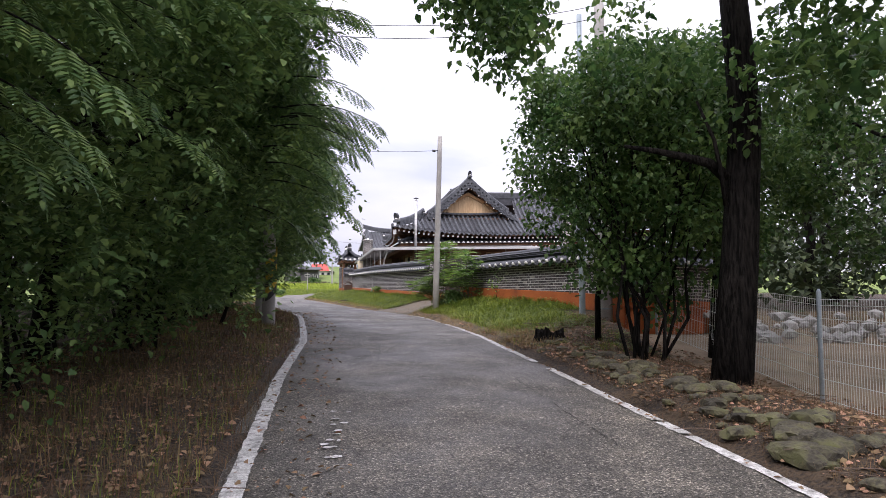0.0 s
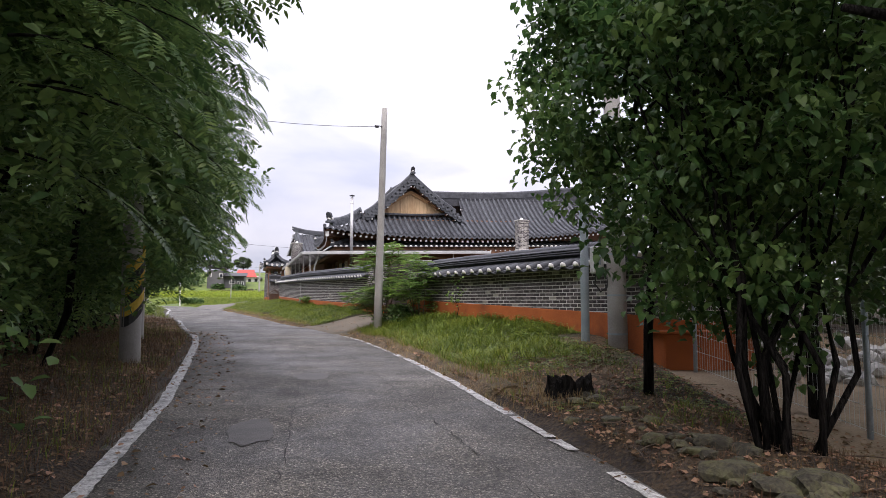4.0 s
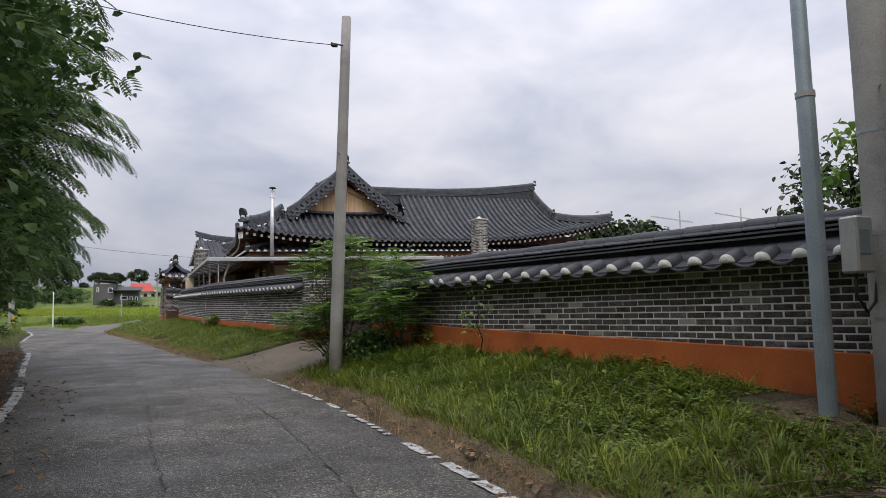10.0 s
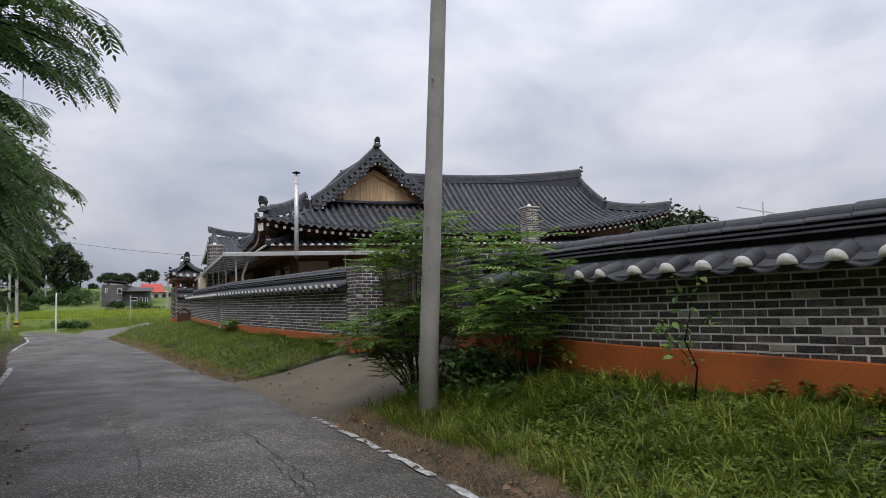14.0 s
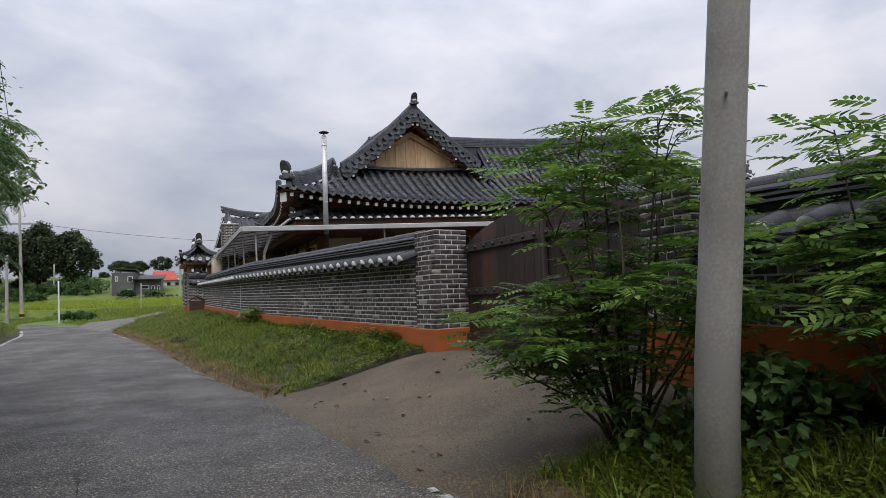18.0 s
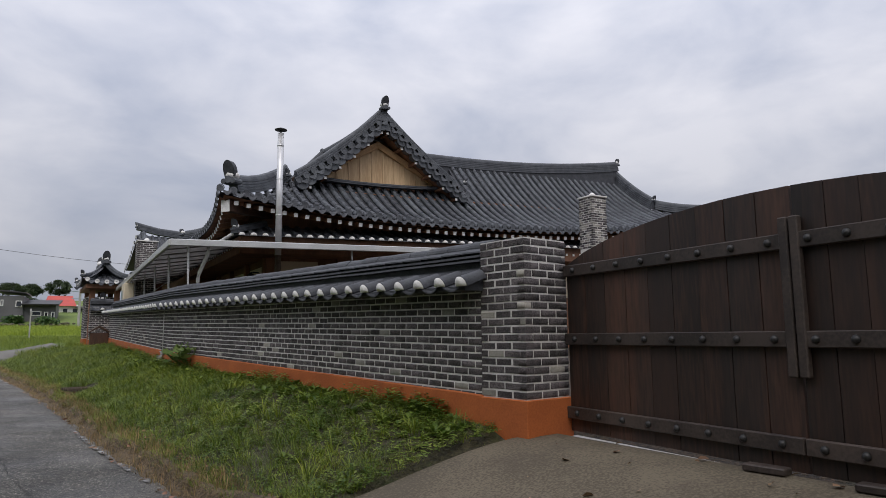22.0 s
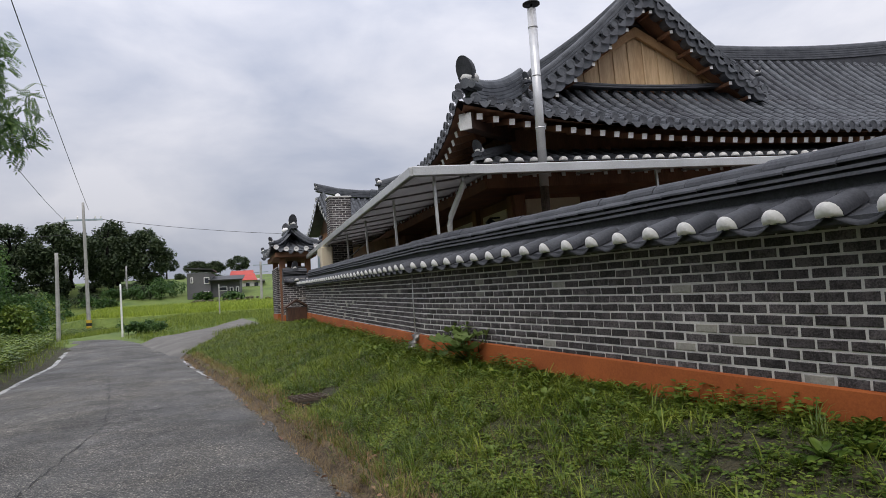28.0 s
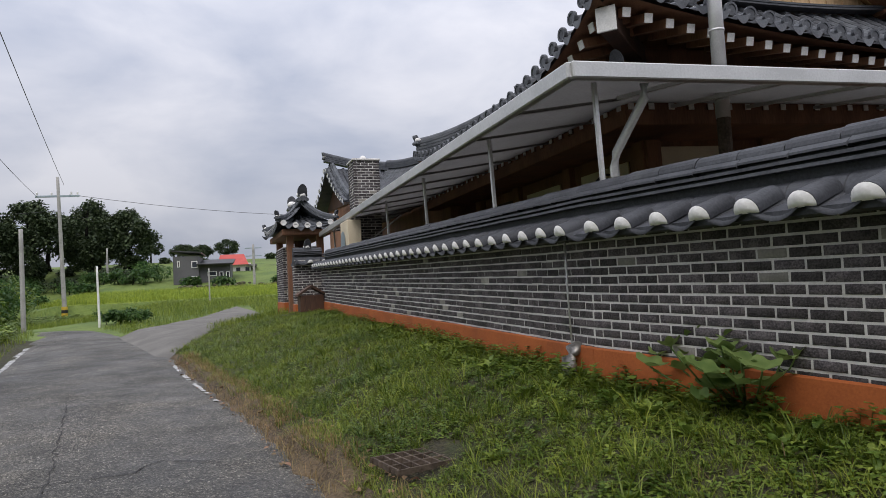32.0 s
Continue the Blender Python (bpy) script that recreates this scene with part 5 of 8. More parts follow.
        if 0 < k:
            bm = bmesh.new()
            box(bm, (UC + x0 - 0.028, 2.415, gb), (UC + x0 + 0.014, 2.44, hgt(x0) - 0.02), 0.004)
            part("gable_batten", bm, M["wood_gold"], root)
    for side in (-1, 1):
        bm = bmesh.new()
        a = [(0, gt + 0.10), (side * (gw + 0.30), gb - 0.02), (side * (gw - 0.10), gb - 0.02), (0, gt - 0.12)]
        for y in (2.34, 2.41):
            bm.faces.new([bm.verts.new((UC + x, y, z)) for x, z in a])
        bm.verts.ensure_lookup_table()
        for i in range(4):
            bm.faces.new((bm.verts[i], bm.verts[(i + 1) % 4], bm.verts[4 + (i + 1) % 4], bm.verts[4 + i]))
        part("gable_trim", bm, M["wood_trim"], root)
        f = west if side < 0 else east
        bm = bmesh.new()
        low = 2.45
        rows = []
        for u in np.linspace(UC, low, 10):
            p = f(2.0, u)
            rows.append([bm.verts.new((p.x, y, p.z - d)) for y, d in ((1.98, 0.05), (1.98, 0.13), (2.05, 0.13), (2.05, 0.05))])
        for p, q in zip(rows, rows[1:]):
            for i in range(4):
                bm.faces.new((p[i], p[(i + 1) % 4], q[(i + 1) % 4], q[i]))
        part("barge_board", bm, M["wood_dark"], root)
        bm = bmesh.new()
        rows = []
        for u in np.linspace(UC, low, 10):
            p = f(2.0, u)
            rows.append([bm.verts.new((p.x, y, p.z - 0.09)) for y in (1.9, 2.6)])
        for p, q in zip(rows, rows[1:]):
            bm.faces.new((p[0], p[1], q[1], q[0]))
        part("gable_soffit", bm, M["wood_brown"], root)
        bm = bmesh.new()
        bm.faces.new([bm.verts.new((UC + x, 2.49, z)) for x, z in ((0, 8.45), (side * 3.0, 6.6), (0, 6.6))])
        part("gable_backing", bm, M["wood_dark"], root)
        for k in range(12):
            u = UC - 0.10 - (UC - low - 0.1) * k / 11.3
            p, q = f(2.0, u), f(2.0, u - 0.05)
            ang = math.atan2((p - q).z, (p - q).x)
            tilt = Matrix.Rotation(-ang + (math.pi if side > 0 else 0), 4, "Y")
            put("verge_tile", VERGE, root, Matrix.Translation((p.x, 1.80, p.z + 0.03)) @ tilt @ Matrix.Diagonal((1.25, 1.0, 1.25, 1)))
            q = f(2.0, u - (UC - low - 0.1) / 22.6)
            put("verge_tile", ANTEFIX, root, Matrix.Translation((q.x, 1.77, q.z + 0.17)) @ tilt @ Matrix.Diagonal((1.15, 1.0, 1.15, 1)))
            if k % 2 == 0:
                put("verge_bracket", RAFTER_S, root, Matrix.Translation((p.x, 1.86, p.z - 0.20)))
    bm = bmesh.new()
    box(bm, (UC - 0.16, 2.32, gt + 0.10), (UC + 0.16, 2.36, gt + 0.135))
    part("vent_slot", bm, M["black"], root)
    ridge("gable_foot", [(UC + x, 2.30, gb - 0.10 + 0.10 * (abs(x) / 2.6) ** 2) for x in np.linspace(-2.6, 2.7, 9)], 0.10, 0.12, root, 2)
    bm = bmesh.new()
    tube(bm, [(UC + x, 2.36, gb + 0.005 + 0.10 * (abs(x) / 2.6) ** 2) for x in np.linspace(-2.2, 2.2, 9)], 0.022, 6)
    part("lime_seam", bm, M["white"], root, "thin white lime seam", True)
    # --- corner beam with white block
    bm = bmesh.new()
    box(bm, (-0.10, 0.0, -0.16), (0.10, 2.6, 0.12), 0.01, Matrix.Translation((0.18, 0.18, 5.42)) @ Matrix.Rotation(radians(-45), 4, "Z") @ Matrix.Rotation(radians(3), 4, "X"))
    part("corner_beam", bm, M["wood_dark"], root)
    bm = bmesh.new()
    box(bm, (-0.11, -0.03, -0.18), (0.11, 0.0, 0.10), 0.004, Matrix.Translation((0.18, 0.18, 5.42)) @ Matrix.Rotation(radians(-45), 4, "Z"))
    part("beam_end", bm, M["white"], root, "white painted beam end")
    # --- walls, lower pent roof
    for nm, lo, hi in (("wall_body", (1.55, 1.55, 1.2), (18.0, 6.0, 5.6)), ("wing_wall", (1.56, 6.0, 1.2), (9.0, 7.4, 5.59)), ("attic_wall", (2.0, 2.0, 5.6), (16.6, 5.6, 6.0)), ("attic_wall", (3.2, 2.2, 6.0), (16.5, 5.4, 6.42))):
        bm = bmesh.new()
        box(bm, lo, hi)
        part(nm, bm, M["wood_brown"], root)
    for k in range(9):
        u = 1.6 + k * 2.0
        bm = bmesh.new()
        box(bm, (u - 0.12, 1.44, 1.2), (u + 0.12, 1.60, 5.2), 0.012)
        part("post", bm, M["wood_brown"], root)
        if k < 8 and k != 2:
            bm = bmesh.new()
            box(bm, (u + 0.16, 1.515, 3.15 if k % 3 != 1 else 2.3), (u + 1.34, 1.545, 4.22), 0.006)
            part("wall_panel", bm, M["cream"], root, "cream plaster panel")
        if k in (2, 5):
            bm = bmesh.new()
            box(bm, (u + 0.5, 1.50, 3.2), (u + 1.4, 1.545, 4.2), 0.008)
            win = part("window", bm, M["wood_trim"], root)
            bm = bmesh.new()
            box(bm, (u + 0.58, 1.488, 3.28), (u + 1.32, 1.498, 4.12))
            part("pane", bm, M["glass"], win)
    for k in range(8):
        v = 1.6 + k * 2.0
        bm = bmesh.new()
        box(bm, (1.44, v - 0.12, 1.2), (1.60, v + 0.12, 5.2), 0.012)
        part("post", bm, M["wood_brown"], root)
        if k < 7:
            bm = bmesh.new()
            box(bm, (1.515, v + 0.35, 2.6), (1.545, v + 1.65, 4.10), 0.006)
            part("wall_panel", bm, M["cream"] if k in (0, 1) else M["wood_dark"], root)
    for z in (2.2, 4.4):
        bm = bmesh.new()
        box(bm, (1.50, 1.47, z), (18.1, 1.56, z + 0.16), 0.01)
        box(bm, (1.47, 1.56, z), (1.56, 16.1, z + 0.16), 0.01)
        part("tie_beam", bm, M["wood_brown"], root)
    # lower pent roof along the south and west fronts
    for axis in (0, 1):
        run = 18.0 if axis == 0 else 9.0
        P = (lambda d, s: Vector((d, 0.42 + 1.15 * s, 4.72 + 0.42 * s))) if axis == 0 else (lambda d, s: Vector((0.42 + 1.15 * s, d, 4.72 + 0.42 * s)))
        yaw = Matrix.Identity(4) if axis == 0 else Matrix.Rotation(radians(-90), 4, "Z")
        grid_sheet("pent_roof", [[P(max(d, 0.42 + 1.15 * s), s) for s in (0, 0.5, 1)] for d in np.linspace(0.42, run, 20)], M["tile"], root, smooth=False)
        n = int((run - 0.5) / 0.29)
        for k in range(n):
            d = 0.62 + k * 0.29
            smin = max(0, (d - 0.42) / 1.15)
            bm = bmesh.new()
            tile_row(bm, [P(d, s) for s in np.linspace(0, min(1, smin), 4)], Vector((1, 0, 0)) if axis == 0 else Vector((0, 1, 0)), 0.07)
            if bm.verts:
                part("pent_tile_rib", bm, M["tile"], root)
            else:
                bm.free()
            put("pent_eave_tile", LIME_END, root, Matrix.Translation(P(d, 0)) @ yaw)
            put("pent_rafter", RAFTER_S, root, Matrix.Translation(P(d, 0.08) + Vector((0.05, 0.05, -0.24))) @ yaw)
    for lo, hi in (((0.62, 0.60, 4.30), (18.0, 1.60, 4.74)), ((0.60, 0.62, 4.30), (1.60, 9.0, 4.74))):
        bm = bmesh.new()
        box(bm, lo, hi, 0.01)
        part("pent_eave_box", bm, M["wood_brown"], root)
    ridge("hip_ridge", [(0.42 + 1.15 * s, 0.42 + 1.15 * s, 4.76 + 0.42 * s) for s in np.linspace(0.9, 0.02, 5)], 0.10, 0.16, root, 2)
    ornament(root, Vector((0.46, 0.46, 4.88)), radians(-45), 0.5)
    # lantern beside the side door
    bm = bmesh.new()
    tube(bm, [(1.30, 2.3, 3.62), (1.30, 2.3, 3.66), (1.30, 2.3, 3.86), (1.30, 2.3, 3.90), (1.30, 2.3, 3.98)], [0.03, 0.07, 0.09, 0.10, 0.01], 6)
    box(bm, (1.30, 2.285, 3.96), (1.52, 2.315, 3.99))
    part("wall_lantern", bm, M["black"], root, "black metal wall lantern")
    bm = bmesh.new()
    box(bm, (2.95, 1.36, 3.55), (3.25, 1.50, 3.95), 0.02)
    part("meter_box", bm, M["cream"], root, "cream meter box")
    return root


bm = bmesh.new()
n = 9
rings = [[bm.verts.new((0.155 * k * math.cos(a), y, 0.17 * k * math.sin(a) + 0.03)) for a in np.linspace(math.pi, 2 * math.pi, n)] for y, k in ((0.0, 1.0), (0.24, 0.95))]
for k in range(n - 1):
    bm.faces.new((rings[0][k], rings[0][k + 1], rings[1][k + 1], rings[1][k]))
bm.faces.new(rings[0])
VERGE = mesh_of(bm, "verge_tile", M["tile"])
build_house()


def build_link_wing():
    """The lower roof that runs on behind the lean-to, from the house to the further wing."""
    root = thing("link_wing", "lower dark tiled roof running on behind the lean-to canopy", "house", HOUSE)
    top = lambda v: 6.32 + 0.98 * max(0.0, (v - 10.5) / 9.0) ** 2
    slope = lambda v, s: Vector((0.1 + 2.3 * s, v, 4.95 + (top(v) - 4.95) * (0.62 * s + 0.38 * s * s)))
    back = lambda v, s: Vector((4.7 - 2.3 * s, v, 4.95 + (top(v) - 4.95) * (0.62 * s + 0.38 * s * s)))
    for f in (slope, back):
        # dirtier pan tone that also carries painted shade between the ribs
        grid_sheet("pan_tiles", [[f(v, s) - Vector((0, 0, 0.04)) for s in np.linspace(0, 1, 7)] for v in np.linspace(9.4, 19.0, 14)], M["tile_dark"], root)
    for k in range(35):
        v = 9.5 + k * 0.27
        bm = bmesh.new()
        tile_row(bm, [slope(v, s) for s in np.linspace(0, 1, 6)], Vector((0, 1, 0)))
        part("tile_rib", bm, M["tile"], root)
        put("eave_tile", ANTEFIX, root, Matrix.Translation(slope(v, 0) + Vector((-0.03, 0, 0.03))) @ Matrix.Rotation(radians(-90), 4, "Z"))
    ridge("ridge", [(2.4, v, top(v)) for v in np.linspace(9.4, 19.1, 16)], 0.15, 0.30, root, 4)
    bm = bmesh.new()
    box(bm, (1.0, 8.2, 1.3), (4.4, 18.9, 5.15), 0.01)
    part("wall_body", bm, M["wood_brown"], root)


build_link_wing()


# ---- lean-to canopy, flue, chimneys ----
def build_canopy():
    root = thing("veranda_canopy", "pale sheet-metal lean-to canopy on thin steel posts round the house", "canopy", HOUSE)
    u0, v0, u1, v1, z = -1.25, -1.36, 8.6, 13.6, 4.28
    bm = bmesh.new()
    for y, d in ((v0, 1),):
        box(bm, (u0, v0 - 0.04, z - 0.09), (u1, v0 + 0.05, z + 0.05), 0.012)
    part("front_gutter", bm, M["gutter"], root, "pale metal gutter")
    bm = bmesh.new()
    box(bm, (u0 - 0.04, v0, z - 0.09), (u0 + 0.05, v1, z + 0.05), 0.012)
    part("side_gutter", bm, M["gutter"], root, "pale metal gutter")
    bm = bmesh.new()
    a = [(u0, v0, z + 0.02), (u1, v0, z + 0.02), (u1, 0.7, z + 0.30), (0.9, 0.7, z + 0.30), (0.9, v1, z + 0.30), (u0, v1, z + 0.02)]
    vs = [bm.verts.new(c) for c in a]
    bm.faces.new((vs[0], vs[1], vs[2], vs[3]))
    bm.faces.new((vs[0], vs[3], vs[4], vs[5]))
    bmesh.ops.solidify(bm, geom=bm.faces[:], thickness=0.012)
    part("roof_sheet", bm, M["poly"], root)
    for k in range(9):
        u = u0 + 0.2 + k * 1.15
        bm = bmesh.new()
        box(bm, (u - 0.02, 0, -0.05), (u + 0.02, min(2.04, u - u0), -0.01), 0, Matrix.Translation((0, v0, z)) @ Matrix.Rotation(math.atan2(0.28, 2.06), 4, "X"))
        part("purlin", bm, M["gutter"], root)
    for k in range(13):
        v = v0 + 0.25 + k * 1.2
        bm = bmesh.new()
        box(bm, (0, v - 0.018, -0.032), (min(2.1, v - v0), v + 0.018, -0.004), 0, Matrix.Translation((u0, 0, z)) @ Matrix.Rotation(-math.atan2(0.28, 2.15), 4, "Y"))
        part("purlin", bm, M["poly"], root)
    for u, v in ((-0.85, -1.05), (2.9, -1.05), (6.6, -1.05), (-0.95, 1.12), (-0.95, 3.84), (-0.95, 6.4), (-0.95, 9.6), (-0.95, 12.9)):
        bm = bmesh.new()
        box(bm, (u - 0.02, v - 0.02, 1.3), (u + 0.02, v + 0.02, z - 0.02), 0.004)
        part("post", bm, M["gutter"], root)
    bm = bmesh.new()
    tube(bm, [(-0.48, -1.25, 4.20), (-0.47, -1.22, 4.08), (-0.60, -0.92, 3.66), (-0.62, -0.90, 3.54), (-0.62, -0.90, 1.6)], 0.042, 8)
    part("downpipe", bm, M["gutter"], root, "bent grey downpipe", True)
    for a, b in (((-0.95, 9.6, 3.4), (-1.2, 8.4, 4.2)), ((-0.95, 9.6, 3.5), (0.2, 9.6, 4.3))):
        bm = bmesh.new()
        tube(bm, [a, b], 0.022, 6)
        part("brace", bm, M["gutter"], root)


build_canopy()
root = thing("stove_flue", "tall stainless steel stove flue with a rain cap", "flue", HOUSE_PLUMB)
bm = bmesh.new()
tube(bm, [(1.40, -0.15, 4.22), (1.40, -0.15, 7.28)], 0.078, 14)
for z in (4.4, 5.2, 6.1, 6.95):
    tube(bm, [(1.40, -0.15, z), (1.40, -0.15, z + 0.025)], 0.084, 14)
part("pipe", bm, M["steel"], root, smooth=True)
bm = bmesh.new()
tube(bm, [(1.40, -0.15, 7.28), (1.40, -0.15, 7.37)], 0.018, 6)
tube(bm, [(1.40, -0.15, 7.36), (1.40, -0.15, 7.38), (1.40, -0.15, 7.43)], [0.15, 0.15, 0.02], 14)
part("rain_cap", bm, M["black"], root, "dark conical rain cap", True)
bm = bmesh.new()
tube(bm, [(1.40, -0.15, 2.6), (1.40, -0.15, 4.22)], 0.074, 14)
part("lower_pipe", bm, M["rust"], root, "heat-browned lower length of flue pipe")


def chimney(x, y, top, w, yaw, label, pale=0.045, n=22):
    m = Matrix.Translation((x, y, top - n * COURSE)) @ Matrix.Rotation(yaw, 4, "Z") @ Matrix.Translation((-w / 2, -w / 2, 0))
    root = brick_block("brick_chimney", m, w, w, n, label, 0, "chimney", (-1, 9), kind="", pale=pale)
    bm = bmesh.new()
    box(bm, (-0.03, -0.03, n * COURSE + 0.0), (w + 0.03, w + 0.03, n * COURSE + 0.05), 0.01)
    part("coping", bm, M["mortar"], root)
    bm = bmesh.new()
    box(bm, (0.02, 0.02, -3.2), (w - 0.02, w - 0.02, -0.4))
    part("stack_foot", bm, M["mortar"], root)
    bm = bmesh.new()
    bmesh.ops.create_icosphere(bm, subdivisions=2, radius=0.09, matrix=Matrix.Translation((w / 2, w / 2, n * COURSE + 0.10)))
    part("cap_ball", bm, M["white"], root, "white round vent cap", True)


chimney(11.2, 37.95, 6.24, 0.56, radians(6), "pale brick chimney standing before the house eave", 0.4)
chimney(-0.85, 48.5, 5.72, 0.66, radians(7), "dark brick chimney rising through the lean-to canopy", n=44)


# ---- poles, wires, small structures along the lane ----
def pole(name, base, top, r0, r1, mat, label, category="utility pole", sides=14):
    root = thing(name, label, category, Matrix.Translation(base))
    d = Vector(top) - Vector(base)
    bm = bmesh.new()
    n = 8
    tube(bm, [d * (k / n) - Vector((0, 0, 0.4 if k == 0 else 0)) for k in range(n + 1)], [r0 + (r1 - r0) * k / n for k in range(n + 1)], sides)
    part("shaft", bm, M[mat], root, smooth=True)
    return root, d


def ring(root, p, r, h, mat, name="band"):
    bm = bmesh.new()
    tube(bm, [Vector(p), Vector(p) + Vector((0, 0, h))], r, 14)
    part(name, bm, M[mat], root, smooth=False)


def step_bolts(root, d, zs, r):
    for k, z in enumerate(zs):
        bm = bmesh.new()
        a = 0.9 + (k % 2) * math.pi
        p = d * (z / d.z)
        tube(bm, [p, p + Vector((math.cos(a) * (r + 0.05), math.sin(a) * (r + 0.05), 0))], 0.008, 5)
        part("step_bolt", bm, M["galv"], root)


p1, d1 = pole("concrete_pole", (1.838, 21.185, 1.08), (1.880, 20.41, 6.6), 0.105, 0.072, "pole", "plain grey concrete pole standing in the ash bush")
bm = bmesh.new()
tube(bm, [(0.02, -0.75, 5.06), (-0.20, -0.78, 5.07)], 0.012, 6)
tube(bm, [(-0.10, -0.77, 5.04), (-0.15, -0.775, 5.04), (-0.20, -0.78, 5.04)], [0.025, 0.035, 0.02], 8)
part("insulator", bm, M["black"], p1, "small dark insulator", True)
step_bolts(p1, d1, (1.2, 1.9, 2.6, 3.4, 4.3), 0.10)

p2, d2 = pole("concrete_pole", (5.12, 14.46, 0.80), (5.04, 14.42, 8.6), 0.165, 0.115, "pole", "thick grey concrete utility pole with steel bands by the wall")
for z in (0.42, 1.05, 1.72, 2.55, 4.0):
    ring(p2, d2 * (z / d2.z), 0.168 - 0.0065 * z, 0.03, "galv")
step_bolts(p2, d2, (1.4, 1.9, 2.4, 2.9, 3.4, 4.1), 0.16)
bm = bmesh.new()
box(bm, (-0.45, -0.10, 1.42), (-0.27, 0.06, 1.86), 0.015)
bx = part("meter_box", bm, M["gutter"], p2, "pale grey meter box")
bm = bmesh.new()
box(bm, (-0.435, -0.106, 1.56), (-0.32, -0.098, 1.76), 0.004)
part("lid", bm, M["galv"], bx)
bm = bmesh.new()
tube(bm, [(-0.36, 0, 1.44), (-0.40, -0.02, 1.25), (-0.30, -0.02, 1.12), (-0.18, 0, 1.2), (-0.15, 0, 1.5)], 0.013, 6)
part("cable_loop", bm, M["wire"], p2, smooth=True)
p3, d3 = pole("steel_post", (4.665, 14.72, 0.95), (4.66, 14.72, 8.2), 0.062, 0.062, "galv", "grey-green painted steel pole beside the concrete one", "pole")
ring(p3, (0, 0, 0), 0.072, 2.75, "galv", "lower_sleeve")
ring(p3, (0, 0, 2.75), 0.078, 0.05, "pole", "collar")

p4, d4 = pole("striped_pole", (-2.42, 14.9, 0.75), (-2.55, 14.9, 8.4), 0.15, 0.11, "pole", "concrete pole with a black and yellow warning sleeve")
for k in range(6):
    bm = bmesh.new()
    n = 16
    rr = [[bm.verts.new((0.153 * math.cos(a), 0.153 * math.sin(a), 0.78 + 0.15 * (k + e) + 0.17 * math.sin(a + 0.6))) for a in np.linspace(0, 2 * math.pi, n, endpoint=False)] for e in (0, 1)]
    for i in range(n):
        bm.faces.new((rr[0][i], rr[0][(i + 1) % n], rr[1][(i + 1) % n], rr[1][i]))
    part("warning_band", bm, M["yellow" if k % 2 else "black"], p4)
p5, d5 = pole("concrete_pole", (-3.35, 19.1, 0.8), (-3.4, 19.1, 6.45), 0.13, 0.10, "pole", "grey concrete pole half hidden in the hedge")
p6, d6 = pole("far_utility_pole", (-16.5, 75.9, 1.4), (-16.75, 75.9, 10.4), 0.135, 0.085, "pole", "tall utility pole with a crossarm beyond the bend")
bm = bmesh.new()
box(bm, (-1.5, -0.05, 7.75), (0.95, 0.05, 7.87), 0.01)
part("crossarm", bm, M["galv"], p6)
for x in (-1.4, -0.6, 0.5, 0.85):
    bm = bmesh.new()
    tube(bm, [(x, 0, 7.87), (x, 0, 8.02), (x, 0, 8.08)], [0.04, 0.06, 0.02], 8)
    part("insulator", bm, M["white"], p6)
for k in range(4):
    ring(p6, (-0.02, 0, 0.25 + 0.2 * k), 0.18, 0.2, "yellow" if k % 2 else "black", "warning_band")
for base, top, r, mt, lab in (((-10.0, 59.2, 1.5), (-10.05, 59.2, 3.95), 0.045, "white", "thin pale post at the field edge"), ((-12.14, 58.0, 1.4), (-12.18, 58.0, 5.33), 0.085, "pole", "slim grey pole beside the lane"),
                              ((-18.3, 92, 2.5), (-18.3, 92, 7.14), 0.09, "pole", "slim grey pole on the slope"), ((-7.9, 74, 1.9), (-7.9, 74, 4.3), 0.05, "pole", "slim grey pole beside the rice field"),
                              ((-5.9, 84, 2.6), (-5.9, 84, 6.4), 0.11, "pole", "distant concrete pole with short arms")):
    q, dq = pole("field_post", base, top, r, r * 0.8, mt, lab, "post", 10)
    if r > 0.1:
        for z in (2.9, 3.5):
            bm = bmesh.new()
            box(bm, (-0.6, -0.04, z), (0.6, 0.04, z + 0.07), 0.008)
            part("crossarm", bm, M["galv"], q)


def wire(a, b, sag, r=0.009, label="thin black overhead cable"):
    a, b = Vector(a), Vector(b)
    bm = bmesh.new()
    tube(bm, [a.lerp(b, t) - Vector((0, 0, 4 * sag * t * (1 - t))) for t in np.linspace(0, 1, 16)], r, 5)
    tagged(part("overhead_cable", bm, M["wire"], None, smooth=True), label, "cable")


wire((1.65, 20.42, 6.13), (-3.4, 19.1, 6.05), 0.16, 0.006)
wire((4.98, 14.42, 8.3), (-2.55, 14.9, 7.9), 0.35)
wire((4.98, 14.42, 8.0), (-2.55, 14.9, 7.6), 0.35)
wire((7.6, -16, 11.6), (-16.4, 75.9, 9.9), 1.0, 0.012)
wire((6.6, -16, 9.6), (-17.9, 75.9, 9.2), 1.6, 0.012)
wire((-16.1, 75.9, 9.3), (14, 90, 9.4), 1.0, 0.014)
wire((-16.8, 75.9, 8.3), (-45, 70, 10.5), 1.2, 0.014)


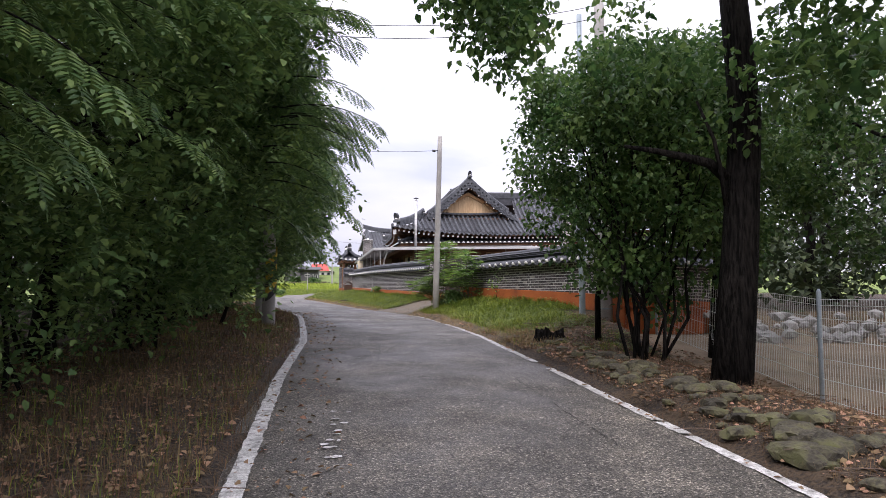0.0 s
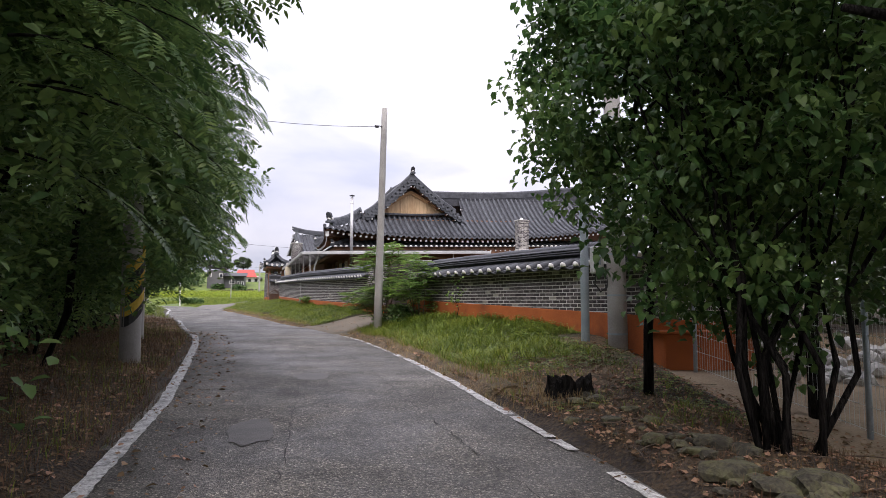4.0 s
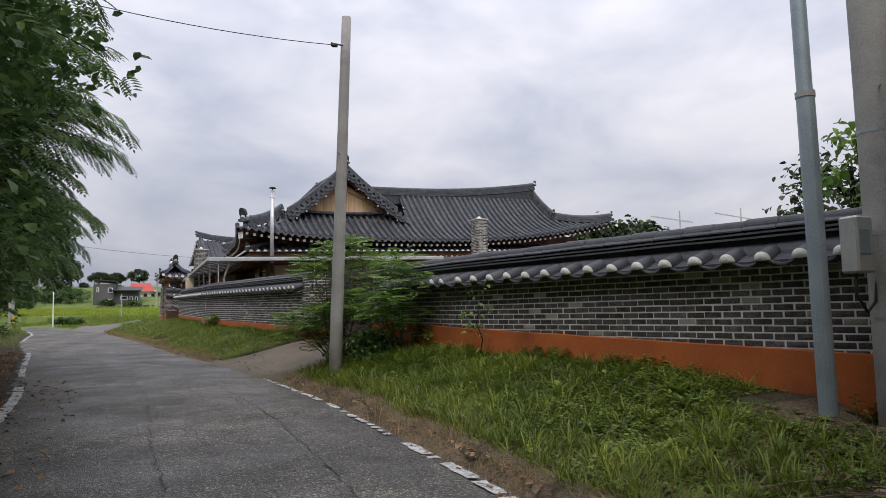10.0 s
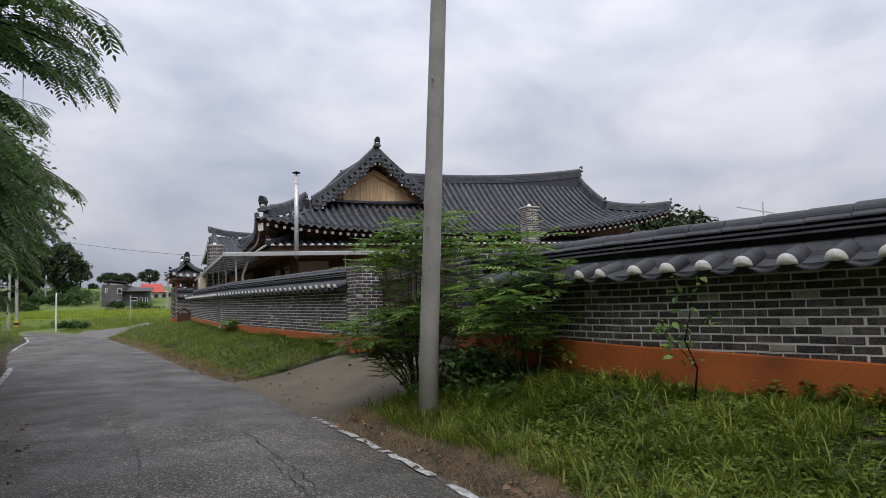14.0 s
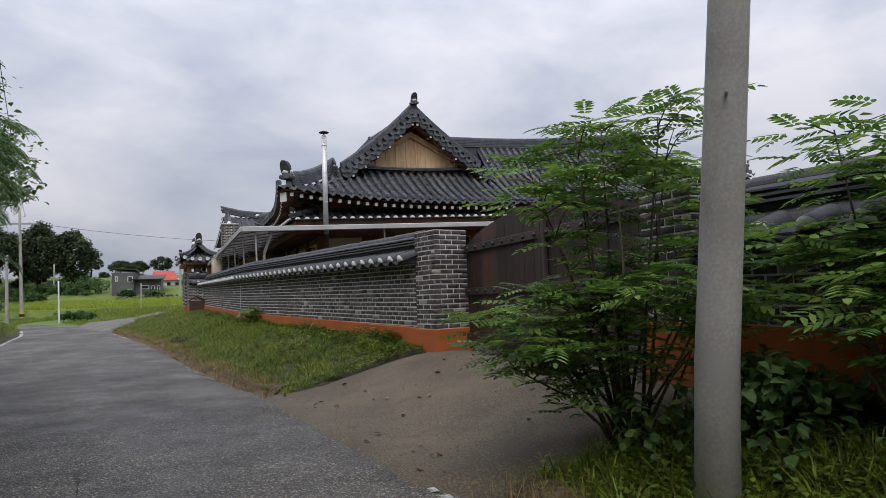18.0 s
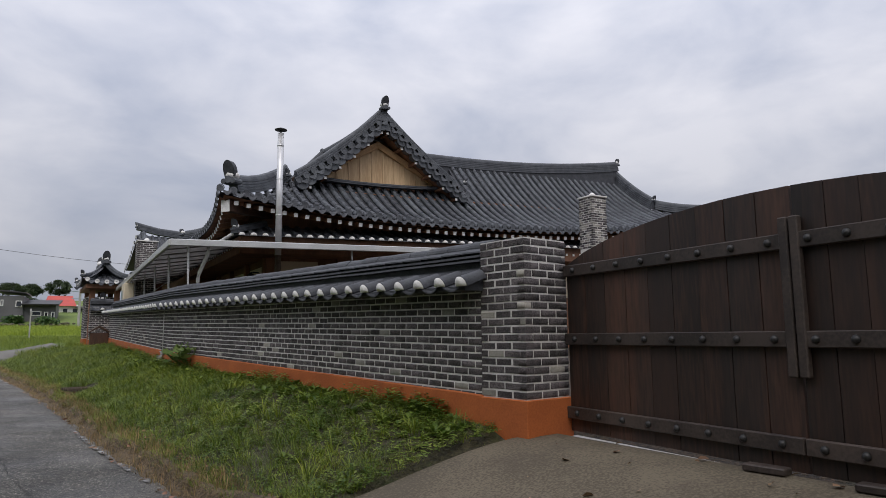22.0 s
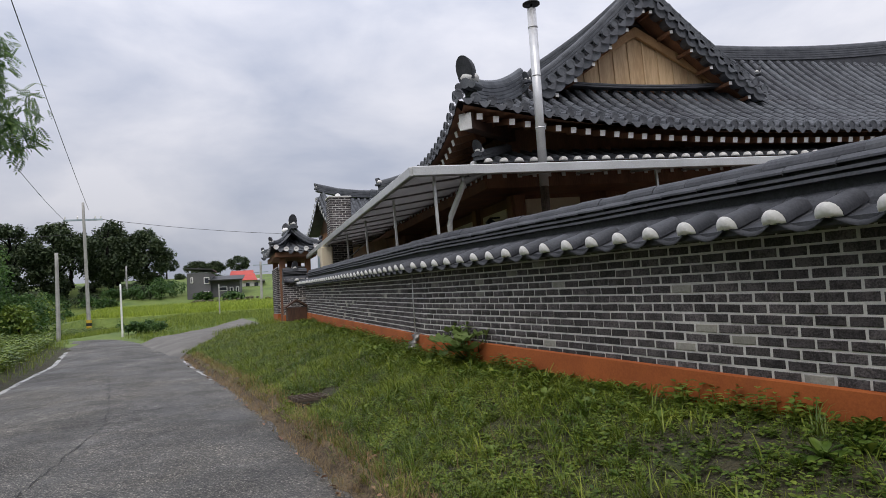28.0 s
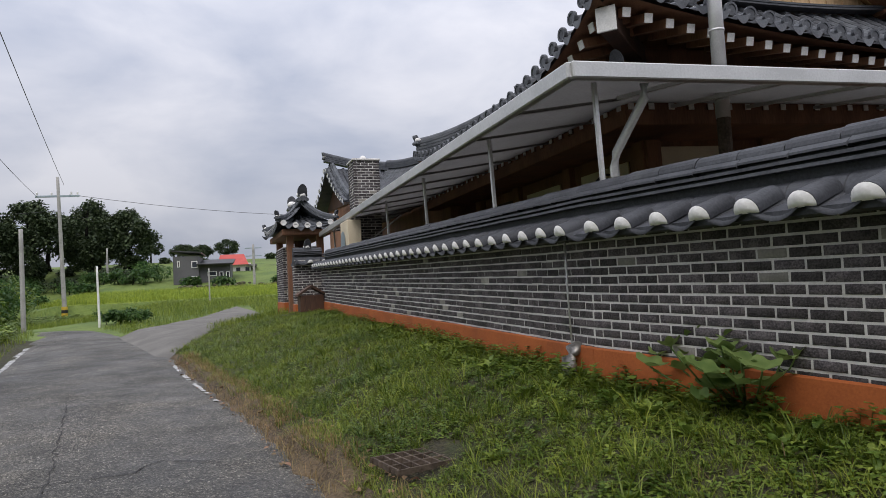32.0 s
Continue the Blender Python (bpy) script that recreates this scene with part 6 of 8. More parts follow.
# ---- small tiled gatehouse, stub wall, kennel ----
def small_roof(root, hx, hy, ze, zt, half=0.28):
    """A little hipped tile roof round a short ridge, with lime-ended eave tiles."""
    def side(k, a, s):
        x = (a - 0.5) * 2
        w, dd = (hx, hy) if k % 2 == 0 else (hy, hx)
        rid = half if k % 2 == 0 else 0.0
        lx = x * (w * (1 - s) + rid * s)
        ly = -dd * (1 - s)
        z = ze + (zt - ze) * (0.45 * s + 0.55 * s * s) + 0.16 * abs(x) ** 3 * (1 - s) ** 2
        return Matrix.Rotation(k * math.pi / 2, 3, "Z") @ Vector((lx, ly, z))
    for k in range(4):
        grid_sheet("pan_tiles", [[side(k, a, s) for s in np.linspace(0, 1, 6)] for a in np.linspace(0, 1, 10)], M["tile"], root)
        w = hx if k % 2 == 0 else hy
        n = max(3, int(2 * w / 0.30))
        for i in range(n):
            a = (i + 0.5) / n
            bm = bmesh.new()
            tile_row(bm, [side(k, a, s) for s in np.linspace(0, 0.92, 5)], Matrix.Rotation(k * math.pi / 2, 3, "Z") @ Vector((1, 0, 0)), 0.07)
            part("tile_rib", bm, M["tile"], root)
            put("eave_tile", ANTEFIX_W, root, Matrix.Translation(side(k, a, 0) + Vector((0, 0, 0.03))) @ Matrix.Rotation(k * math.pi / 2, 4, "Z"))
        ridge("hip_ridge", [side(k, 0, s) + Vector((0, 0, 0.03)) for s in np.linspace(1, 0.03, 6)], 0.09, 0.18, root, 2)
        ornament(root, side(k, 0, 0) + Vector((0, 0, 0.12)), radians(90 * k - 45), 0.42)
    ridge("ridge", [(x * half, 0, zt + 0.05 * x * x) for x in (-1.15, -0.5, 0, 0.5, 1.15)], 0.11, 0.24, root, 3)
    for e in (-1, 1):
        ornament(root, Vector((e * half * 1.15, 0, zt + 0.16)), radians(90) * e, 0.9)


def build_gatehouse():
    """Local x runs away from the lane's near end, y to the lane side."""
    root = thing("gatehouse", "small brick gatehouse with a hipped tile roof and lime-ended eaves", "gatehouse", pose(-2.52, 53.6, 0, 0, 0, 98))
    small_roof(root, 1.95, 0.86, 4.46, 5.22, 1.05)
    bm = bmesh.new()
    box(bm, (-1.78, -0.72, 4.24), (1.78, 0.72, 4.42), 0.02)
    part("eave_frame", bm, M["wood_brown"], root)
    for x, y in ((-1.35, -0.45), (-1.35, 0.45), (1.35, -0.45), (1.35, 0.45)):
        bm = bmesh.new()
        box(bm, (x - 0.10, y - 0.10, 1.5), (x + 0.10, y + 0.10, 4.26), 0.012)
        part("post", bm, M["wood_brown"], root)
    for y in (0.14, -0.62):
        bm = bmesh.new()
        box(bm, (-0.9, y, 1.4), (0.9, y + 0.48, 3.95), 0.01)
        pier = part("brick_pier", bm, M["mortar"], root)
        lay_bricks(pier, Matrix.Translation((-0.91, y + 0.48, 2.26)) @ Matrix.Rotation(-math.pi / 2, 4, "Z"), 0.48, 24, (-1, 9), 41)
        lay_bricks(pier, Matrix.Translation((0.9, y + 0.49, 2.26)) @ Matrix.Rotation(math.pi, 4, "Z"), 1.8, 24, (1, 0), 42)
        bm = bmesh.new()
        box(bm, (-0.92, y - 0.02, 1.3), (0.92, y + 0.50, 2.26), 0.01)
        part("plinth", bm, M["orange"], root)
    bm = bmesh.new()
    box(bm, (-0.2, -0.16, 1.6), (-0.12, 0.16, 4.2), 0.01)
    part("door_leaf", bm, M["wood_dark"], root)


build_gatehouse()
stub = brick_block("gate_wing_wall", pose(-2.66, 50.15, 2.22, 0, 0, 8), 0.78, 0.5, 17, "short brick wing wall with lime-set tile ornament", 0.7, "wall", (-1, 9), kind="")
build_cap(stub, 0.78, 17 * COURSE + 0.02, 0.5, 77)
ornament(stub, Vector((0.4, 0.2, 17 * COURSE + 0.30)), 0, 0.6)
root = thing("kennel", "small brown wooden hutch with a pitched roof against the wall", "hutch", pose(-2.28, 49.35, height(-2.28, 49.35), 0, 0, 8))
bm = bmesh.new()
box(bm, (-0.30, -0.25, 0), (0.30, 0.25, 0.42), 0.01)
part("body", bm, M["wood_dark"], root)
bm = bmesh.new()
f = [bm.verts.new(c) for c in ((-0.36, -0.30, 0.40), (0, -0.30, 0.62), (0.36, -0.30, 0.40), (-0.36, 0.30, 0.40), (0, 0.30, 0.62), (0.36, 0.30, 0.40), (-0.36, -0.30, 0.45), (0, -0.30, 0.68), (0.36, -0.30, 0.45), (-0.36, 0.30, 0.45), (0, 0.30, 0.68), (0.36, 0.30, 0.45))]
for q in ((0, 1, 4, 3), (1, 2, 5, 4), (6, 9, 10, 7), (7, 10, 11, 8), (0, 6, 7, 1), (1, 7, 8, 2), (3, 4, 10, 9), (4, 5, 11, 10), (0, 3, 9, 6), (2, 8, 11, 5)):
    bm.faces.new([f[i] for i in q])
part("roof", bm, M["wood_dark"], root)


def build_back_wing():
    """The further gabled wing behind the canopy."""
    root = thing("back_wing", "further tiled wing with lime-ended verge tiles behind the canopy", "house", pose(-1.35, 58.0, 0, 0, 0, 14))
    zr, ze, hw, L = 7.35, 5.75, 2.1, 9.0
    for sgn in (-1, 1):
        f = lambda x, s: Vector((x, sgn * hw * (1 - s), ze + (zr - ze) * (0.6 * s + 0.4 * s * s)))
        grid_sheet("pan_tiles", [[f(x, s) for s in np.linspace(0, 1, 5)] for x in np.linspace(0, L, 4)], M["tile"], root)
        for k in range(30):
            bm = bmesh.new()
            tile_row(bm, [f(0.1 + k * 0.3, s) for s in np.linspace(0, 1, 5)], Vector((1, 0, 0)))
            part("tile_rib", bm, M["tile"], root)
        for k in range(9):
            p = f(0, k / 8.5)
            put("verge_tile", ANTEFIX_W, root, Matrix.Translation(p + Vector((-0.05, 0, 0.02))) @ Matrix.Rotation(radians(-90), 4, "Z"))
        ridge("verge_ridge", [f(0.25, s) + Vector((0, 0, 0.04)) for s in np.linspace(1, 0.05, 6)], 0.12, 0.24, root, 3)
    ridge("ridge", [(x, 0, zr + 0.25 * max(0, 1 - x / 2) ** 2) for x in np.linspace(-0.05, L, 10)], 0.15, 0.36, root, 4)
    ornament(root, Vector((-0.05, 0, zr + 0.4)), radians(-90), 0.5)
    bm = bmesh.new()
    box(bm, (0.5, -1.5, 1.4), (L, 1.5, 5.9))
    part("wall_body", bm, M["wood_brown"], root)
    bm = bmesh.new()
    bm.faces.new([bm.verts.new(c) for c in ((0.45, -1.6, 5.8), (0.45, 1.6, 5.8), (0.45, 0, 7.1))])
    part("gable_board", bm, M["wood_dark"], root)


build_back_wing()
# air-conditioner cabinets by the far chimney
for k, (x, y, z, h) in enumerate(((-1.35, 47.1, 3.15, 0.95), (-1.25, 46.2, 2.55, 0.7))):
    root = thing("outdoor_unit", "cream outdoor air-conditioner unit under the canopy", "air conditioner", pose(x, y, z, 0, 0, 97))
    bm = bmesh.new()
    box(bm, (-0.42, -0.16, 0), (0.42, 0.16, h), 0.02)
    part("casing", bm, M["cream"], root)
    bm = bmesh.new()
    tube(bm, [(0.1, 0.17, h * 0.5), (0.1, 0.175, h * 0.5)], 0.26, 18)
    part("fan_grille", bm, M["galv"], root)
    bm = bmesh.new()
    box(bm, (-0.4, -0.12, -1.9 if k == 0 else -1.2), (0.4, 0.12, 0.0), 0.01)
    part("stand", bm, M["mortar"], root)

# steel vent elbow at the foot of the wall
M["vent"] = material("weathered vent steel", (0.26, 0.25, 0.23), (0.40, 0.39, 0.37), 7.0, 0.4, 0.15, 50.0, metal=0.7, stain=(0.12, 0.10, 0.08), stain_scale=5.0, stain_lo=0.52)
root = thing("wall_vent", "short stainless steel vent pipe bent down at the wall's foot", "vent pipe")
bm = bmesh.new()
tube(bm, [(-0.10, 37.18, 1.96), (-0.33, 37.14, 1.96), (-0.39, 37.13, 1.94), (-0.42, 37.12, 1.89), (-0.42, 37.12, 1.46)], 0.058, 12)
part("elbow", bm, M["vent"], root, smooth=True)
bm = bmesh.new()
tube(bm, [(-0.42, 37.12, 1.80), (-0.42, 37.12, 1.83)], 0.064, 12)
part("joint", bm, M["vent"], root, smooth=True)

bm = bmesh.new()
tube(bm, [(-0.365, 37.16, 1.97), (-0.372, 37.17, 2.4), (-0.368, 37.165, 2.90)], 0.008, 6)
part("cable", bm, M["gutter"], root, "thin pale cable running up the wall", True)

# drain grating in the verge
root = thing("drain_grate", "rusty steel drain grating sunk in the verge", "drain", pose(-1.72, 36.7, height(-1.72, 36.7) + 0.03, 0, 0, 18))
for k in range(9):
    bm = bmesh.new()
    box(bm, (-0.32 + k * 0.08, -0.22, -0.04), (-0.32 + k * 0.08 + 0.012, 0.22, 0.006), 0.002)
    part("bar", bm, M["rust"], root)
for y in (-0.22, -0.08, 0.06, 0.20):
    bm = bmesh.new()
    box(bm, (-0.34, y, -0.03), (0.36, y + 0.012, 0.009), 0.002)
    part("cross_bar", bm, M["rust"], root)


# ---- distance: houses beyond the fields ----
def far_house():
    root = thing("grey_house", "dark grey two-storey house with white-framed windows beyond the fields", "house", pose(-9.7, 88.0, 3.5, 0, 0, 3))
    bm = bmesh.new()
    f = [(-2.5, -1.5, 0), (-0.7, -1.5, 0), (-0.7, -1.5, 2.35), (-2.5, -1.5, 2.6)]
    box(bm, (-2.5, -1.5, -1), (-0.6, 2.5, 2.35), 0.02)
    box(bm, (-0.62, -1.2, -1), (1.75, 2.5, 1.75), 0.02)
    part("wall", bm, M["panel"], root)
    bm = bmesh.new()
    box(bm, (-2.6, -1.7, 0), (-0.4, 2.6, 0.12), 0.02, Matrix.Translation((0, 0, 2.48)) @ Matrix.Rotation(radians(5), 4, "Y"))
    part("roof", bm, M["black"], root)
    bm = bmesh.new()
    box(bm, (-0.75, -1.9, 0), (2.0, 2.6, 0.12), 0.02, Matrix.Translation((0, 0, 1.80)) @ Matrix.Rotation(radians(7), 4, "X"))
    part("lower_roof", bm, M["black"], root)
    for x, z, w, h, y in ((-1.15, 1.40, 0.45, 0.55, -1.5), (-1.2, 0.25, 0.45, 0.5, -1.5), (0.0, 0.72, 0.7, 0.38, -1.2), (0.9, 0.45, 0.3, 0.6, -1.2), (1.4, 0.15, 0.27, 0.9, -1.2), (-2.2, 1.5, 0.2, 0.5, -1.5)):
        bm = bmesh.new()
        box(bm, (x, y - 0.06, z), (x + w, y - 0.01, z + h), 0.01)
        win = part("window", bm, M["white"], root)
        bm = bmesh.new()
        box(bm, (x + 0.06, y - 0.075, z + 0.06), (x + w - 0.06, y - 0.062, z + h - 0.06))
        part("pane", bm, M["glass"], win)
    root = thing("red_roofed_house", "white house with a red metal roof beyond the fields", "house", pose(-8.1, 95.5, 4.4, 0, 0, 4))
    bm = bmesh.new()
    box(bm, (-1.4, -1.5, -1), (1.2, 1.5, 1.1), 0.02)
    part("wall", bm, M["white"], root)
    bm = bmesh.new()
    a = [(-1.7, -1.9, 0.95), (1.0, -1.9, 0.95), (0.6, 0, 2.0), (-1.5, 0, 2.0), (-1.7, 1.9, 0.95), (1.0, 1.9, 0.95)]
    vs = [bm.verts.new(c) for c in a]
    for q in ((0, 1, 2, 3), (3, 2, 5, 4), (1, 5, 2), (0, 3, 4)):
        bm.faces.new([vs[i] for i in q])
    part("roof", bm, M["red"], root)
    bm = bmesh.new()
    box(bm, (0.9, -1.9, 0.8), (1.7, 1.8, 0.95), 0.02)
    part("porch_roof", bm, M["poly"], root)
    for x in (-0.9, -0.1, 0.7):
        bm = bmesh.new()
        box(bm, (x, -1.56, 0.1), (x + 0.35, -1.5, 0.7), 0.01)
        part("window", bm, M["glass"], root)


far_house()
root = thing("stone_bank", "low grey dry-stone bank below the far houses", "bank", kind="stuff")
rng = random.Random(9)
bm = bmesh.new()
for k in range(110):
    x, y = rng.uniform(-11.5, 4), rng.uniform(84.3, 85.2)
    s = rng.uniform(0.12, 0.26)
    bmesh.ops.create_icosphere(bm, subdivisions=1, radius=s, matrix=Matrix.Translation((x, y, height(x, y) + rng.uniform(0, 0.2))) @ Matrix.Diagonal((1.2, 0.8, 0.7, 1)))
part("stones", bm, M["rock"], root)
# tower cranes on the skyline
for x, y, h in ((147.7, 165, 29.9), (129.6, 170, 29.1)):
    root = thing("tower_crane", "pale distant tower crane on the skyline", "crane", pose(x, y, 0, 0, 0, 20))
    bm = bmesh.new()
    box(bm, (-0.16, -0.16, 0), (0.16, 0.16, h + 3.0))
    part("mast", bm, M["gutter"], root)
    bm = bmesh.new()
    box(bm, (-15, -0.12, h), (7, 0.12, h + 0.28))
    part("jib", bm, M["gutter"], root)


# ---- plants ----
NP = np.random.RandomState(7)


def turns(n, rng, tilt=0.9, droop=0.0):
    """n random frames: x along the leaf, z its upper side, tilted from level by up to tilt."""
    yaw = rng.uniform(0, 2 * np.pi, n)
    pit = rng.uniform(-tilt, tilt * 0.5, n) - droop
    rol = rng.uniform(-0.7, 0.7, n)
    cy, sy, cp, sp, cr, sr = np.cos(yaw), np.sin(yaw), np.cos(pit), np.sin(pit), np.cos(rol), np.sin(rol)
    x = np.stack([cy * cp, sy * cp, sp], 1)
    y0 = np.stack([-sy, cy, np.zeros(n)], 1)
    z0 = np.cross(x, y0)
    y = y0 * cr[:, None] + z0 * sr[:, None]
    return np.stack([x, y, np.cross(x, y)], 2)


def scatter(name, tv, tf, places, frames, sizes, mat, parent=None, label="", kind="", category="", smooth=False):
    """One mesh of many copies of a small template, turned and sized each for itself."""
    n, k = len(places), len(tv)
    v = np.einsum("nij,kj->nki", frames, tv) * sizes[:, None, None] + places[:, None, :]
    f = tf[None] + (np.arange(n) * k)[:, None, None]
    return raw(name, v.reshape(-1, 3), f.reshape(-1, tf.shape[1]), M[mat], parent, label, smooth, kind, category)


def leaf_template(w=0.34, fold=0.10, curl=0.06):
    """A pointed leaf of length 1, folded along its midrib."""
    v = np.array([(0, 0, 0), (0.35, w, fold), (0.75, w * 0.7, fold - curl), (1, 0, -curl * 2), (0.75, -w * 0.7, fold - curl), (0.35, -w, fold), (0.5, 0, 0)])
    f = np.array([(0, 6, 1), (1, 6, 2), (6, 3, 2), (0, 5, 6), (5, 4, 6), (6, 4, 3)])
    return v, f


def sprig_template(pairs=6, leaf=0.30, w=0.10, droop=0.25):
    """A feathered leaf: leaflets in pairs along a drooping stalk of length 1, and one at its tip."""
    v, f = [], []
    for i in range(pairs + 1):
        t = 0.22 + 0.72 * i / pairs
        base = np.array((t, 0, -droop * t * t))
        for sgn in ((1, -1) if i < pairs else (0,)):
            d = np.array((0.55, 0.83 * sgn, -0.22)) if sgn else np.array((1, 0, -0.4))
            d = d / np.linalg.norm(d)
            s = np.cross((0, 0, 1), d)
            s = s / np.linalg.norm(s)
            L = leaf * (0.75 + 0.5 * math.sin(math.pi * (i + 0.6) / (pairs + 1)))
            k = len(v)
            up = np.array((0, 0, 0.02))
            v += [base, base + d * L * 0.30 + s * w + up, base + d * L * 0.68 + s * w * 0.75 + up * 0.6, base + d * L, base + d * L * 0.68 - s * w * 0.75 + up * 0.6, base + d * L * 0.30 - s * w + up]
            f += [(k, k + 5, k + 4, k + 3), (k, k + 3, k + 2, k + 1)]
    return np.array(v), np.array(f)


LEAF, ROUND_LEAF, SPRIG, FINE = leaf_template(), leaf_template(0.35, 0.14, 0.10), sprig_template(5, 0.27, 0.056, 0.22), sprig_template(6, 0.25, 0.050, 0.30)
BLADE = (np.array([(-0.020, 0, 0), (0.020, 0, 0), (0.017, 0.10, 0.45), (-0.017, 0.10, 0.45), (0.011, 0.30, 0.78), (-0.011, 0.30, 0.78), (0.0, 0.58, 0.92)]), np.array([(0, 1, 2), (0, 2, 3), (3, 2, 4), (3, 4, 5), (5, 4, 6)]))


def limbs(bm, base, tip, r, rng, depth, ends, wig=0.18, crown=None):
    """A limb that tapers and wanders, and splits."""
    base, tip = Vector(base), Vector(tip)
    if crown:
        c, q = crown
        d = Vector([(tip[i] - c[i]) / q[i] for i in range(3)])
        if d.length > 0.92:
            tip = Vector([c[i] + q[i] * d[i] * 0.92 / d.length for i in range(3)])
    n = 5
    L = (tip - base).length
    pts = [base.lerp(tip, k / n) + Vector((rng.uniform(-1, 1), rng.uniform(-1, 1), rng.uniform(-0.5, 0.5))) * L * wig * 0.25 * (0 < k < n) for k in range(n + 1)]
    tube(bm, pts, [r * (1 - 0.6 * k / n) for k in range(n + 1)], 7 if r > 0.03 else 5)
    ends.append(pts[-1])
    if depth > 0:
        for k in range(rng.randint(2, 4)):
            t = rng.randint(2, n)
            d = (tip - base).normalized()
            out = Vector((rng.uniform(-1, 1), rng.uniform(-1, 1), rng.uniform(-0.1, 0.7))).normalized()
            limbs(bm, pts[t], pts[t] + (d * 0.5 + out).normalized() * L * rng.uniform(0.35, 0.6), r * (1 - 0.6 * t / n) * 0.7, rng, depth - 1, ends, wig, crown)


def clump_points(rng, centers, n, spread):
    c = np.asarray(centers)
    pick = rng.randint(0, len(c), n)
    g = rng.normal(0, 1, (n, 3))
    g /= np.linalg.norm(g, axis=1)[:, None]
    return c[pick] + g * spread * rng.uniform(0.15, 1.0, n)[:, None] ** 0.6 * rng.uniform(0.7, 1.05, (n, 1))


def tree(name, label, base, hgt, crown, n_clump, n_leaf, spread, template, size, mat, seed, trunk_r=0.12, stems=1, lean=(0, 0), low=0.25, droop=0.2, category="tree", small=0):
    """crown: centre offset (x, y, z) from the base and radii; leaves gather round clump centres on and in it."""
    rng, pr = np.random.RandomState(seed), random.Random(seed)
    root = thing(name, label, category, Matrix.Translation(base))
    (cx, cy, cz), (rx, ry, rz) = crown
    bm = bmesh.new()
    ends = []
    for s in range(stems):
        off = Vector((pr.uniform(-0.25, 0.25), pr.uniform(-0.25, 0.25), 0)) * (stems > 1)
        tip = Vector((cx * (0.35 if stems == 1 else 1) + pr.uniform(-0.6, 0.6) * rx * (stems > 1), cy + pr.uniform(-0.6, 0.6) * ry * (stems > 1), hgt * pr.uniform(0.75, 0.95)))
        limbs(bm, off - Vector((0, 0, 0.2)), tip, trunk_r, pr, 2 if stems < 3 else 1, ends, 0.18, crown)
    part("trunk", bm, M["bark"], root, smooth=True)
    g = rng.normal(0, 1, (n_clump, 3))
    g /= np.linalg.norm(g, axis=1)[:, None]
    rad = rng.uniform(0.45, 1.0, n_clump) ** 0.5
    lump = 1 + 0.28 * np.sin(3 * np.arctan2(g[:, 1], g[:, 0]) + seed) * np.cos(2.3 * g[:, 2] + seed)
    centers = np.stack([cx + g[:, 0] * rx * rad * lump, cy + g[:, 1] * ry * rad * lump, cz + g[:, 2] * rz * rad], 1)
    centers = centers[centers[:, 2] > low]
    if len(ends):
        e = np.array([tuple(p) for p in ends])
        e = e[e[:, 2] > low + 0.3]
        centers = np.concatenate([centers, e]) if len(e) else centers
    if rx > 2.1:
        gap = np.linalg.norm(centers[:, None] - centers[None], axis=2)
        held = (gap < 0.95).sum(1) > 3
        centers = centers[held] if held.sum() > 30 else centers
    p = clump_points(rng, centers, n_leaf, spread)
    scatter("crown", *template, p, turns(n_leaf, rng, 0.9, droop), size * rng.uniform(0.6, 1.25, n_leaf), mat, root)
    if small:
        p = clump_points(rng, centers, small, spread * 1.05)
        scatter("crown", *LEAF, p, turns(small, rng, 0.9, droop), 0.10 * rng.uniform(0.6, 1.3, small), mat, root)
    return root


def boughs(root, crown, n, seed, mat, size=0.24):
    """Thin drooping boughs that reach out of a crown on its lane side, feathered leaves set along each in two ranks."""
    (cx, cy, cz), (rx, ry, rz) = crown
    pr = random.Random(seed)
    bm = bmesh.new()
    places, frames, sizes = [], [], []
    for k in range(n):
        a, e = pr.uniform(-1.15, 1.15), pr.uniform(-0.75, 0.9)
        out = Vector((math.cos(a) * math.cos(e), math.sin(a) * math.cos(e), math.sin(e)))
        p = Vector((cx + out.x * rx * 0.72, cy + out.y * ry * 0.72, cz + out.z * rz * 0.72))
        if p.z < 0.5:
            continue
        d = Vector((out.x, out.y, out.z * 0.5 + 0.25)).normalized()
        L, m = pr.uniform(0.8, 1.45), 11
        pts = []
        for i in range(m):
            pts.append(p.copy())
            p = p + d * (L / m)
            d = (d + Vector((0, 0, -0.085))).normalized()
        tube(bm, pts, [0.010 - 0.0007 * i for i in range(m)], 4)
        for i in range(2, m):
            t = (pts[i] - pts[i - 1]).normalized()
            side = t.cross(Vector((0, 0, 1))).normalized()
            for sg in ((1, -1) if i < m - 1 else (1, -1, 0)):
                x = (t * 0.75 + side * sg * 0.8 + Vector((0, 0, pr.uniform(-0.35, 0.05)))).normalized()
                y = Vector((0, 0, 1)).cross(x).normalized()
                z = x.cross(y)
                frames.append(np.array(((x.x, y.x, z.x), (x.y, y.y, z.y), (x.z, y.z, z.z))))
                places.append(tuple(pts[i]))
                sizes.append(size * pr.uniform(0.75, 1.15))
    tagged(part("bough", bm, M["bark"], root, smooth=True), kind="stuff")
    scatter("spray", *FINE, np.array(places), np.array(frames), np.array(sizes), mat, root)


def g_at(x, y):
    return (x, y, height(x, y))


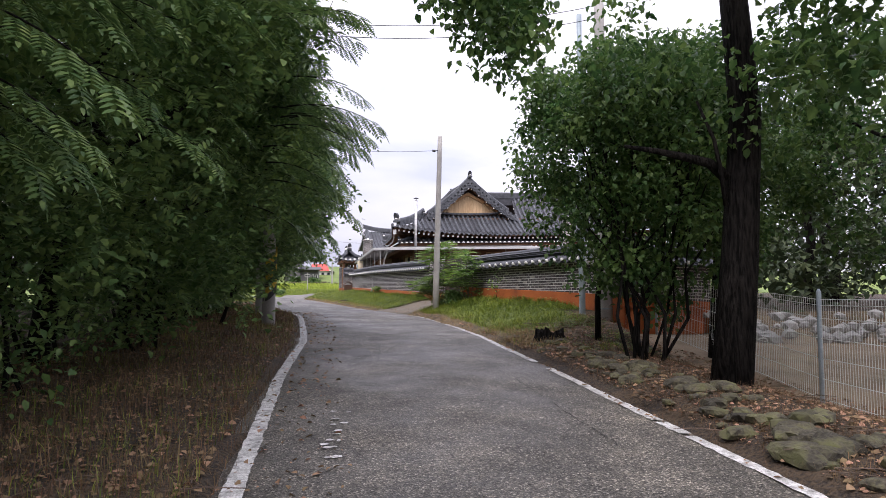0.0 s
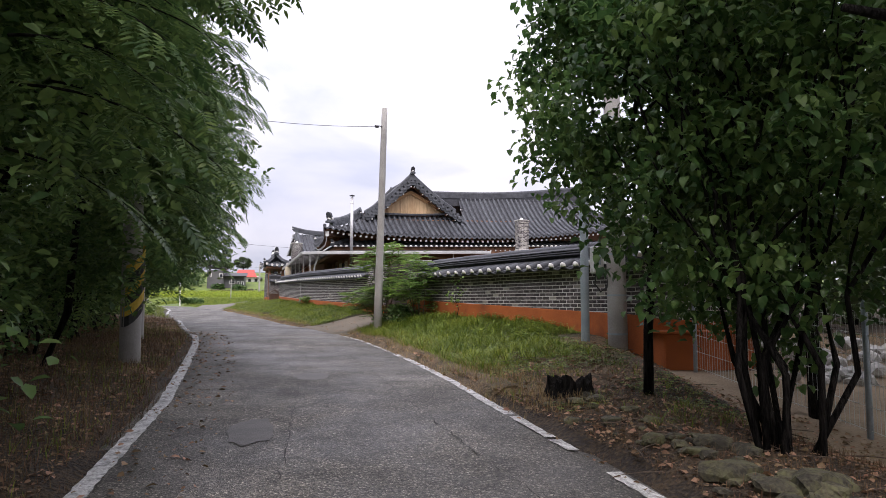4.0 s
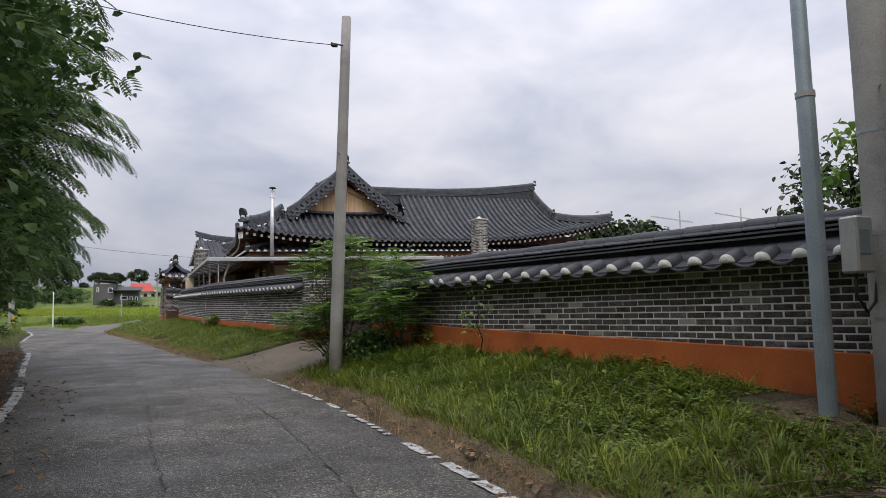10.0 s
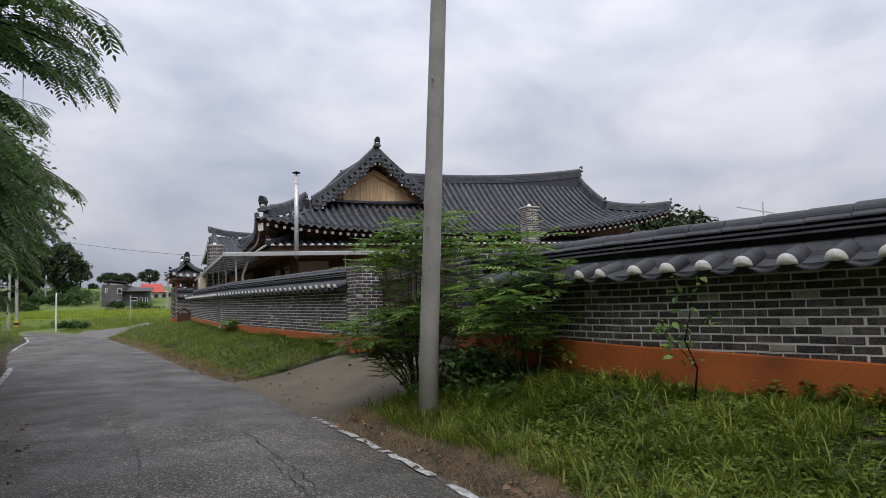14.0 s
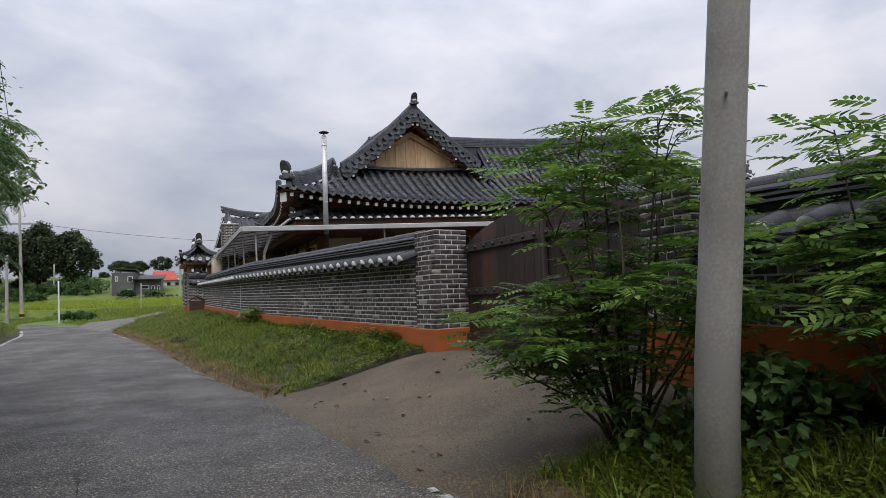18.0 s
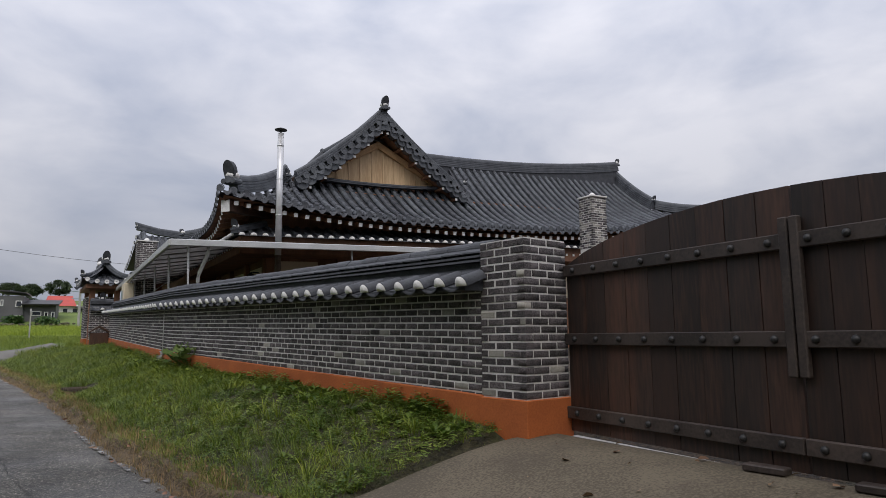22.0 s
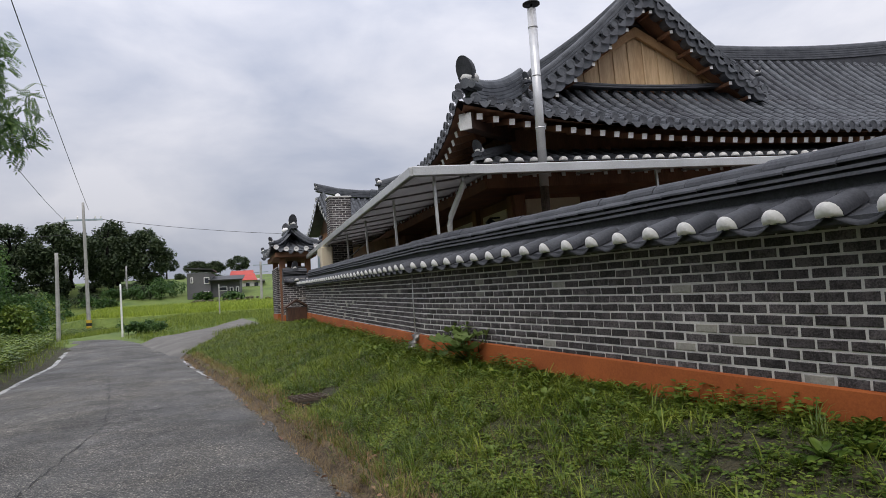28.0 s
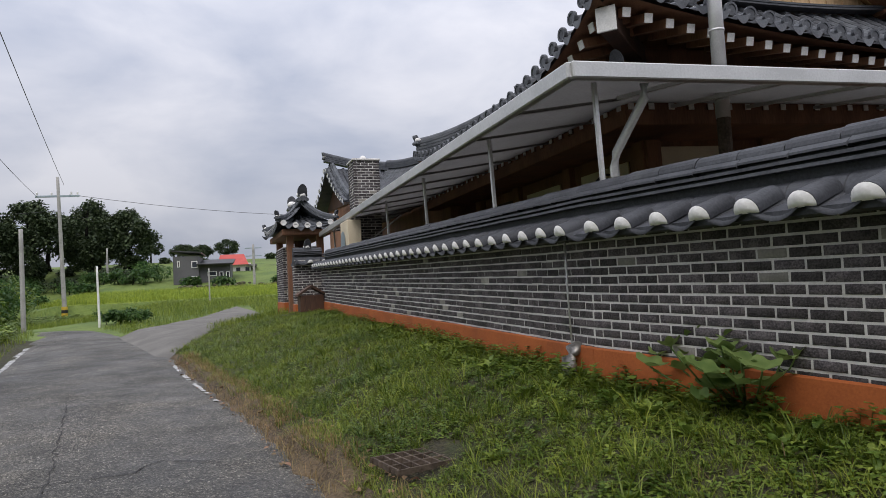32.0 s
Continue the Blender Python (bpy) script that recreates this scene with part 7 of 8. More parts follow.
def build_hedge():
    """The wall of locust trees along the left of the lane: trees and undergrowth."""
    rng = random.Random(21)
    k = 0
    y = -5.5
    while y < 30:
        x = at(RY, LX, y) - rng.uniform(2.6, 3.4) - (2.2 if y < 2 else 1.0 if y < 5.5 else 0)
        h = rng.uniform(6.3, 7.2) if y < 22 else rng.uniform(5.6, 6.4)
        near = -2 < y < 24
        over = 1.25 if 5 < y < 24 else 0.9
        cr = ((over, 0.3, h * 0.54), (2.2, 2.2, h * 0.46))
        tr = tree("locust_tree", "tall dark green locust tree crowding the lane's edge", g_at(x, y), h, cr, 130, 900 if near else 800, 0.60, FINE, 0.31, "leaf_dark", 100 + k, 0.13, droop=0.0, small=14000 if near else 8000)
        boughs(tr, cr, 46 if near else 34, 900 + k, "leaf_tip", 0.26)
        k += 1
        y += rng.uniform(2.3, 3.0)
    y = -6.0
    while y < 26:
        x = at(RY, LX, y) - rng.uniform(2.0, 2.7) - (0.9 if y < 4.5 else 0)
        tree("roadside_shrub", "dense dark roadside shrub under the locust trees", g_at(x, y), 2.2, ((-0.5, 0, 1.15), (1.25, 1.3, 1.25)), 44, 3000, 0.5, LEAF, 0.085, "leaf_dark", 200 + k, 0.03, 4, low=0.1, category="shrub")
        k += 1
        y += rng.uniform(1.5, 2.0)
    tree("locust_tree", "locust tree reaching over the lane with feathery twigs", g_at(-9.4, 41.0), 7.0, ((1.0, 0, 5.2), (2.0, 1.8, 1.5)), 50, 1600, 0.5, FINE, 0.32, "leaf_dark", 177, 0.12, droop=0.2)
    for j, (x, y, h, off) in enumerate(((-3.9, 12.0, 6.5, 1.35), (-4.1, 13.4, 7.0, 1.35), (-4.6, 16.6, 6.0, 1.4), (-3.9, 10.2, 6.0, 1.2))):
        tree("locust_tree", "leaning locust tree hanging over the roadside poles", g_at(x, y), h, ((off, 0, h * 0.66), (1.15, 1.3, h * 0.27)), 60, 1700, 0.5, FINE, 0.33, "leaf_dark", 180 + j, 0.09, droop=0.2)
    tree("locust_tree", "slender locust tree in front of the striped pole", g_at(-3.3, 13.9), 6.8, ((1.12, -0.2, 3.75), (0.75, 0.8, 1.55)), 70, 2600, 0.38, FINE, 0.31, "leaf_dark", 190, 0.06, droop=0.2)
    tree("locust_tree", "slender locust tree in front of the plain pole", g_at(-4.3, 17.9), 6.4, ((1.0, 0.0, 3.5), (0.8, 0.9, 1.8)), 60, 2200, 0.38, FINE, 0.31, "leaf_dark", 191, 0.06, droop=0.2)
    # far backing of the thicket, its leaf colour darkened for the shade within
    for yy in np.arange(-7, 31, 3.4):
        tree("thicket_tree", "tree backing the hedge, leaves darkened for its inner shade", g_at(at(RY, LX, yy) - 6.8, yy), 6.2, ((0, 0, 3.1), (2.4, 2.4, 3.1)), 70, 1300, 1.0, LEAF, 0.34, "leaf_far", 300 + int(yy * 3), 0.15)


def build_right_trees():
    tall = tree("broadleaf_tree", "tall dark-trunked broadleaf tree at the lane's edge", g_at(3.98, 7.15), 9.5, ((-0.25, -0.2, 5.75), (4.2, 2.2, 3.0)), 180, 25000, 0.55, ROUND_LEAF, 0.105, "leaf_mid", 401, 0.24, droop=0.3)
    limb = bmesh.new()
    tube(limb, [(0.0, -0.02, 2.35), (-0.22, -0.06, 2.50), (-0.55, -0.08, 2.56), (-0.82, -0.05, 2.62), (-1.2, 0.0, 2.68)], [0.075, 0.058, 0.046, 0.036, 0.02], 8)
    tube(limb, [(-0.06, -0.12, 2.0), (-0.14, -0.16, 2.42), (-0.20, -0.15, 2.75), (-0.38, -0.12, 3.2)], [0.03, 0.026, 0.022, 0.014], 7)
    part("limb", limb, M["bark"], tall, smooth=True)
    tree("many_stemmed_tree", "bushy many-stemmed tree with broad round leaves", g_at(3.68, 8.95), 4.4, ((0.55, 0.7, 2.7), (1.9, 1.5, 2.15)), 145, 18500, 0.42, ROUND_LEAF, 0.095, "leaf_mid", 402, 0.028, 13, low=0.5, droop=0.3)
    tree("broadleaf_tree", "slim broadleaf tree with low spreading boughs by the stump", g_at(3.76, 11.0), 4.9, ((0.42, 0.2, 3.65), (1.75, 1.6, 1.6)), 125, 17000, 0.46, ROUND_LEAF, 0.105, "leaf_mid", 406, 0.058, droop=0.3)
    tree("broadleaf_tree", "broadleaf tree with leaves hanging by the fence", g_at(5.75, 10.9), 6.0, ((0.5, 0.6, 4.0), (2.0, 2.2, 1.9)), 100, 15000, 0.5, ROUND_LEAF, 0.11, "leaf_mid", 403, 0.09, droop=0.3)
    tree("broadleaf_tree", "broadleaf tree behind the wire fence", g_at(9.3, 9.9), 6.5, ((0, 0, 3.6), (2.3, 2.3, 2.3)), 90, 6500, 0.6, ROUND_LEAF, 0.13, "leaf_mid", 404, 0.12)
    tree("broadleaf_tree", "broadleaf tree with low boughs near the fence", g_at(6.6, 4.2), 6.0, ((-0.2, 0.4, 4.3), (2.6, 2.4, 2.2)), 100, 7000, 0.6, ROUND_LEAF, 0.14, "leaf_mid", 405, 0.12)
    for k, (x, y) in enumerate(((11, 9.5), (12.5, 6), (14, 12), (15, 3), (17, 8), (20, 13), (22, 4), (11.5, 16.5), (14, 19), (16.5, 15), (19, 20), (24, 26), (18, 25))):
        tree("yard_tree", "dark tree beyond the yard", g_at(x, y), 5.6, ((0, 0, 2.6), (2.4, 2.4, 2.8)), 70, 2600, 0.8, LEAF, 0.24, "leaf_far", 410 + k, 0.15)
    tree("persimmon_tree", "young persimmon tree showing over the wall", g_at(7.1, 16.2), 3.4, ((0, 0, 2.1), (0.6, 0.6, 0.65)), 20, 320, 0.28, ROUND_LEAF, 0.13, "leaf_light", 420, 0.04)
    tree("persimmon_tree", "young fruit tree showing over the side wall", g_at(9.2, 16.0), 3.0, ((0, 0, 1.8), (0.9, 0.8, 0.5)), 20, 320, 0.28, ROUND_LEAF, 0.12, "leaf_light", 421, 0.04)


def ash(label, base, tips, seed, size, stem_r, n_leaf=6):
    """A many-stemmed bush; tips: how many branch ends, each with a whorl of feathered leaves held level."""
    rng, pr = np.random.RandomState(seed), random.Random(seed)
    root = thing("ash_bush", label, "bush", Matrix.Translation(base))
    places, frames, sizes = [], [], []
    bm = bmesh.new()
    for foot, end, count, spread in tips:
        foot, end = Vector(foot), Vector(end)
        mid = foot.lerp(end, 0.55) + Vector((pr.uniform(-0.08, 0.08), pr.uniform(-0.08, 0.08), 0.05))
        tube(bm, [foot - Vector((0, 0, 0.15)), foot.lerp(mid, 0.5), mid, end], [stem_r, stem_r * 0.85, stem_r * 0.65, stem_r * 0.3], 6)
        ends = [(end, 1.0)]
        for k in range(count):
            t = pr.uniform(0.35, 0.98)
            p = mid.lerp(end, t) if t > 0.55 else foot.lerp(mid, 0.6 + t * 0.6)
            a = pr.uniform(0, 6.28)
            q = p + Vector((math.cos(a) * spread, math.sin(a) * spread, pr.uniform(0.02, 0.20))) * pr.uniform(0.5, 1.1)
            tube(bm, [p, p.lerp(q, 0.5) + Vector((0, 0, 0.03)), q], [stem_r * 0.4, stem_r * 0.3, stem_r * 0.18], 5)
            ends.append((q, 0.9))
        for p, k in ends:
            a0 = pr.uniform(0, 6.28)
            for j in range(n_leaf):
                a, pit, rol = a0 + j * 6.28 / n_leaf + pr.uniform(-0.3, 0.3), pr.uniform(-0.10, 0.42), pr.uniform(-0.35, 0.35)
                m = Euler((rol, -pit, a)).to_matrix()
                places.append(p + Vector((pr.uniform(-0.03, 0.03), pr.uniform(-0.03, 0.03), pr.uniform(-0.06, 0.06))))
                frames.append(np.array(m))
                sizes.append(size * k * pr.uniform(0.7, 1.2))
    part("stem", bm, M["stem"], root, smooth=True)
    scatter("foliage", *SPRIG, np.array([tuple(p) for p in places]), np.array(frames), np.array(sizes), "leaf_light", root)


def sprays(seed, n, reach, z0, z1):
    """Branch tips round a bush, low ones wide and high ones close in."""
    pr = random.Random(seed)
    out = []
    for k in range(n):
        a, t = k * 2.4 + pr.uniform(-0.4, 0.4), (k + 0.5) / n
        r = reach * (1 - 0.55 * t) * pr.uniform(0.6, 1.1)
        out.append(((pr.uniform(-0.08, 0.08), pr.uniform(-0.08, 0.08), 0), (r * math.cos(a), r * math.sin(a), z0 + (z1 - z0) * t), 5, 0.30))
    return out


def build_bush():
    """The ash bush round the concrete pole, and lesser saplings."""
    ash("bright green ash bush with feathered leaves beside the concrete pole", (2.05, 22.2, 1.10),
        [((0, 0, 0), (-0.45, 0.40, 1.95), 9, 0.34), ((0.05, 0, 0), (0.0, 0.45, 1.75), 9, 0.4), ((0.1, 0.05, 0), (0.30, -0.1, 2.15), 9, 0.42), ((0, 0.05, 0), (-0.50, 0.10, 1.6), 9, 0.36), ((0.05, 0.05, 0), (0.05, 0.22, 2.2), 8, 0.36),
         ((0.1, 0, 0), (0.55, 0.35, 1.95), 9, 0.4), ((0.12, -0.05, 0), (0.5, -0.35, 1.4), 8, 0.36), ((-0.03, 0, 0), (-0.40, 0.25, 0.95), 8, 0.32), ((0, 0, 0), (-0.30, -0.40, 1.05), 8, 0.34), ((0.03, 0, 0), (0.1, -0.7, 0.95), 8, 0.36), ((0, 0, 0), (-0.82, 0.15, 0.88), 7, 0.26), ((0, 0, 0), (-0.78, 0.02, 0.58), 7, 0.26), ((0, 0, 0), (-0.6, -0.2, 0.72), 7, 0.28), ((0, 0, 0), (-0.35, 0.30, 0.60), 7, 0.30)] + sprays(9, 10, 0.88, 0.7, 2.15), 501, 0.285, 0.013)
    ash("pale green ash sapling before the brick wall", (2.85, 20.9, 1.20),
        [((0, 0, 0), (-0.40, 0.25, 1.15), 5, 0.32), ((0.05, 0, 0), (-0.05, -0.25, 1.55), 5, 0.32), ((0, 0.1, 0), (-0.30, -0.40, 1.0), 5, 0.30), ((0.02, 0, 0), (-0.05, 0.3, 1.75), 5, 0.32), ((0, 0, 0), (-0.5, -0.1, 0.85), 5, 0.30)] + sprays(5, 4, 0.35, 0.7, 1.6), 502, 0.31, 0.013)
    tree("low_shrub", "dark low shrub at the foot of the ash bush", (2.5, 21.4, 1.10), 0.6, ((0, 0, 0.24), (0.55, 1.0, 0.28)), 26, 1500, 0.22, LEAF, 0.085, "leaf_dark", 503, 0.01, 4, low=0.02, category="shrub")
    tree("sapling", "thin sapling with a few leaves before the brick wall", (3.42, 18.95, 1.16), 1.15, ((0, 0, 0.8), (0.22, 0.22, 0.42)), 14, 60, 0.12, LEAF, 0.07, "leaf_light", 504, 0.012, 1, low=0.2, category="sapling")


M["squash_leaf"] = leafy("squash leaf", (0.085, 0.150, 0.042), (0.165, 0.235, 0.074), 0.35, 0.5)


def build_squash():
    root = thing("squash_plant", "sprawling squash plant with broad leaves at the wall's foot", "plant", Matrix.Translation(g_at(0.15, 35.7)))
    rng = random.Random(4)
    for k in range(110):
        a, r = rng.uniform(0, 6.28), rng.uniform(0.05, 0.70)
        x, y, z = r * math.cos(a) * 0.8, r * math.sin(a), rng.uniform(0.12, 0.44) * (1.1 - 0.5 * r)
        s = rng.uniform(0.06, 0.118)
        bm = bmesh.new()
        c = bm.verts.new((0, 0, -0.02))
        rim = [bm.verts.new((s * (1 + 0.14 * math.sin(5 * t)) * math.cos(t), s * (1 + 0.14 * math.sin(5 * t)) * math.sin(t), 0.012 * math.sin(5 * t) + 0.03)) for t in np.linspace(0.30, 6.0, 26)]
        for p, q in zip(rim, rim[1:]):
            bm.faces.new((c, p, q))
        m = Matrix.Translation((x, y, z)) @ Euler((rng.uniform(-0.38, 0.38), rng.uniform(-0.38, 0.38), rng.uniform(0, 6.28))).to_matrix().to_4x4()
        for v in bm.verts:
            v.co = m @ v.co
        tube(bm, [(x * 0.3, y * 0.3, 0), (x * 0.8, y * 0.8, z * 0.6), (x, y, z - 0.02)], 0.006, 4)
        part("leaf", bm, M["squash_leaf"], root, smooth=True)


def grass_field(name, label, n, region, hmin, hmax, mat, seed, template=BLADE, tilt=0.5, size_fun=None, keep=None):
    """Blades spread over a region (x from, x to as functions of y; y range)."""
    rng = np.random.RandomState(seed)
    ys = rng.uniform(region[2], region[3], n)
    t = rng.uniform(0, 1, n)
    pts, sizes = [], []
    for y, s in zip(ys, t):
        x0, x1 = region[0](y), region[1](y)
        x = x0 + (x1 - x0) * s
        if keep and not keep(x, y, rng):
            continue
        pts.append((x, y, height(x, y) - 0.01))
        h = rng.uniform(hmin, hmax)
        sizes.append(h * (size_fun(x, y) if size_fun else 1))
    p, s = np.array(pts), np.array(sizes)
    m = len(p)
    yaw = rng.uniform(0, 2 * np.pi, m)
    lean = rng.uniform(-tilt, tilt, m)
    cy, sy, cl, sl = np.cos(yaw), np.sin(yaw), np.cos(lean), np.sin(lean)
    fr = np.stack([np.stack([cy, sy, np.zeros(m)], 1), np.stack([-sy * cl, cy * cl, sl], 1), np.stack([sy * sl, -cy * sl, cl], 1)], 2)
    scatter(name, *template, p, fr, s, mat, None, label, "stuff", "grass")


def weed_template():
    """A low weed: a ring of leaves on short stalks."""
    v, f = [], []
    lv, lf = leaf_template(0.30, 0.06, 0.08)
    for k in range(7):
        a, z = k * 2.4, 0.15 + 0.12 * k
        r = 0.55 - 0.03 * k
        c, s = math.cos(a), math.sin(a)
        q = lv * (r, r, r) * 1.0
        q = np.stack([q[:, 0] * 0.9 * c - q[:, 1] * s, q[:, 0] * 0.9 * s + q[:, 1] * c, q[:, 2] + z + q[:, 0] * 0.25], 1)
        f.append(lf + len(v) * 7)
        v.append(q)
    k = len(v) * 7
    v.append(np.array([(-0.025, 0, 0), (0.025, 0, 0), (0.0, 0.0, 0.95), (0, -0.025, 0), (0, 0.025, 0)]))
    f.append(np.array([(k, k + 1, k + 2), (k + 3, k + 4, k + 2)]))
    return np.concatenate(v), np.concatenate(f)


def creeper_template():
    """Three rounded leaflets held level on a short stalk."""
    v, f = [], []
    for k in range(3):
        a = k * 2.094 + 0.3
        c, q = math.cos(a), math.sin(a)
        ring = [(0.04, 0, 0.55), (0.34, 0.26, 0.64), (0.72, 0.24, 0.62), (0.92, 0, 0.56), (0.72, -0.24, 0.62), (0.34, -0.26, 0.64)]
        b = len(v)
        v += [(x * c - y * q, x * q + y * c, z + 0.05 * k) for x, y, z in ring]
        f += [(b, b + 3, b + 2, b + 1), (b, b + 5, b + 4, b + 3)]
    b = len(v)
    v += [(-0.02, 0, 0), (0.02, 0, 0), (0.015, 0, 0.6), (-0.015, 0, 0.6)]
    f.append((b, b + 1, b + 2, b + 3))
    return np.array(v), np.array(f)


def dock_template():
    """A rosette of long arching leaves."""
    v, f = [], []
    for k in range(8):
        a, up, L = k * 2.4, 0.35 + 0.09 * k, 1.0 - 0.05 * k
        c, q = math.cos(a), math.sin(a)
        b = len(v)
        for t, w in ((0.0, 0.02), (0.28, 0.10), (0.55, 0.16), (0.82, 0.11), (1.0, 0.0)):
            x, z = L * t * (1 - 0.25 * up), L * (up * 1.5 * t - 0.75 * t * t * (0.5 + up * 0.5)) + 0.02
            for y, dz in ((w, 0.045), (0.0, 0.0), (-w, 0.045)):
                v.append((x * c - y * q, x * q + y * c, z + dz))
        for i in range(4):
            for j in range(2):
                p = b + 3 * i + j
                f.append((p, p + 1, p + 4, p + 3))
    return np.array(v), np.array(f)


WEED = weed_template()
WIDE_BLADE = (BLADE[0] * (1.05, 1, 1), BLADE[1])
rgt, wll, lft = (lambda y: at(RY, RX, y)), (lambda y: at(WY, WX, y)), (lambda y: at(RY, LX, y))
nz = lambda x, y, s=1.0, o=0.0: noise.noise(Vector((x * s, y * s, o)))


def on_path(x, y):
    return 45 < y < 66.5 and at([45, 52.6, 66], [-12, -7.75, -5.7], y) < x < at([45.4, 60, 66], [-5.35, -4.15, -5.0], y)


CREEPER = creeper_template()
DOCK = dock_template()


def tufts(name, label, n, blades, region, hmin, hmax, mat, seed, spread=0.05, keep=None):
    """Clumps of blades that lean outward from their middle."""
    rng = np.random.RandomState(seed)
    places, sizes, yaw, lean = [], [], [], []
    for _ in range(n):
        y = rng.uniform(region[2], region[3])
        x = region[0](y) + (region[1](y) - region[0](y)) * rng.uniform()
        if keep and not keep(x, y, rng):
            continue
        h, z = rng.uniform(hmin, hmax), height(x, y) - 0.012
        for k in range(blades):
            a, d = rng.uniform(0, 2 * np.pi), abs(rng.normal(0, 1))
            places.append((x + math.cos(a) * d * spread, y + math.sin(a) * d * spread, z))
            sizes.append(h * rng.uniform(0.55, 1.15))
            yaw.append(a - math.pi / 2 + rng.uniform(-0.7, 0.7))
            lean.append(-min(0.22 * d + rng.uniform(0, 0.35), 1.1))
    yaw, lean = np.array(yaw), np.array(lean)
    cy, sy, cl, sl, o = np.cos(yaw), np.sin(yaw), np.cos(lean), np.sin(lean), np.zeros(len(yaw))
    fr = np.stack([np.stack([cy, sy, o], 1), np.stack([-sy * cl, cy * cl, sl], 1), np.stack([sy * sl, -cy * sl, cl], 1)], 2)
    scatter(name, *WIDE_BLADE, np.array(places), fr, np.array(sizes), mat, None, label, "stuff", "grass")


def build_grass():
    off_drive = lambda x, y, r: not (22.3 < y < 27.4)
    tuft = lambda x, y: 0.65 + 0.8 * max(0, nz(x, y, 0.9, 2.0) + 0.35)
    corner = lambda x, y: y < 15.5 and x > 4.2 + 0.5 * nz(x, y, 1.1, 21)
    share = lambda x, y: (x - rgt(y)) / max(wll(y) - rgt(y), 0.3)
    # south verge: tall grass by the lane, creeping leaves by the wall
    green = lambda x, y: not corner(x, y) and y > 13.6 - 0.35 * (x - 3.2) + nz(x, y, 0.7) * 1.2
    tufts("meadow_grass", "tall bright green grass clumps on the verge", 2300, 15, (lambda y: rgt(y) + 0.40, lambda y: wll(y) - 0.08, 13.2, 22.2), 0.10, 0.25, "grass", 1, 0.055, keep=lambda x, y, r: green(x, y) and (share(x, y) < 0.62 + 0.5 * nz(x, y, 0.8, 17) or r.uniform() < 0.22))
    grass_field("short_grass", "short thick grass carpeting the verge", 15000, (lambda y: rgt(y) + 0.3, lambda y: wll(y) - 0.05, 12.6, 22.4), 0.05, 0.13, "grass", 21, tilt=1.0, keep=lambda x, y, r: not corner(x, y) and y > 13.2 + nz(x, y, 0.7) * 1.4 + 0.3 * (x - 3))
    grass_field("creeping_weeds", "low creeping three-leaved weeds among the grass", 17000, (lambda y: rgt(y) + 0.45, lambda y: wll(y) - 0.03, 13.4, 22.4), 0.024, 0.055, "weed", 41, CREEPER, 0.35, keep=lambda x, y, r: green(x, y) and share(x, y) > 0.25 + 0.5 * nz(x, y, 0.9, 19) * r.uniform())
    grass_field("verge_weeds", "leafy green weeds among the grass", 3600, (lambda y: rgt(y) + 0.5, lambda y: wll(y) - 0.05, 14.0, 22.4), 0.06, 0.14, "weed", 2, WEED, 0.25, keep=lambda x, y, r: green(x, y) and nz(x, y, 0.6, 5) > -0.1)
    grass_field("dock_weeds", "broad-leaved dock plants standing in the grass", 60, (lambda y: rgt(y) + 0.6, lambda y: wll(y) - 0.10, 14.5, 22.2), 0.11, 0.22, "weed", 42, DOCK, 0.15, keep=lambda x, y, r: green(x, y))
    tufts("verge_tufts", "sparse tufts of grass on the bare corner of the verge", 420, 9, (lambda y: rgt(y) + 0.2, lambda y: rgt(y) + 2.3, 9.6, 15.4), 0.07, 0.17, "grass", 46, 0.05, keep=lambda x, y, r: nz(x, y, 0.9, 23) > -0.12)
    grass_field("creeping_weeds", "small creeping weeds on the bare corner of the verge", 2600, (lambda y: rgt(y) + 0.4, lambda y: rgt(y) + 2.6, 10.5, 15.6), 0.025, 0.06, "weed", 47, CREEPER, 0.35, keep=lambda x, y, r: nz(x, y, 0.8, 25) > 0.0)
    # north bank: low cover with dark gaps, clumps of grass, broad leaves at the wall's foot
    bank = lambda x, y: not on_path(x, y) and ((x + 1.72) / 0.32) ** 2 + ((y - 36.70) / 0.28) ** 2 > 1 + 0.8 * nz(x, y, 3.0, 51)
    tufts("meadow_grass", "low green grass clumps on the bank below the wall", 9500, 12, (lambda y: rgt(y) + 0.22, lambda y: wll(y) - 0.10, 27.12, 50.0), 0.06, 0.14, "grass", 4, 0.045, keep=lambda x, y, r: bank(x, y) and nz(x, y, 0.6, 9) > -0.30 * (1 if y < 33 else 2) and (y > 32 or share(x, y) < 0.55 or r.uniform() < 0.3))
    grass_field("short_grass", "short thick grass carpeting the bank", 46000, (lambda y: rgt(y) + 0.18, lambda y: wll(y) - 0.04, 27.12, 50.0), 0.035, 0.09, "grass", 22, tilt=1.0, keep=lambda x, y, r: bank(x, y) and nz(x, y, 1.3, 33) > -0.15 - 0.25 * smooth01((y - 31) / 3))
    grass_field("creeping_weeds", "low creeping three-leaved weeds covering the bank", 26000, (lambda y: rgt(y) + 0.50, lambda y: wll(y) - 0.03, 27.12, 50.0), 0.020, 0.048, "weed", 43, CREEPER, 0.45, keep=lambda x, y, r: bank(x, y) and nz(x, y, 1.7, 11) > -0.05 - 0.35 * r.uniform() and (y > 32 or r.uniform() < 0.6))
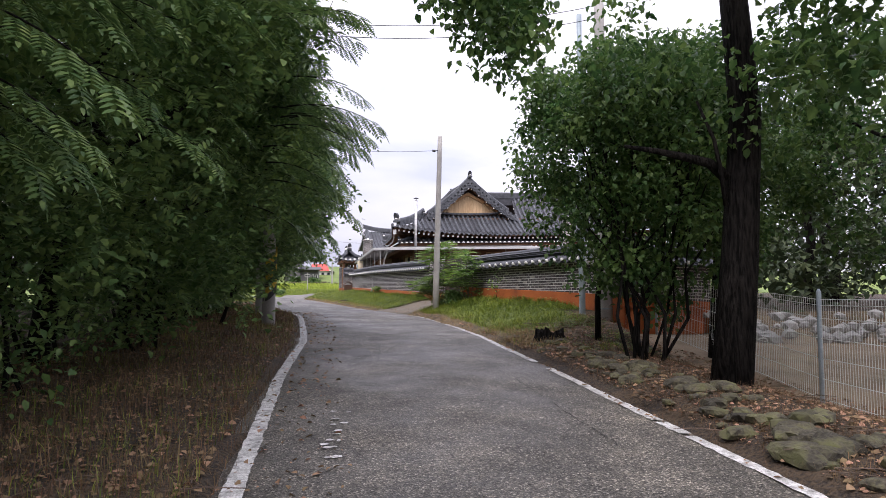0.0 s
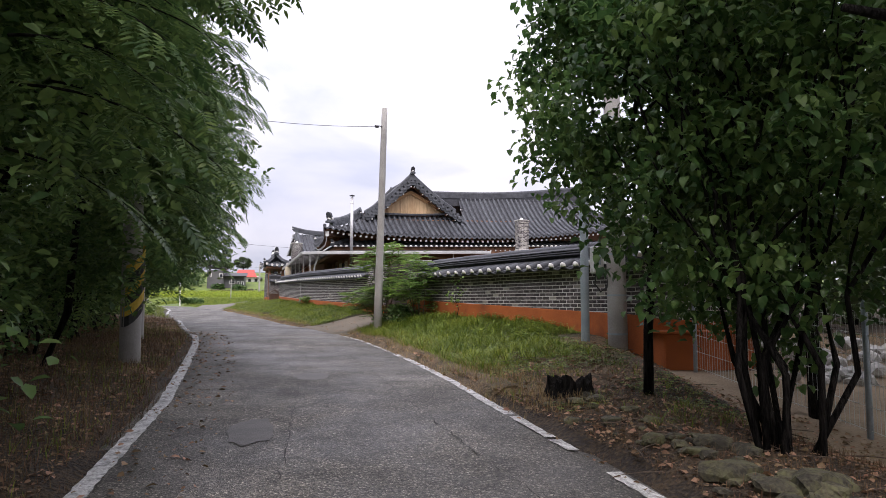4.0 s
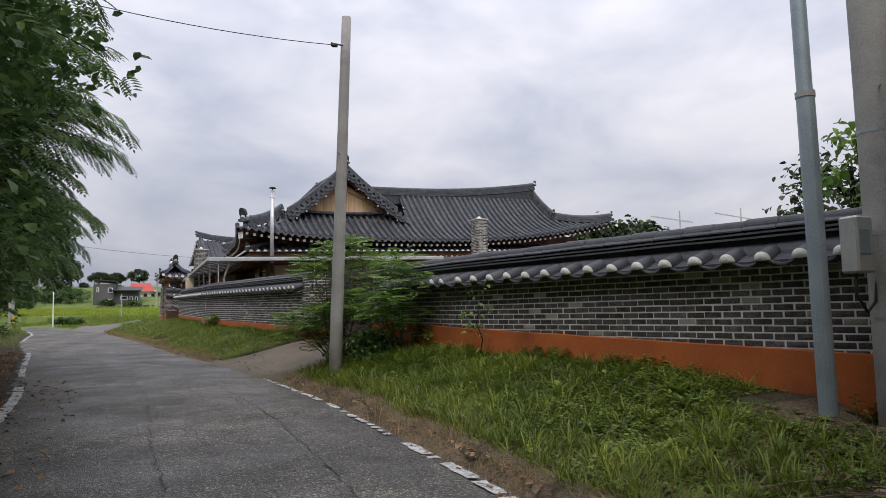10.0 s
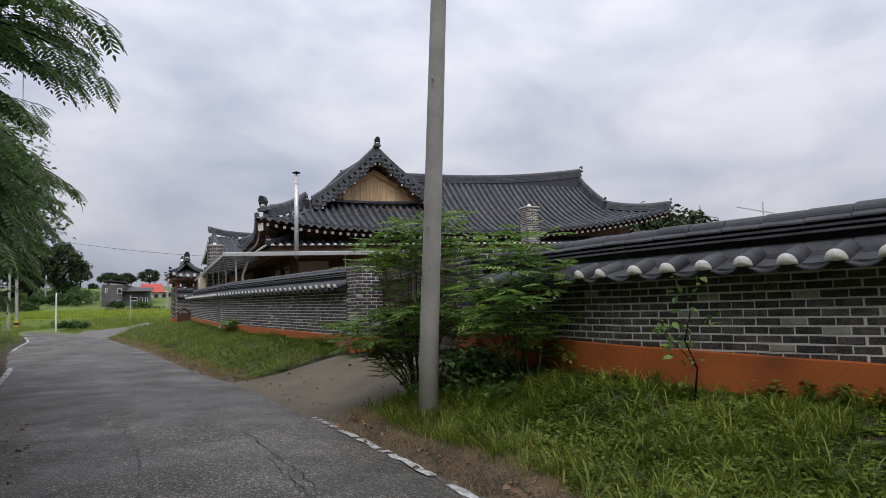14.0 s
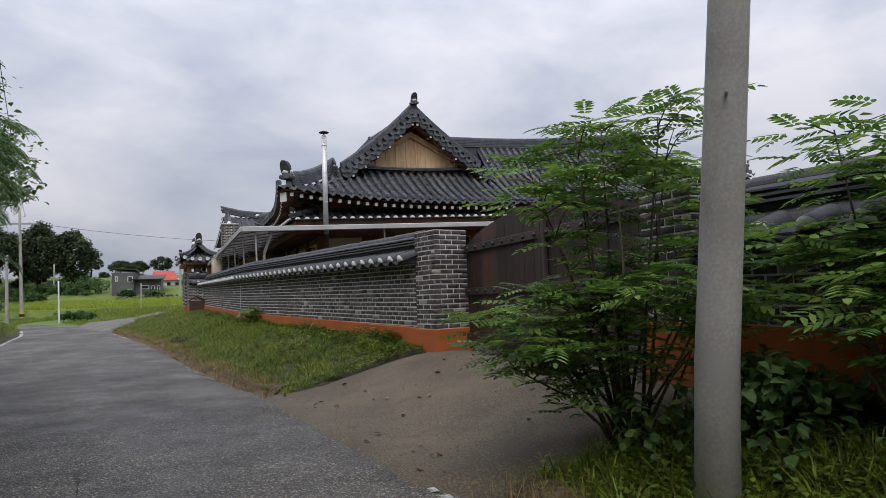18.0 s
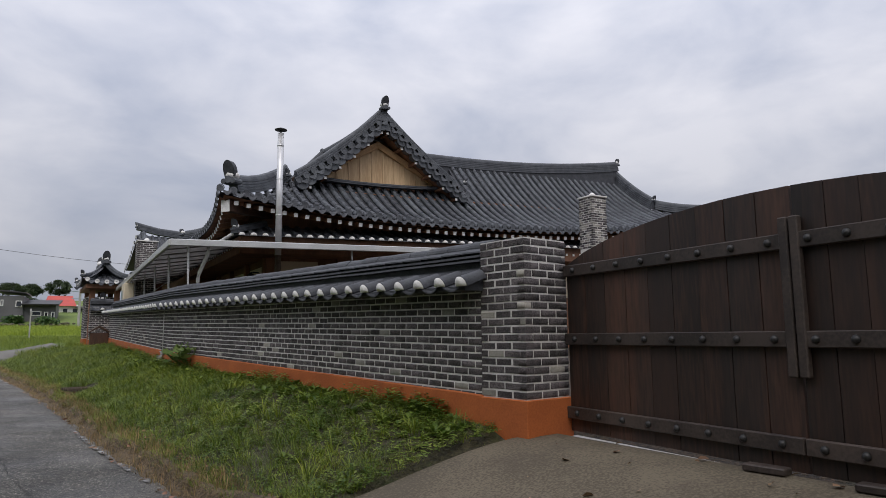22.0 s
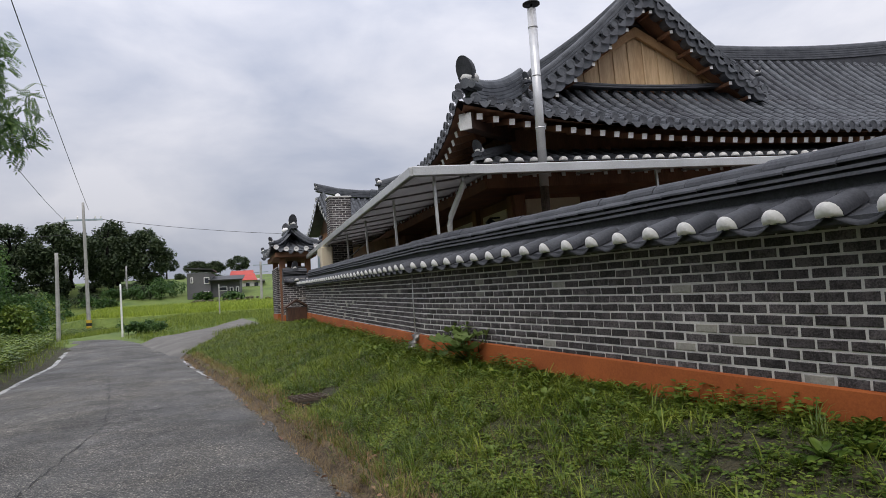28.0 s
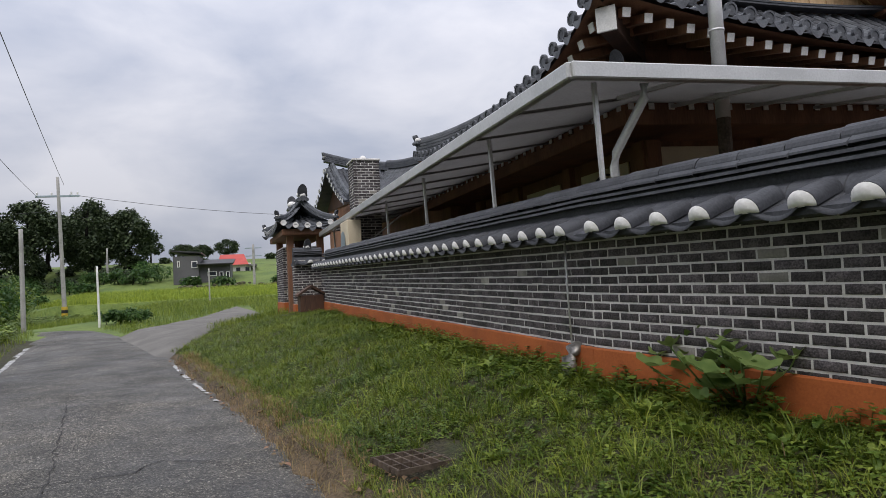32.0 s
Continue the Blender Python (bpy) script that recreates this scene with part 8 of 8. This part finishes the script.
    grass_field("verge_weeds", "leafy green weeds on the bank below the wall", 8500, (lambda y: rgt(y) + 0.6, lambda y: wll(y) - 0.03, 27.12, 50.0), 0.030, 0.105, "weed", 5, WEED, 0.4, keep=lambda x, y, r: bank(x, y) and nz(x, y, 1.2, 13) > -0.15)
    tufts("verge_tufts", "single tufts of long grass standing over the low weeds", 420, 11, (lambda y: rgt(y) + 0.5, lambda y: wll(y) - 0.08, 27.6, 47.0), 0.12, 0.24, "grass", 48, 0.035, keep=lambda x, y, r: bank(x, y))
    grass_field("dock_weeds", "broad-leaved dock plants at the foot of the wall", 420, (lambda y: wll(y) - 0.55, lambda y: wll(y) - 0.04, 27.6, 48.0), 0.09, 0.18, "weed", 44, DOCK, 0.2, keep=lambda x, y, r: nz(x, y, 0.9, 3) > -0.2)
    grass_field("dock_weeds", "broad-leaved dock plants scattered over the bank", 200, (lambda y: rgt(y) + 0.8, lambda y: wll(y) - 0.3, 27.6, 46.0), 0.06, 0.13, "weed", 45, DOCK, 0.2)
    grass_field("dead_grass", "dead straw blades among the green", 3000, (lambda y: rgt(y) + 0.3, lambda y: wll(y) - 0.04, 12.8, 50.0), 0.06, 0.15, "straw", 23, tilt=1.2, keep=lambda x, y, r: off_drive(x, y, r) and not on_path(x, y) and nz(x, y, 0.8, 31) > 0.0)
    grass_field("dry_verge", "dry straw-coloured grass at the asphalt edge", 24000, (lambda y: rgt(y) + 0.02, lambda y: rgt(y) + (0.85 if y < 25 else 0.46), 10.5, 46.0), 0.05, 0.15, "hay", 3, tilt=1.1, keep=lambda x, y, r: off_drive(x, y, r) and nz(x, y, 1.1, 7) > -0.35)
    grass_field("wall_weeds", "weeds growing against the plinth", 1300, (lambda y: wll(y) - 0.26, lambda y: wll(y) - 0.03, 14.2, 49.0), 0.08, 0.20, "weed", 6, WEED, 0.2, keep=lambda x, y, r: off_drive(x, y, r) and nz(x, y, 0.8, 3) > 0.0)
    grass_field("lane_grass", "grass along the far left edge of the lane", 9000, (lambda y: lft(y) - 3.0, lambda y: lft(y) - 0.2, 34.0, 58.0), 0.08, 0.22, "grass", 7, size_fun=tuft)
    grass_field("lane_weeds", "leafy weeds along the far left edge of the lane", 6500, (lambda y: lft(y) - 8.0, lambda y: lft(y) - 0.7, 36.0, 60.0), 0.15, 0.40, "weed", 8, WEED, 0.3)
    grass_field("vine_cover", "bright green vines covering the low ground beyond the bend", 9000, (lambda y: -24.0, lambda y: min(-13.5, lft(min(y, 61)) - 1.6), 54.0, 75.5), 0.18, 0.45, "weed", 27, WEED, 0.3)
    grass_field("verge_tufts", "sparse green tufts on the bare left verge", 12000, (lambda y: lft(y) - 2.6, lambda y: lft(y) - 0.15, 0.0, 26.0), 0.05, 0.16, "grass", 9, tilt=0.8, keep=lambda x, y, r: nz(x, y, 0.9, 13) > -0.05)
    grass_field("dry_verge", "dry straw on the left verge", 15000, (lambda y: lft(y) - 3.0, lambda y: lft(y) - 0.10, -1.0, 34.0), 0.05, 0.20, "straw", 10, tilt=1.3, keep=lambda x, y, r: nz(x, y, 1.2, 15) > -0.2)
    grass_field("verge_thatch", "matted dry stalks and moss on the left verge", 52000, (lambda y: lft(y) - 3.0, lambda y: lft(y) - 0.06, 0.5, 22.0), 0.04, 0.15, "thatch", 24, tilt=1.45)
    grass_field("verge_thatch", "matted dry stalks under the trees", 34000, (lambda y: rgt(y) + 0.12, lambda y: rgt(y) + 2.4, 1.5, 14.6), 0.03, 0.10, "thatch", 25, tilt=1.45)
    grass_field("field_grass", "grass between the path and the field", 16000, (lambda y: -9.5 if y > 57 else rgt(y) + 0.3, lambda y: -2.9 if y < 54 else -1.0, 50.0, 63.0), 0.12, 0.26, "grass", 11, keep=lambda x, y, r: not on_path(x, y))
    grass_field("field_grass", "long grass on the slope below the paddy", 44000, (lambda y: -19.0, lambda y: 1.5, 62.5, 76.3), 0.16, 0.34, "grass", 14, keep=lambda x, y, r: not on_path(x, y))
    grass_field("rice_crop", "ripening yellow-green rice in the paddy", 40000, (lambda y: -18.3, lambda y: 4.0, 76.5, 84.0), 0.28, 0.42, "rice_leaf", 12, tilt=0.35)
    # fallen leaves
    rng = np.random.RandomState(31)
    for nm, lab, n, reg in (("leaf_litter", "dry brown leaves on the left verge", 24000, (lambda y: lft(y) - 3.0, lambda y: lft(y) + 0.02, -2, 33)), ("leaf_litter", "dry brown leaves under the trees", 15000, (lambda y: rgt(y) - 0.02, lambda y: rgt(y) + 3.4, 0, 14.6)),
                            ("leaf_litter", "dark crumbs of leaf litter on the asphalt edge", 900, (lambda y: lft(y) + 0.05, lambda y: lft(y) + 0.75, -1, 24)),
                            ("leaf_litter", "crumbled dry leaves along the grass edge", 5000, (lambda y: rgt(y) - 0.03, lambda y: rgt(y) + 0.6, 12.5, 46)),
                            ("leaf_litter", "few dead leaves on the driveway", 90, (lambda y: rgt(y) + 0.1, lambda y: rgt(y) + 2.6, 23.2, 26.8)),
                            ("leaf_litter", "dead leaves by the wall pillar and driveway edge", 50, (lambda y: rgt(y) - 0.1, lambda y: rgt(y) + 0.35, 21, 28))):
        ys = rng.uniform(reg[2], reg[3], n)
        if "along the grass edge" in lab:
            ys = ys[(ys < 22.3) | (ys > 27.6)]
            n = len(ys)
        xs = np.array([reg[0](y) + (reg[1](y) - reg[0](y)) * rng.uniform() for y in ys])
        zs = np.array([max(height(x, y), surface(x, y) if lft(y) < x < rgt(y) else -9, drive_z(x, y) + 0.035 if 22.4 < y < 27.3 and x > rgt(y) else -9) + 0.012 for x, y in zip(xs, ys)])
        scatter(nm, *LEAF, np.stack([xs, ys, zs], 1), turns(n, rng, 0.25), 0.020 + 0.062 * rng.uniform(0, 1, n) ** 2, "litter", None, lab, "stuff", "leaf litter")


TWIG = (np.array([(0, -0.012, 0), (0, 0.012, 0), (0, 0, 0.02), (0.5, -0.005, 0.03), (0.5, 0.015, 0.03), (0.5, 0.006, 0.045), (1, 0.0, 0.0), (1, 0.012, 0.0), (1, 0.006, 0.012)]),
        np.array([(0, 1, 4, 3), (1, 2, 5, 4), (2, 0, 3, 5), (3, 4, 7, 6), (4, 5, 8, 7), (5, 3, 6, 8)]))


def build_twigs():
    rng = np.random.RandomState(41)
    for lab, n, reg in (("thin dead twigs on the left verge", 500, (lambda y: lft(y) - 2.6, lambda y: lft(y) - 0.05, -1, 33)), ("thin dead twigs under the trees", 600, (lambda y: rgt(y) + 0.05, lambda y: rgt(y) + 2.6, 0, 14.5))):
        ys = rng.uniform(reg[2], reg[3], n)
        xs = np.array([reg[0](y) + (reg[1](y) - reg[0](y)) * rng.uniform() for y in ys])
        zs = np.array([height(x, y) + 0.015 for x, y in zip(xs, ys)])
        yaw = rng.uniform(0, 2 * np.pi, n)
        c, s, z, o = np.cos(yaw), np.sin(yaw), np.zeros(n), np.ones(n)
        fr = np.stack([np.stack([c, s, z], 1), np.stack([-s, c, z], 1), np.stack([z, z, o], 1)], 2)
        scatter("twig_litter", *TWIG, np.stack([xs, ys, zs], 1), fr, rng.uniform(0.12, 0.5, n), "twig", None, lab, "stuff", "twigs")


M["thatch"] = leafy("matted stalks", (0.080, 0.050, 0.027), (0.210, 0.135, 0.074), 0.2, 0.8)
M["twig"] = material("dead twig", (0.05, 0.035, 0.024), (0.14, 0.105, 0.075), 8.0, 0.9, 0.3, island=0.3)
M["rice_leaf"] = leafy("rice leaf", (0.22, 0.30, 0.035), (0.34, 0.42, 0.06), 0.35, 0.5)
build_hedge()
build_right_trees()
build_bush()
build_squash()
build_grass()
build_twigs()


# ---- stones, stump, fence under the trees ----
rng = random.Random(12)
for k in range(150):
    y = rng.uniform(1.5, 11.2)
    x = at(RY, RX, y) + rng.uniform(0.28, 1.05)
    s = (0.045 + 0.105 * rng.random() ** 1.8) * (1 - 0.45 * smooth01((y - 8.3) / 1.5))
    bm = bmesh.new()
    bmesh.ops.create_icosphere(bm, subdivisions=2, radius=s)
    for v in bm.verts:
        v.co *= 1 + 0.5 * noise.noise(v.co * 1.2 / s + Vector((k * 3.1, 0, 0)))
        v.co = Vector((v.co.x * 1.4, v.co.y, min(max(v.co.z, -0.6 * s), 0.8 * s + 0.2 * v.co.x) * 0.68))
    ob = part("stone", bm, M["rock"], None, smooth=False)
    ob.matrix_world = Matrix.Translation((x, y, height(x, y) + 0.2 * s)) @ Matrix.Rotation(rng.uniform(0, 6.28), 4, "Z")
    tagged(ob, "rough mossy stone on the littered verge", "stone", "stones along the verge")
for k in range(80):
    x, y = rng.uniform(6.9, 11.8), rng.uniform(12.3, 14.0)
    s = rng.uniform(0.08, 0.19)
    bm = bmesh.new()
    bmesh.ops.create_icosphere(bm, subdivisions=1, radius=s)
    for v in bm.verts:
        v.co *= 1 + 0.5 * noise.noise(v.co * 1.2 / s + Vector((k * 2.3, 5, 0)))
        v.co = Vector((v.co.x * 1.2, v.co.y, v.co.z * 0.75))
    ob = part("rubble_stone", bm, M["rubble"], None, smooth=False)
    ob.matrix_world = Matrix.Translation((x, y, height(x, y) + 0.3 * s + 0.28 * max(0, y - 12.6))) @ Matrix.Rotation(rng.uniform(0, 6.28), 4, "Z")
    tagged(ob, "pale broken stone heaped in the yard by the wall", "stone", "rubble in the yard")
root = thing("tree_stump", "weathered broken tree stump on the verge", "stump", Matrix.Translation(g_at(3.0, 11.3)))
bm = bmesh.new()
n = 36
rr = []
for z, k in ((-0.1, 1.3), (0.02, 1.08), (0.09, 0.98), (0.16, 0.94)):
    rr.append([bm.verts.new((0.24 * k * math.cos(a) * (1 + 0.10 * math.sin(5 * a) + 0.08 * math.sin(9 * a + 1)), 0.22 * k * math.sin(a) * (1 + 0.12 * math.cos(4 * a)), z + (0.035 * math.sin(9 * a + 1) + 0.03 * math.sin(3 * a + 1) + 0.02 * math.sin(5 * a) if z > 0.15 else 0))) for a in np.linspace(0, 2 * math.pi, n, endpoint=False)])
for p, q in zip(rr, rr[1:]):
    for i in range(n):
        bm.faces.new((p[i], p[(i + 1) % n], q[(i + 1) % n], q[i]))
c = bm.verts.new((0.03, 0, 0.10))
for i in range(n):
    bm.faces.new((rr[-1][i], rr[-1][(i + 1) % n], c))
part("trunk_foot", bm, M["bark"], root)


def build_fence():
    line = [(4.55, 2.4), (4.95, 4.95), (5.33, 7.5), (5.75, 10.2), (5.9, 13.5)]
    root = thing("wire_fence", "pale coated welded-wire fence on round posts", "fence")
    for a, b in zip(line, line[1:]):
        za, zb = height(*a), height(*b)
        A, B = Vector((*a, za)), Vector((*b, zb))
        n = 50
        bm = bmesh.new()
        for k in range(n + 1):
            p = A.lerp(B, k / n)
            tube(bm, [p + Vector((0, 0, 0.06)), p + Vector((0, 0, 1.28))], 0.0028, 4, False)
        for z in (0.08, 0.32, 0.56, 0.80, 1.04, 1.20, 1.27):
            tube(bm, [A + Vector((0, 0, z)), B + Vector((0, 0, z))], 0.0035, 4, False)
        part("mesh_panel", bm, M["fence"], root)
    for x, y in line:
        bm = bmesh.new()
        z = height(x, y)
        tube(bm, [(x, y, z - 0.3), (x, y, z + 1.36), (x, y, z + 1.40)], [0.03, 0.03, 0.012], 10)
        part("fence_post", bm, M["galv"], root, smooth=True)


build_fence()


# ---- far greenery ----
def far_trees():
    rng = random.Random(77)
    k = 600
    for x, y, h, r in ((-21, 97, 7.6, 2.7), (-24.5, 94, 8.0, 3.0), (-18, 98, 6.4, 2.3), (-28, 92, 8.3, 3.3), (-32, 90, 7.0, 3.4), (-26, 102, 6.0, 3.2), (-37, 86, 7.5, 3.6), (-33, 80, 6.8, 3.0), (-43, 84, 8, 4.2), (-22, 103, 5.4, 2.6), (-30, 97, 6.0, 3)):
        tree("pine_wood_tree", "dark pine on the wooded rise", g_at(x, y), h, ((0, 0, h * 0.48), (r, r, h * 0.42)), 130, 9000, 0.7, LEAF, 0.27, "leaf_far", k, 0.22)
        k += 1
    for x, y, h, r, lab in ((-18.8, 111, 2.75, 1.3, "lone pine on the grassy hilltop"), (-14.3, 118, 1.9, 1.4, "low dark tree behind the far houses"), (-11.2, 118, 2.5, 1.55, "dark domed pine behind the far houses"), (-15.5, 112, 1.8, 1.5, "bare pale shrub on the hilltop")):
        tree("hill_pine", lab, g_at(x, y), h, ((0, 0, h * 0.68), (r, r, h * 0.34)), 46, 3200, 0.34, LEAF, 0.2, "leaf_far", k, 0.12)
        k += 1
    for n in range(70):
        y = rng.uniform(60, 90)
        r = rng.uniform(0.8, 1.5)
        x = -2.2 - rng.uniform(0.33, 0.58) * (y - 28.1) - r * 1.2
        if y < 65 and x > -17:
            continue
        tree("vine_thicket", "green thicket overgrown with vines", g_at(x, y), 1.8 * r, ((0, 0, 0.8 * r), (1.3 * r, 1.3 * r, 0.95 * r)), 40, 1300, 0.45, LEAF, 0.2, "leaf_mid" if n % 3 else "weed", k, 0.05, category="thicket")
        k += 1
    for n in range(26):
        x, y = rng.uniform(-24, 6), rng.uniform(84.6, 86) if n % 2 else rng.uniform(97, 110)
        r = rng.uniform(0.3, 0.5)
        tree("field_bush", "low green bush beside the fields", g_at(x, y), 1.2 * r, ((0, 0, 0.6 * r), (1.3 * r, 1.2 * r, 0.7 * r)), 20, 420, 0.4, LEAF, 0.24, "leaf_mid" if n % 2 else "leaf_far", k, 0.04, category="bush")
        k += 1
    for x, y, h in ((-21.5, 71, 7.4), (-24.5, 76, 8.0), (-19.5, 66.5, 4.8), (-27, 81, 8.0)):
        tree("hillside_tree", "pale green broadleaf tree at the edge of the thicket", g_at(x, y), h, ((0, 0, h * 0.55), (2.2, 2.2, h * 0.45)), 70, 3600, 0.6, LEAF, 0.2, "leaf_mid", k, 0.12)
        k += 1
    for n in range(26):
        x, y = rng.uniform(-25, -13.8), rng.uniform(87, 95)
        r = rng.uniform(0.5, 1.0)
        tree("field_bush", "round green bush on the grassy slope", g_at(x, y), 1.2 * r, ((0, 0, 0.6 * r), (1.3 * r, 1.2 * r, 0.7 * r)), 22, 600, 0.35, LEAF, 0.17, "leaf_mid" if n % 3 else "leaf_far", k, 0.04, category="bush")
        k += 1
    for n in range(7):
        x, y = -9.5 + rng.uniform(-0.6, 0.6), 60.5 + rng.uniform(-0.5, 0.6)
        tree("field_bush", "low green bush at the paddy's edge", g_at(x, y), 0.45, ((0, 0, 0.2), (0.6, 0.5, 0.3)), 14, 420, 0.22, LEAF, 0.12, "leaf_mid", k, 0.02, category="bush")
        k += 1
    for x, y, h, r in ((26, 50, 6.7, 2.6), (30, 52, 6.6, 3.0), (23, 47, 5.7, 1.8), (36, 60, 8, 4), (60, 120, 12, 9), (80, 130, 12, 11), (100, 140, 13, 12)):
        tree("courtyard_tree", "tree beyond the house", g_at(x, y), h, ((0, 0, h * 0.62), (r, r, h * 0.38)), 50, 1100, 0.9, LEAF, 0.5, "leaf_far", k, 0.2)
        k += 1


far_trees()
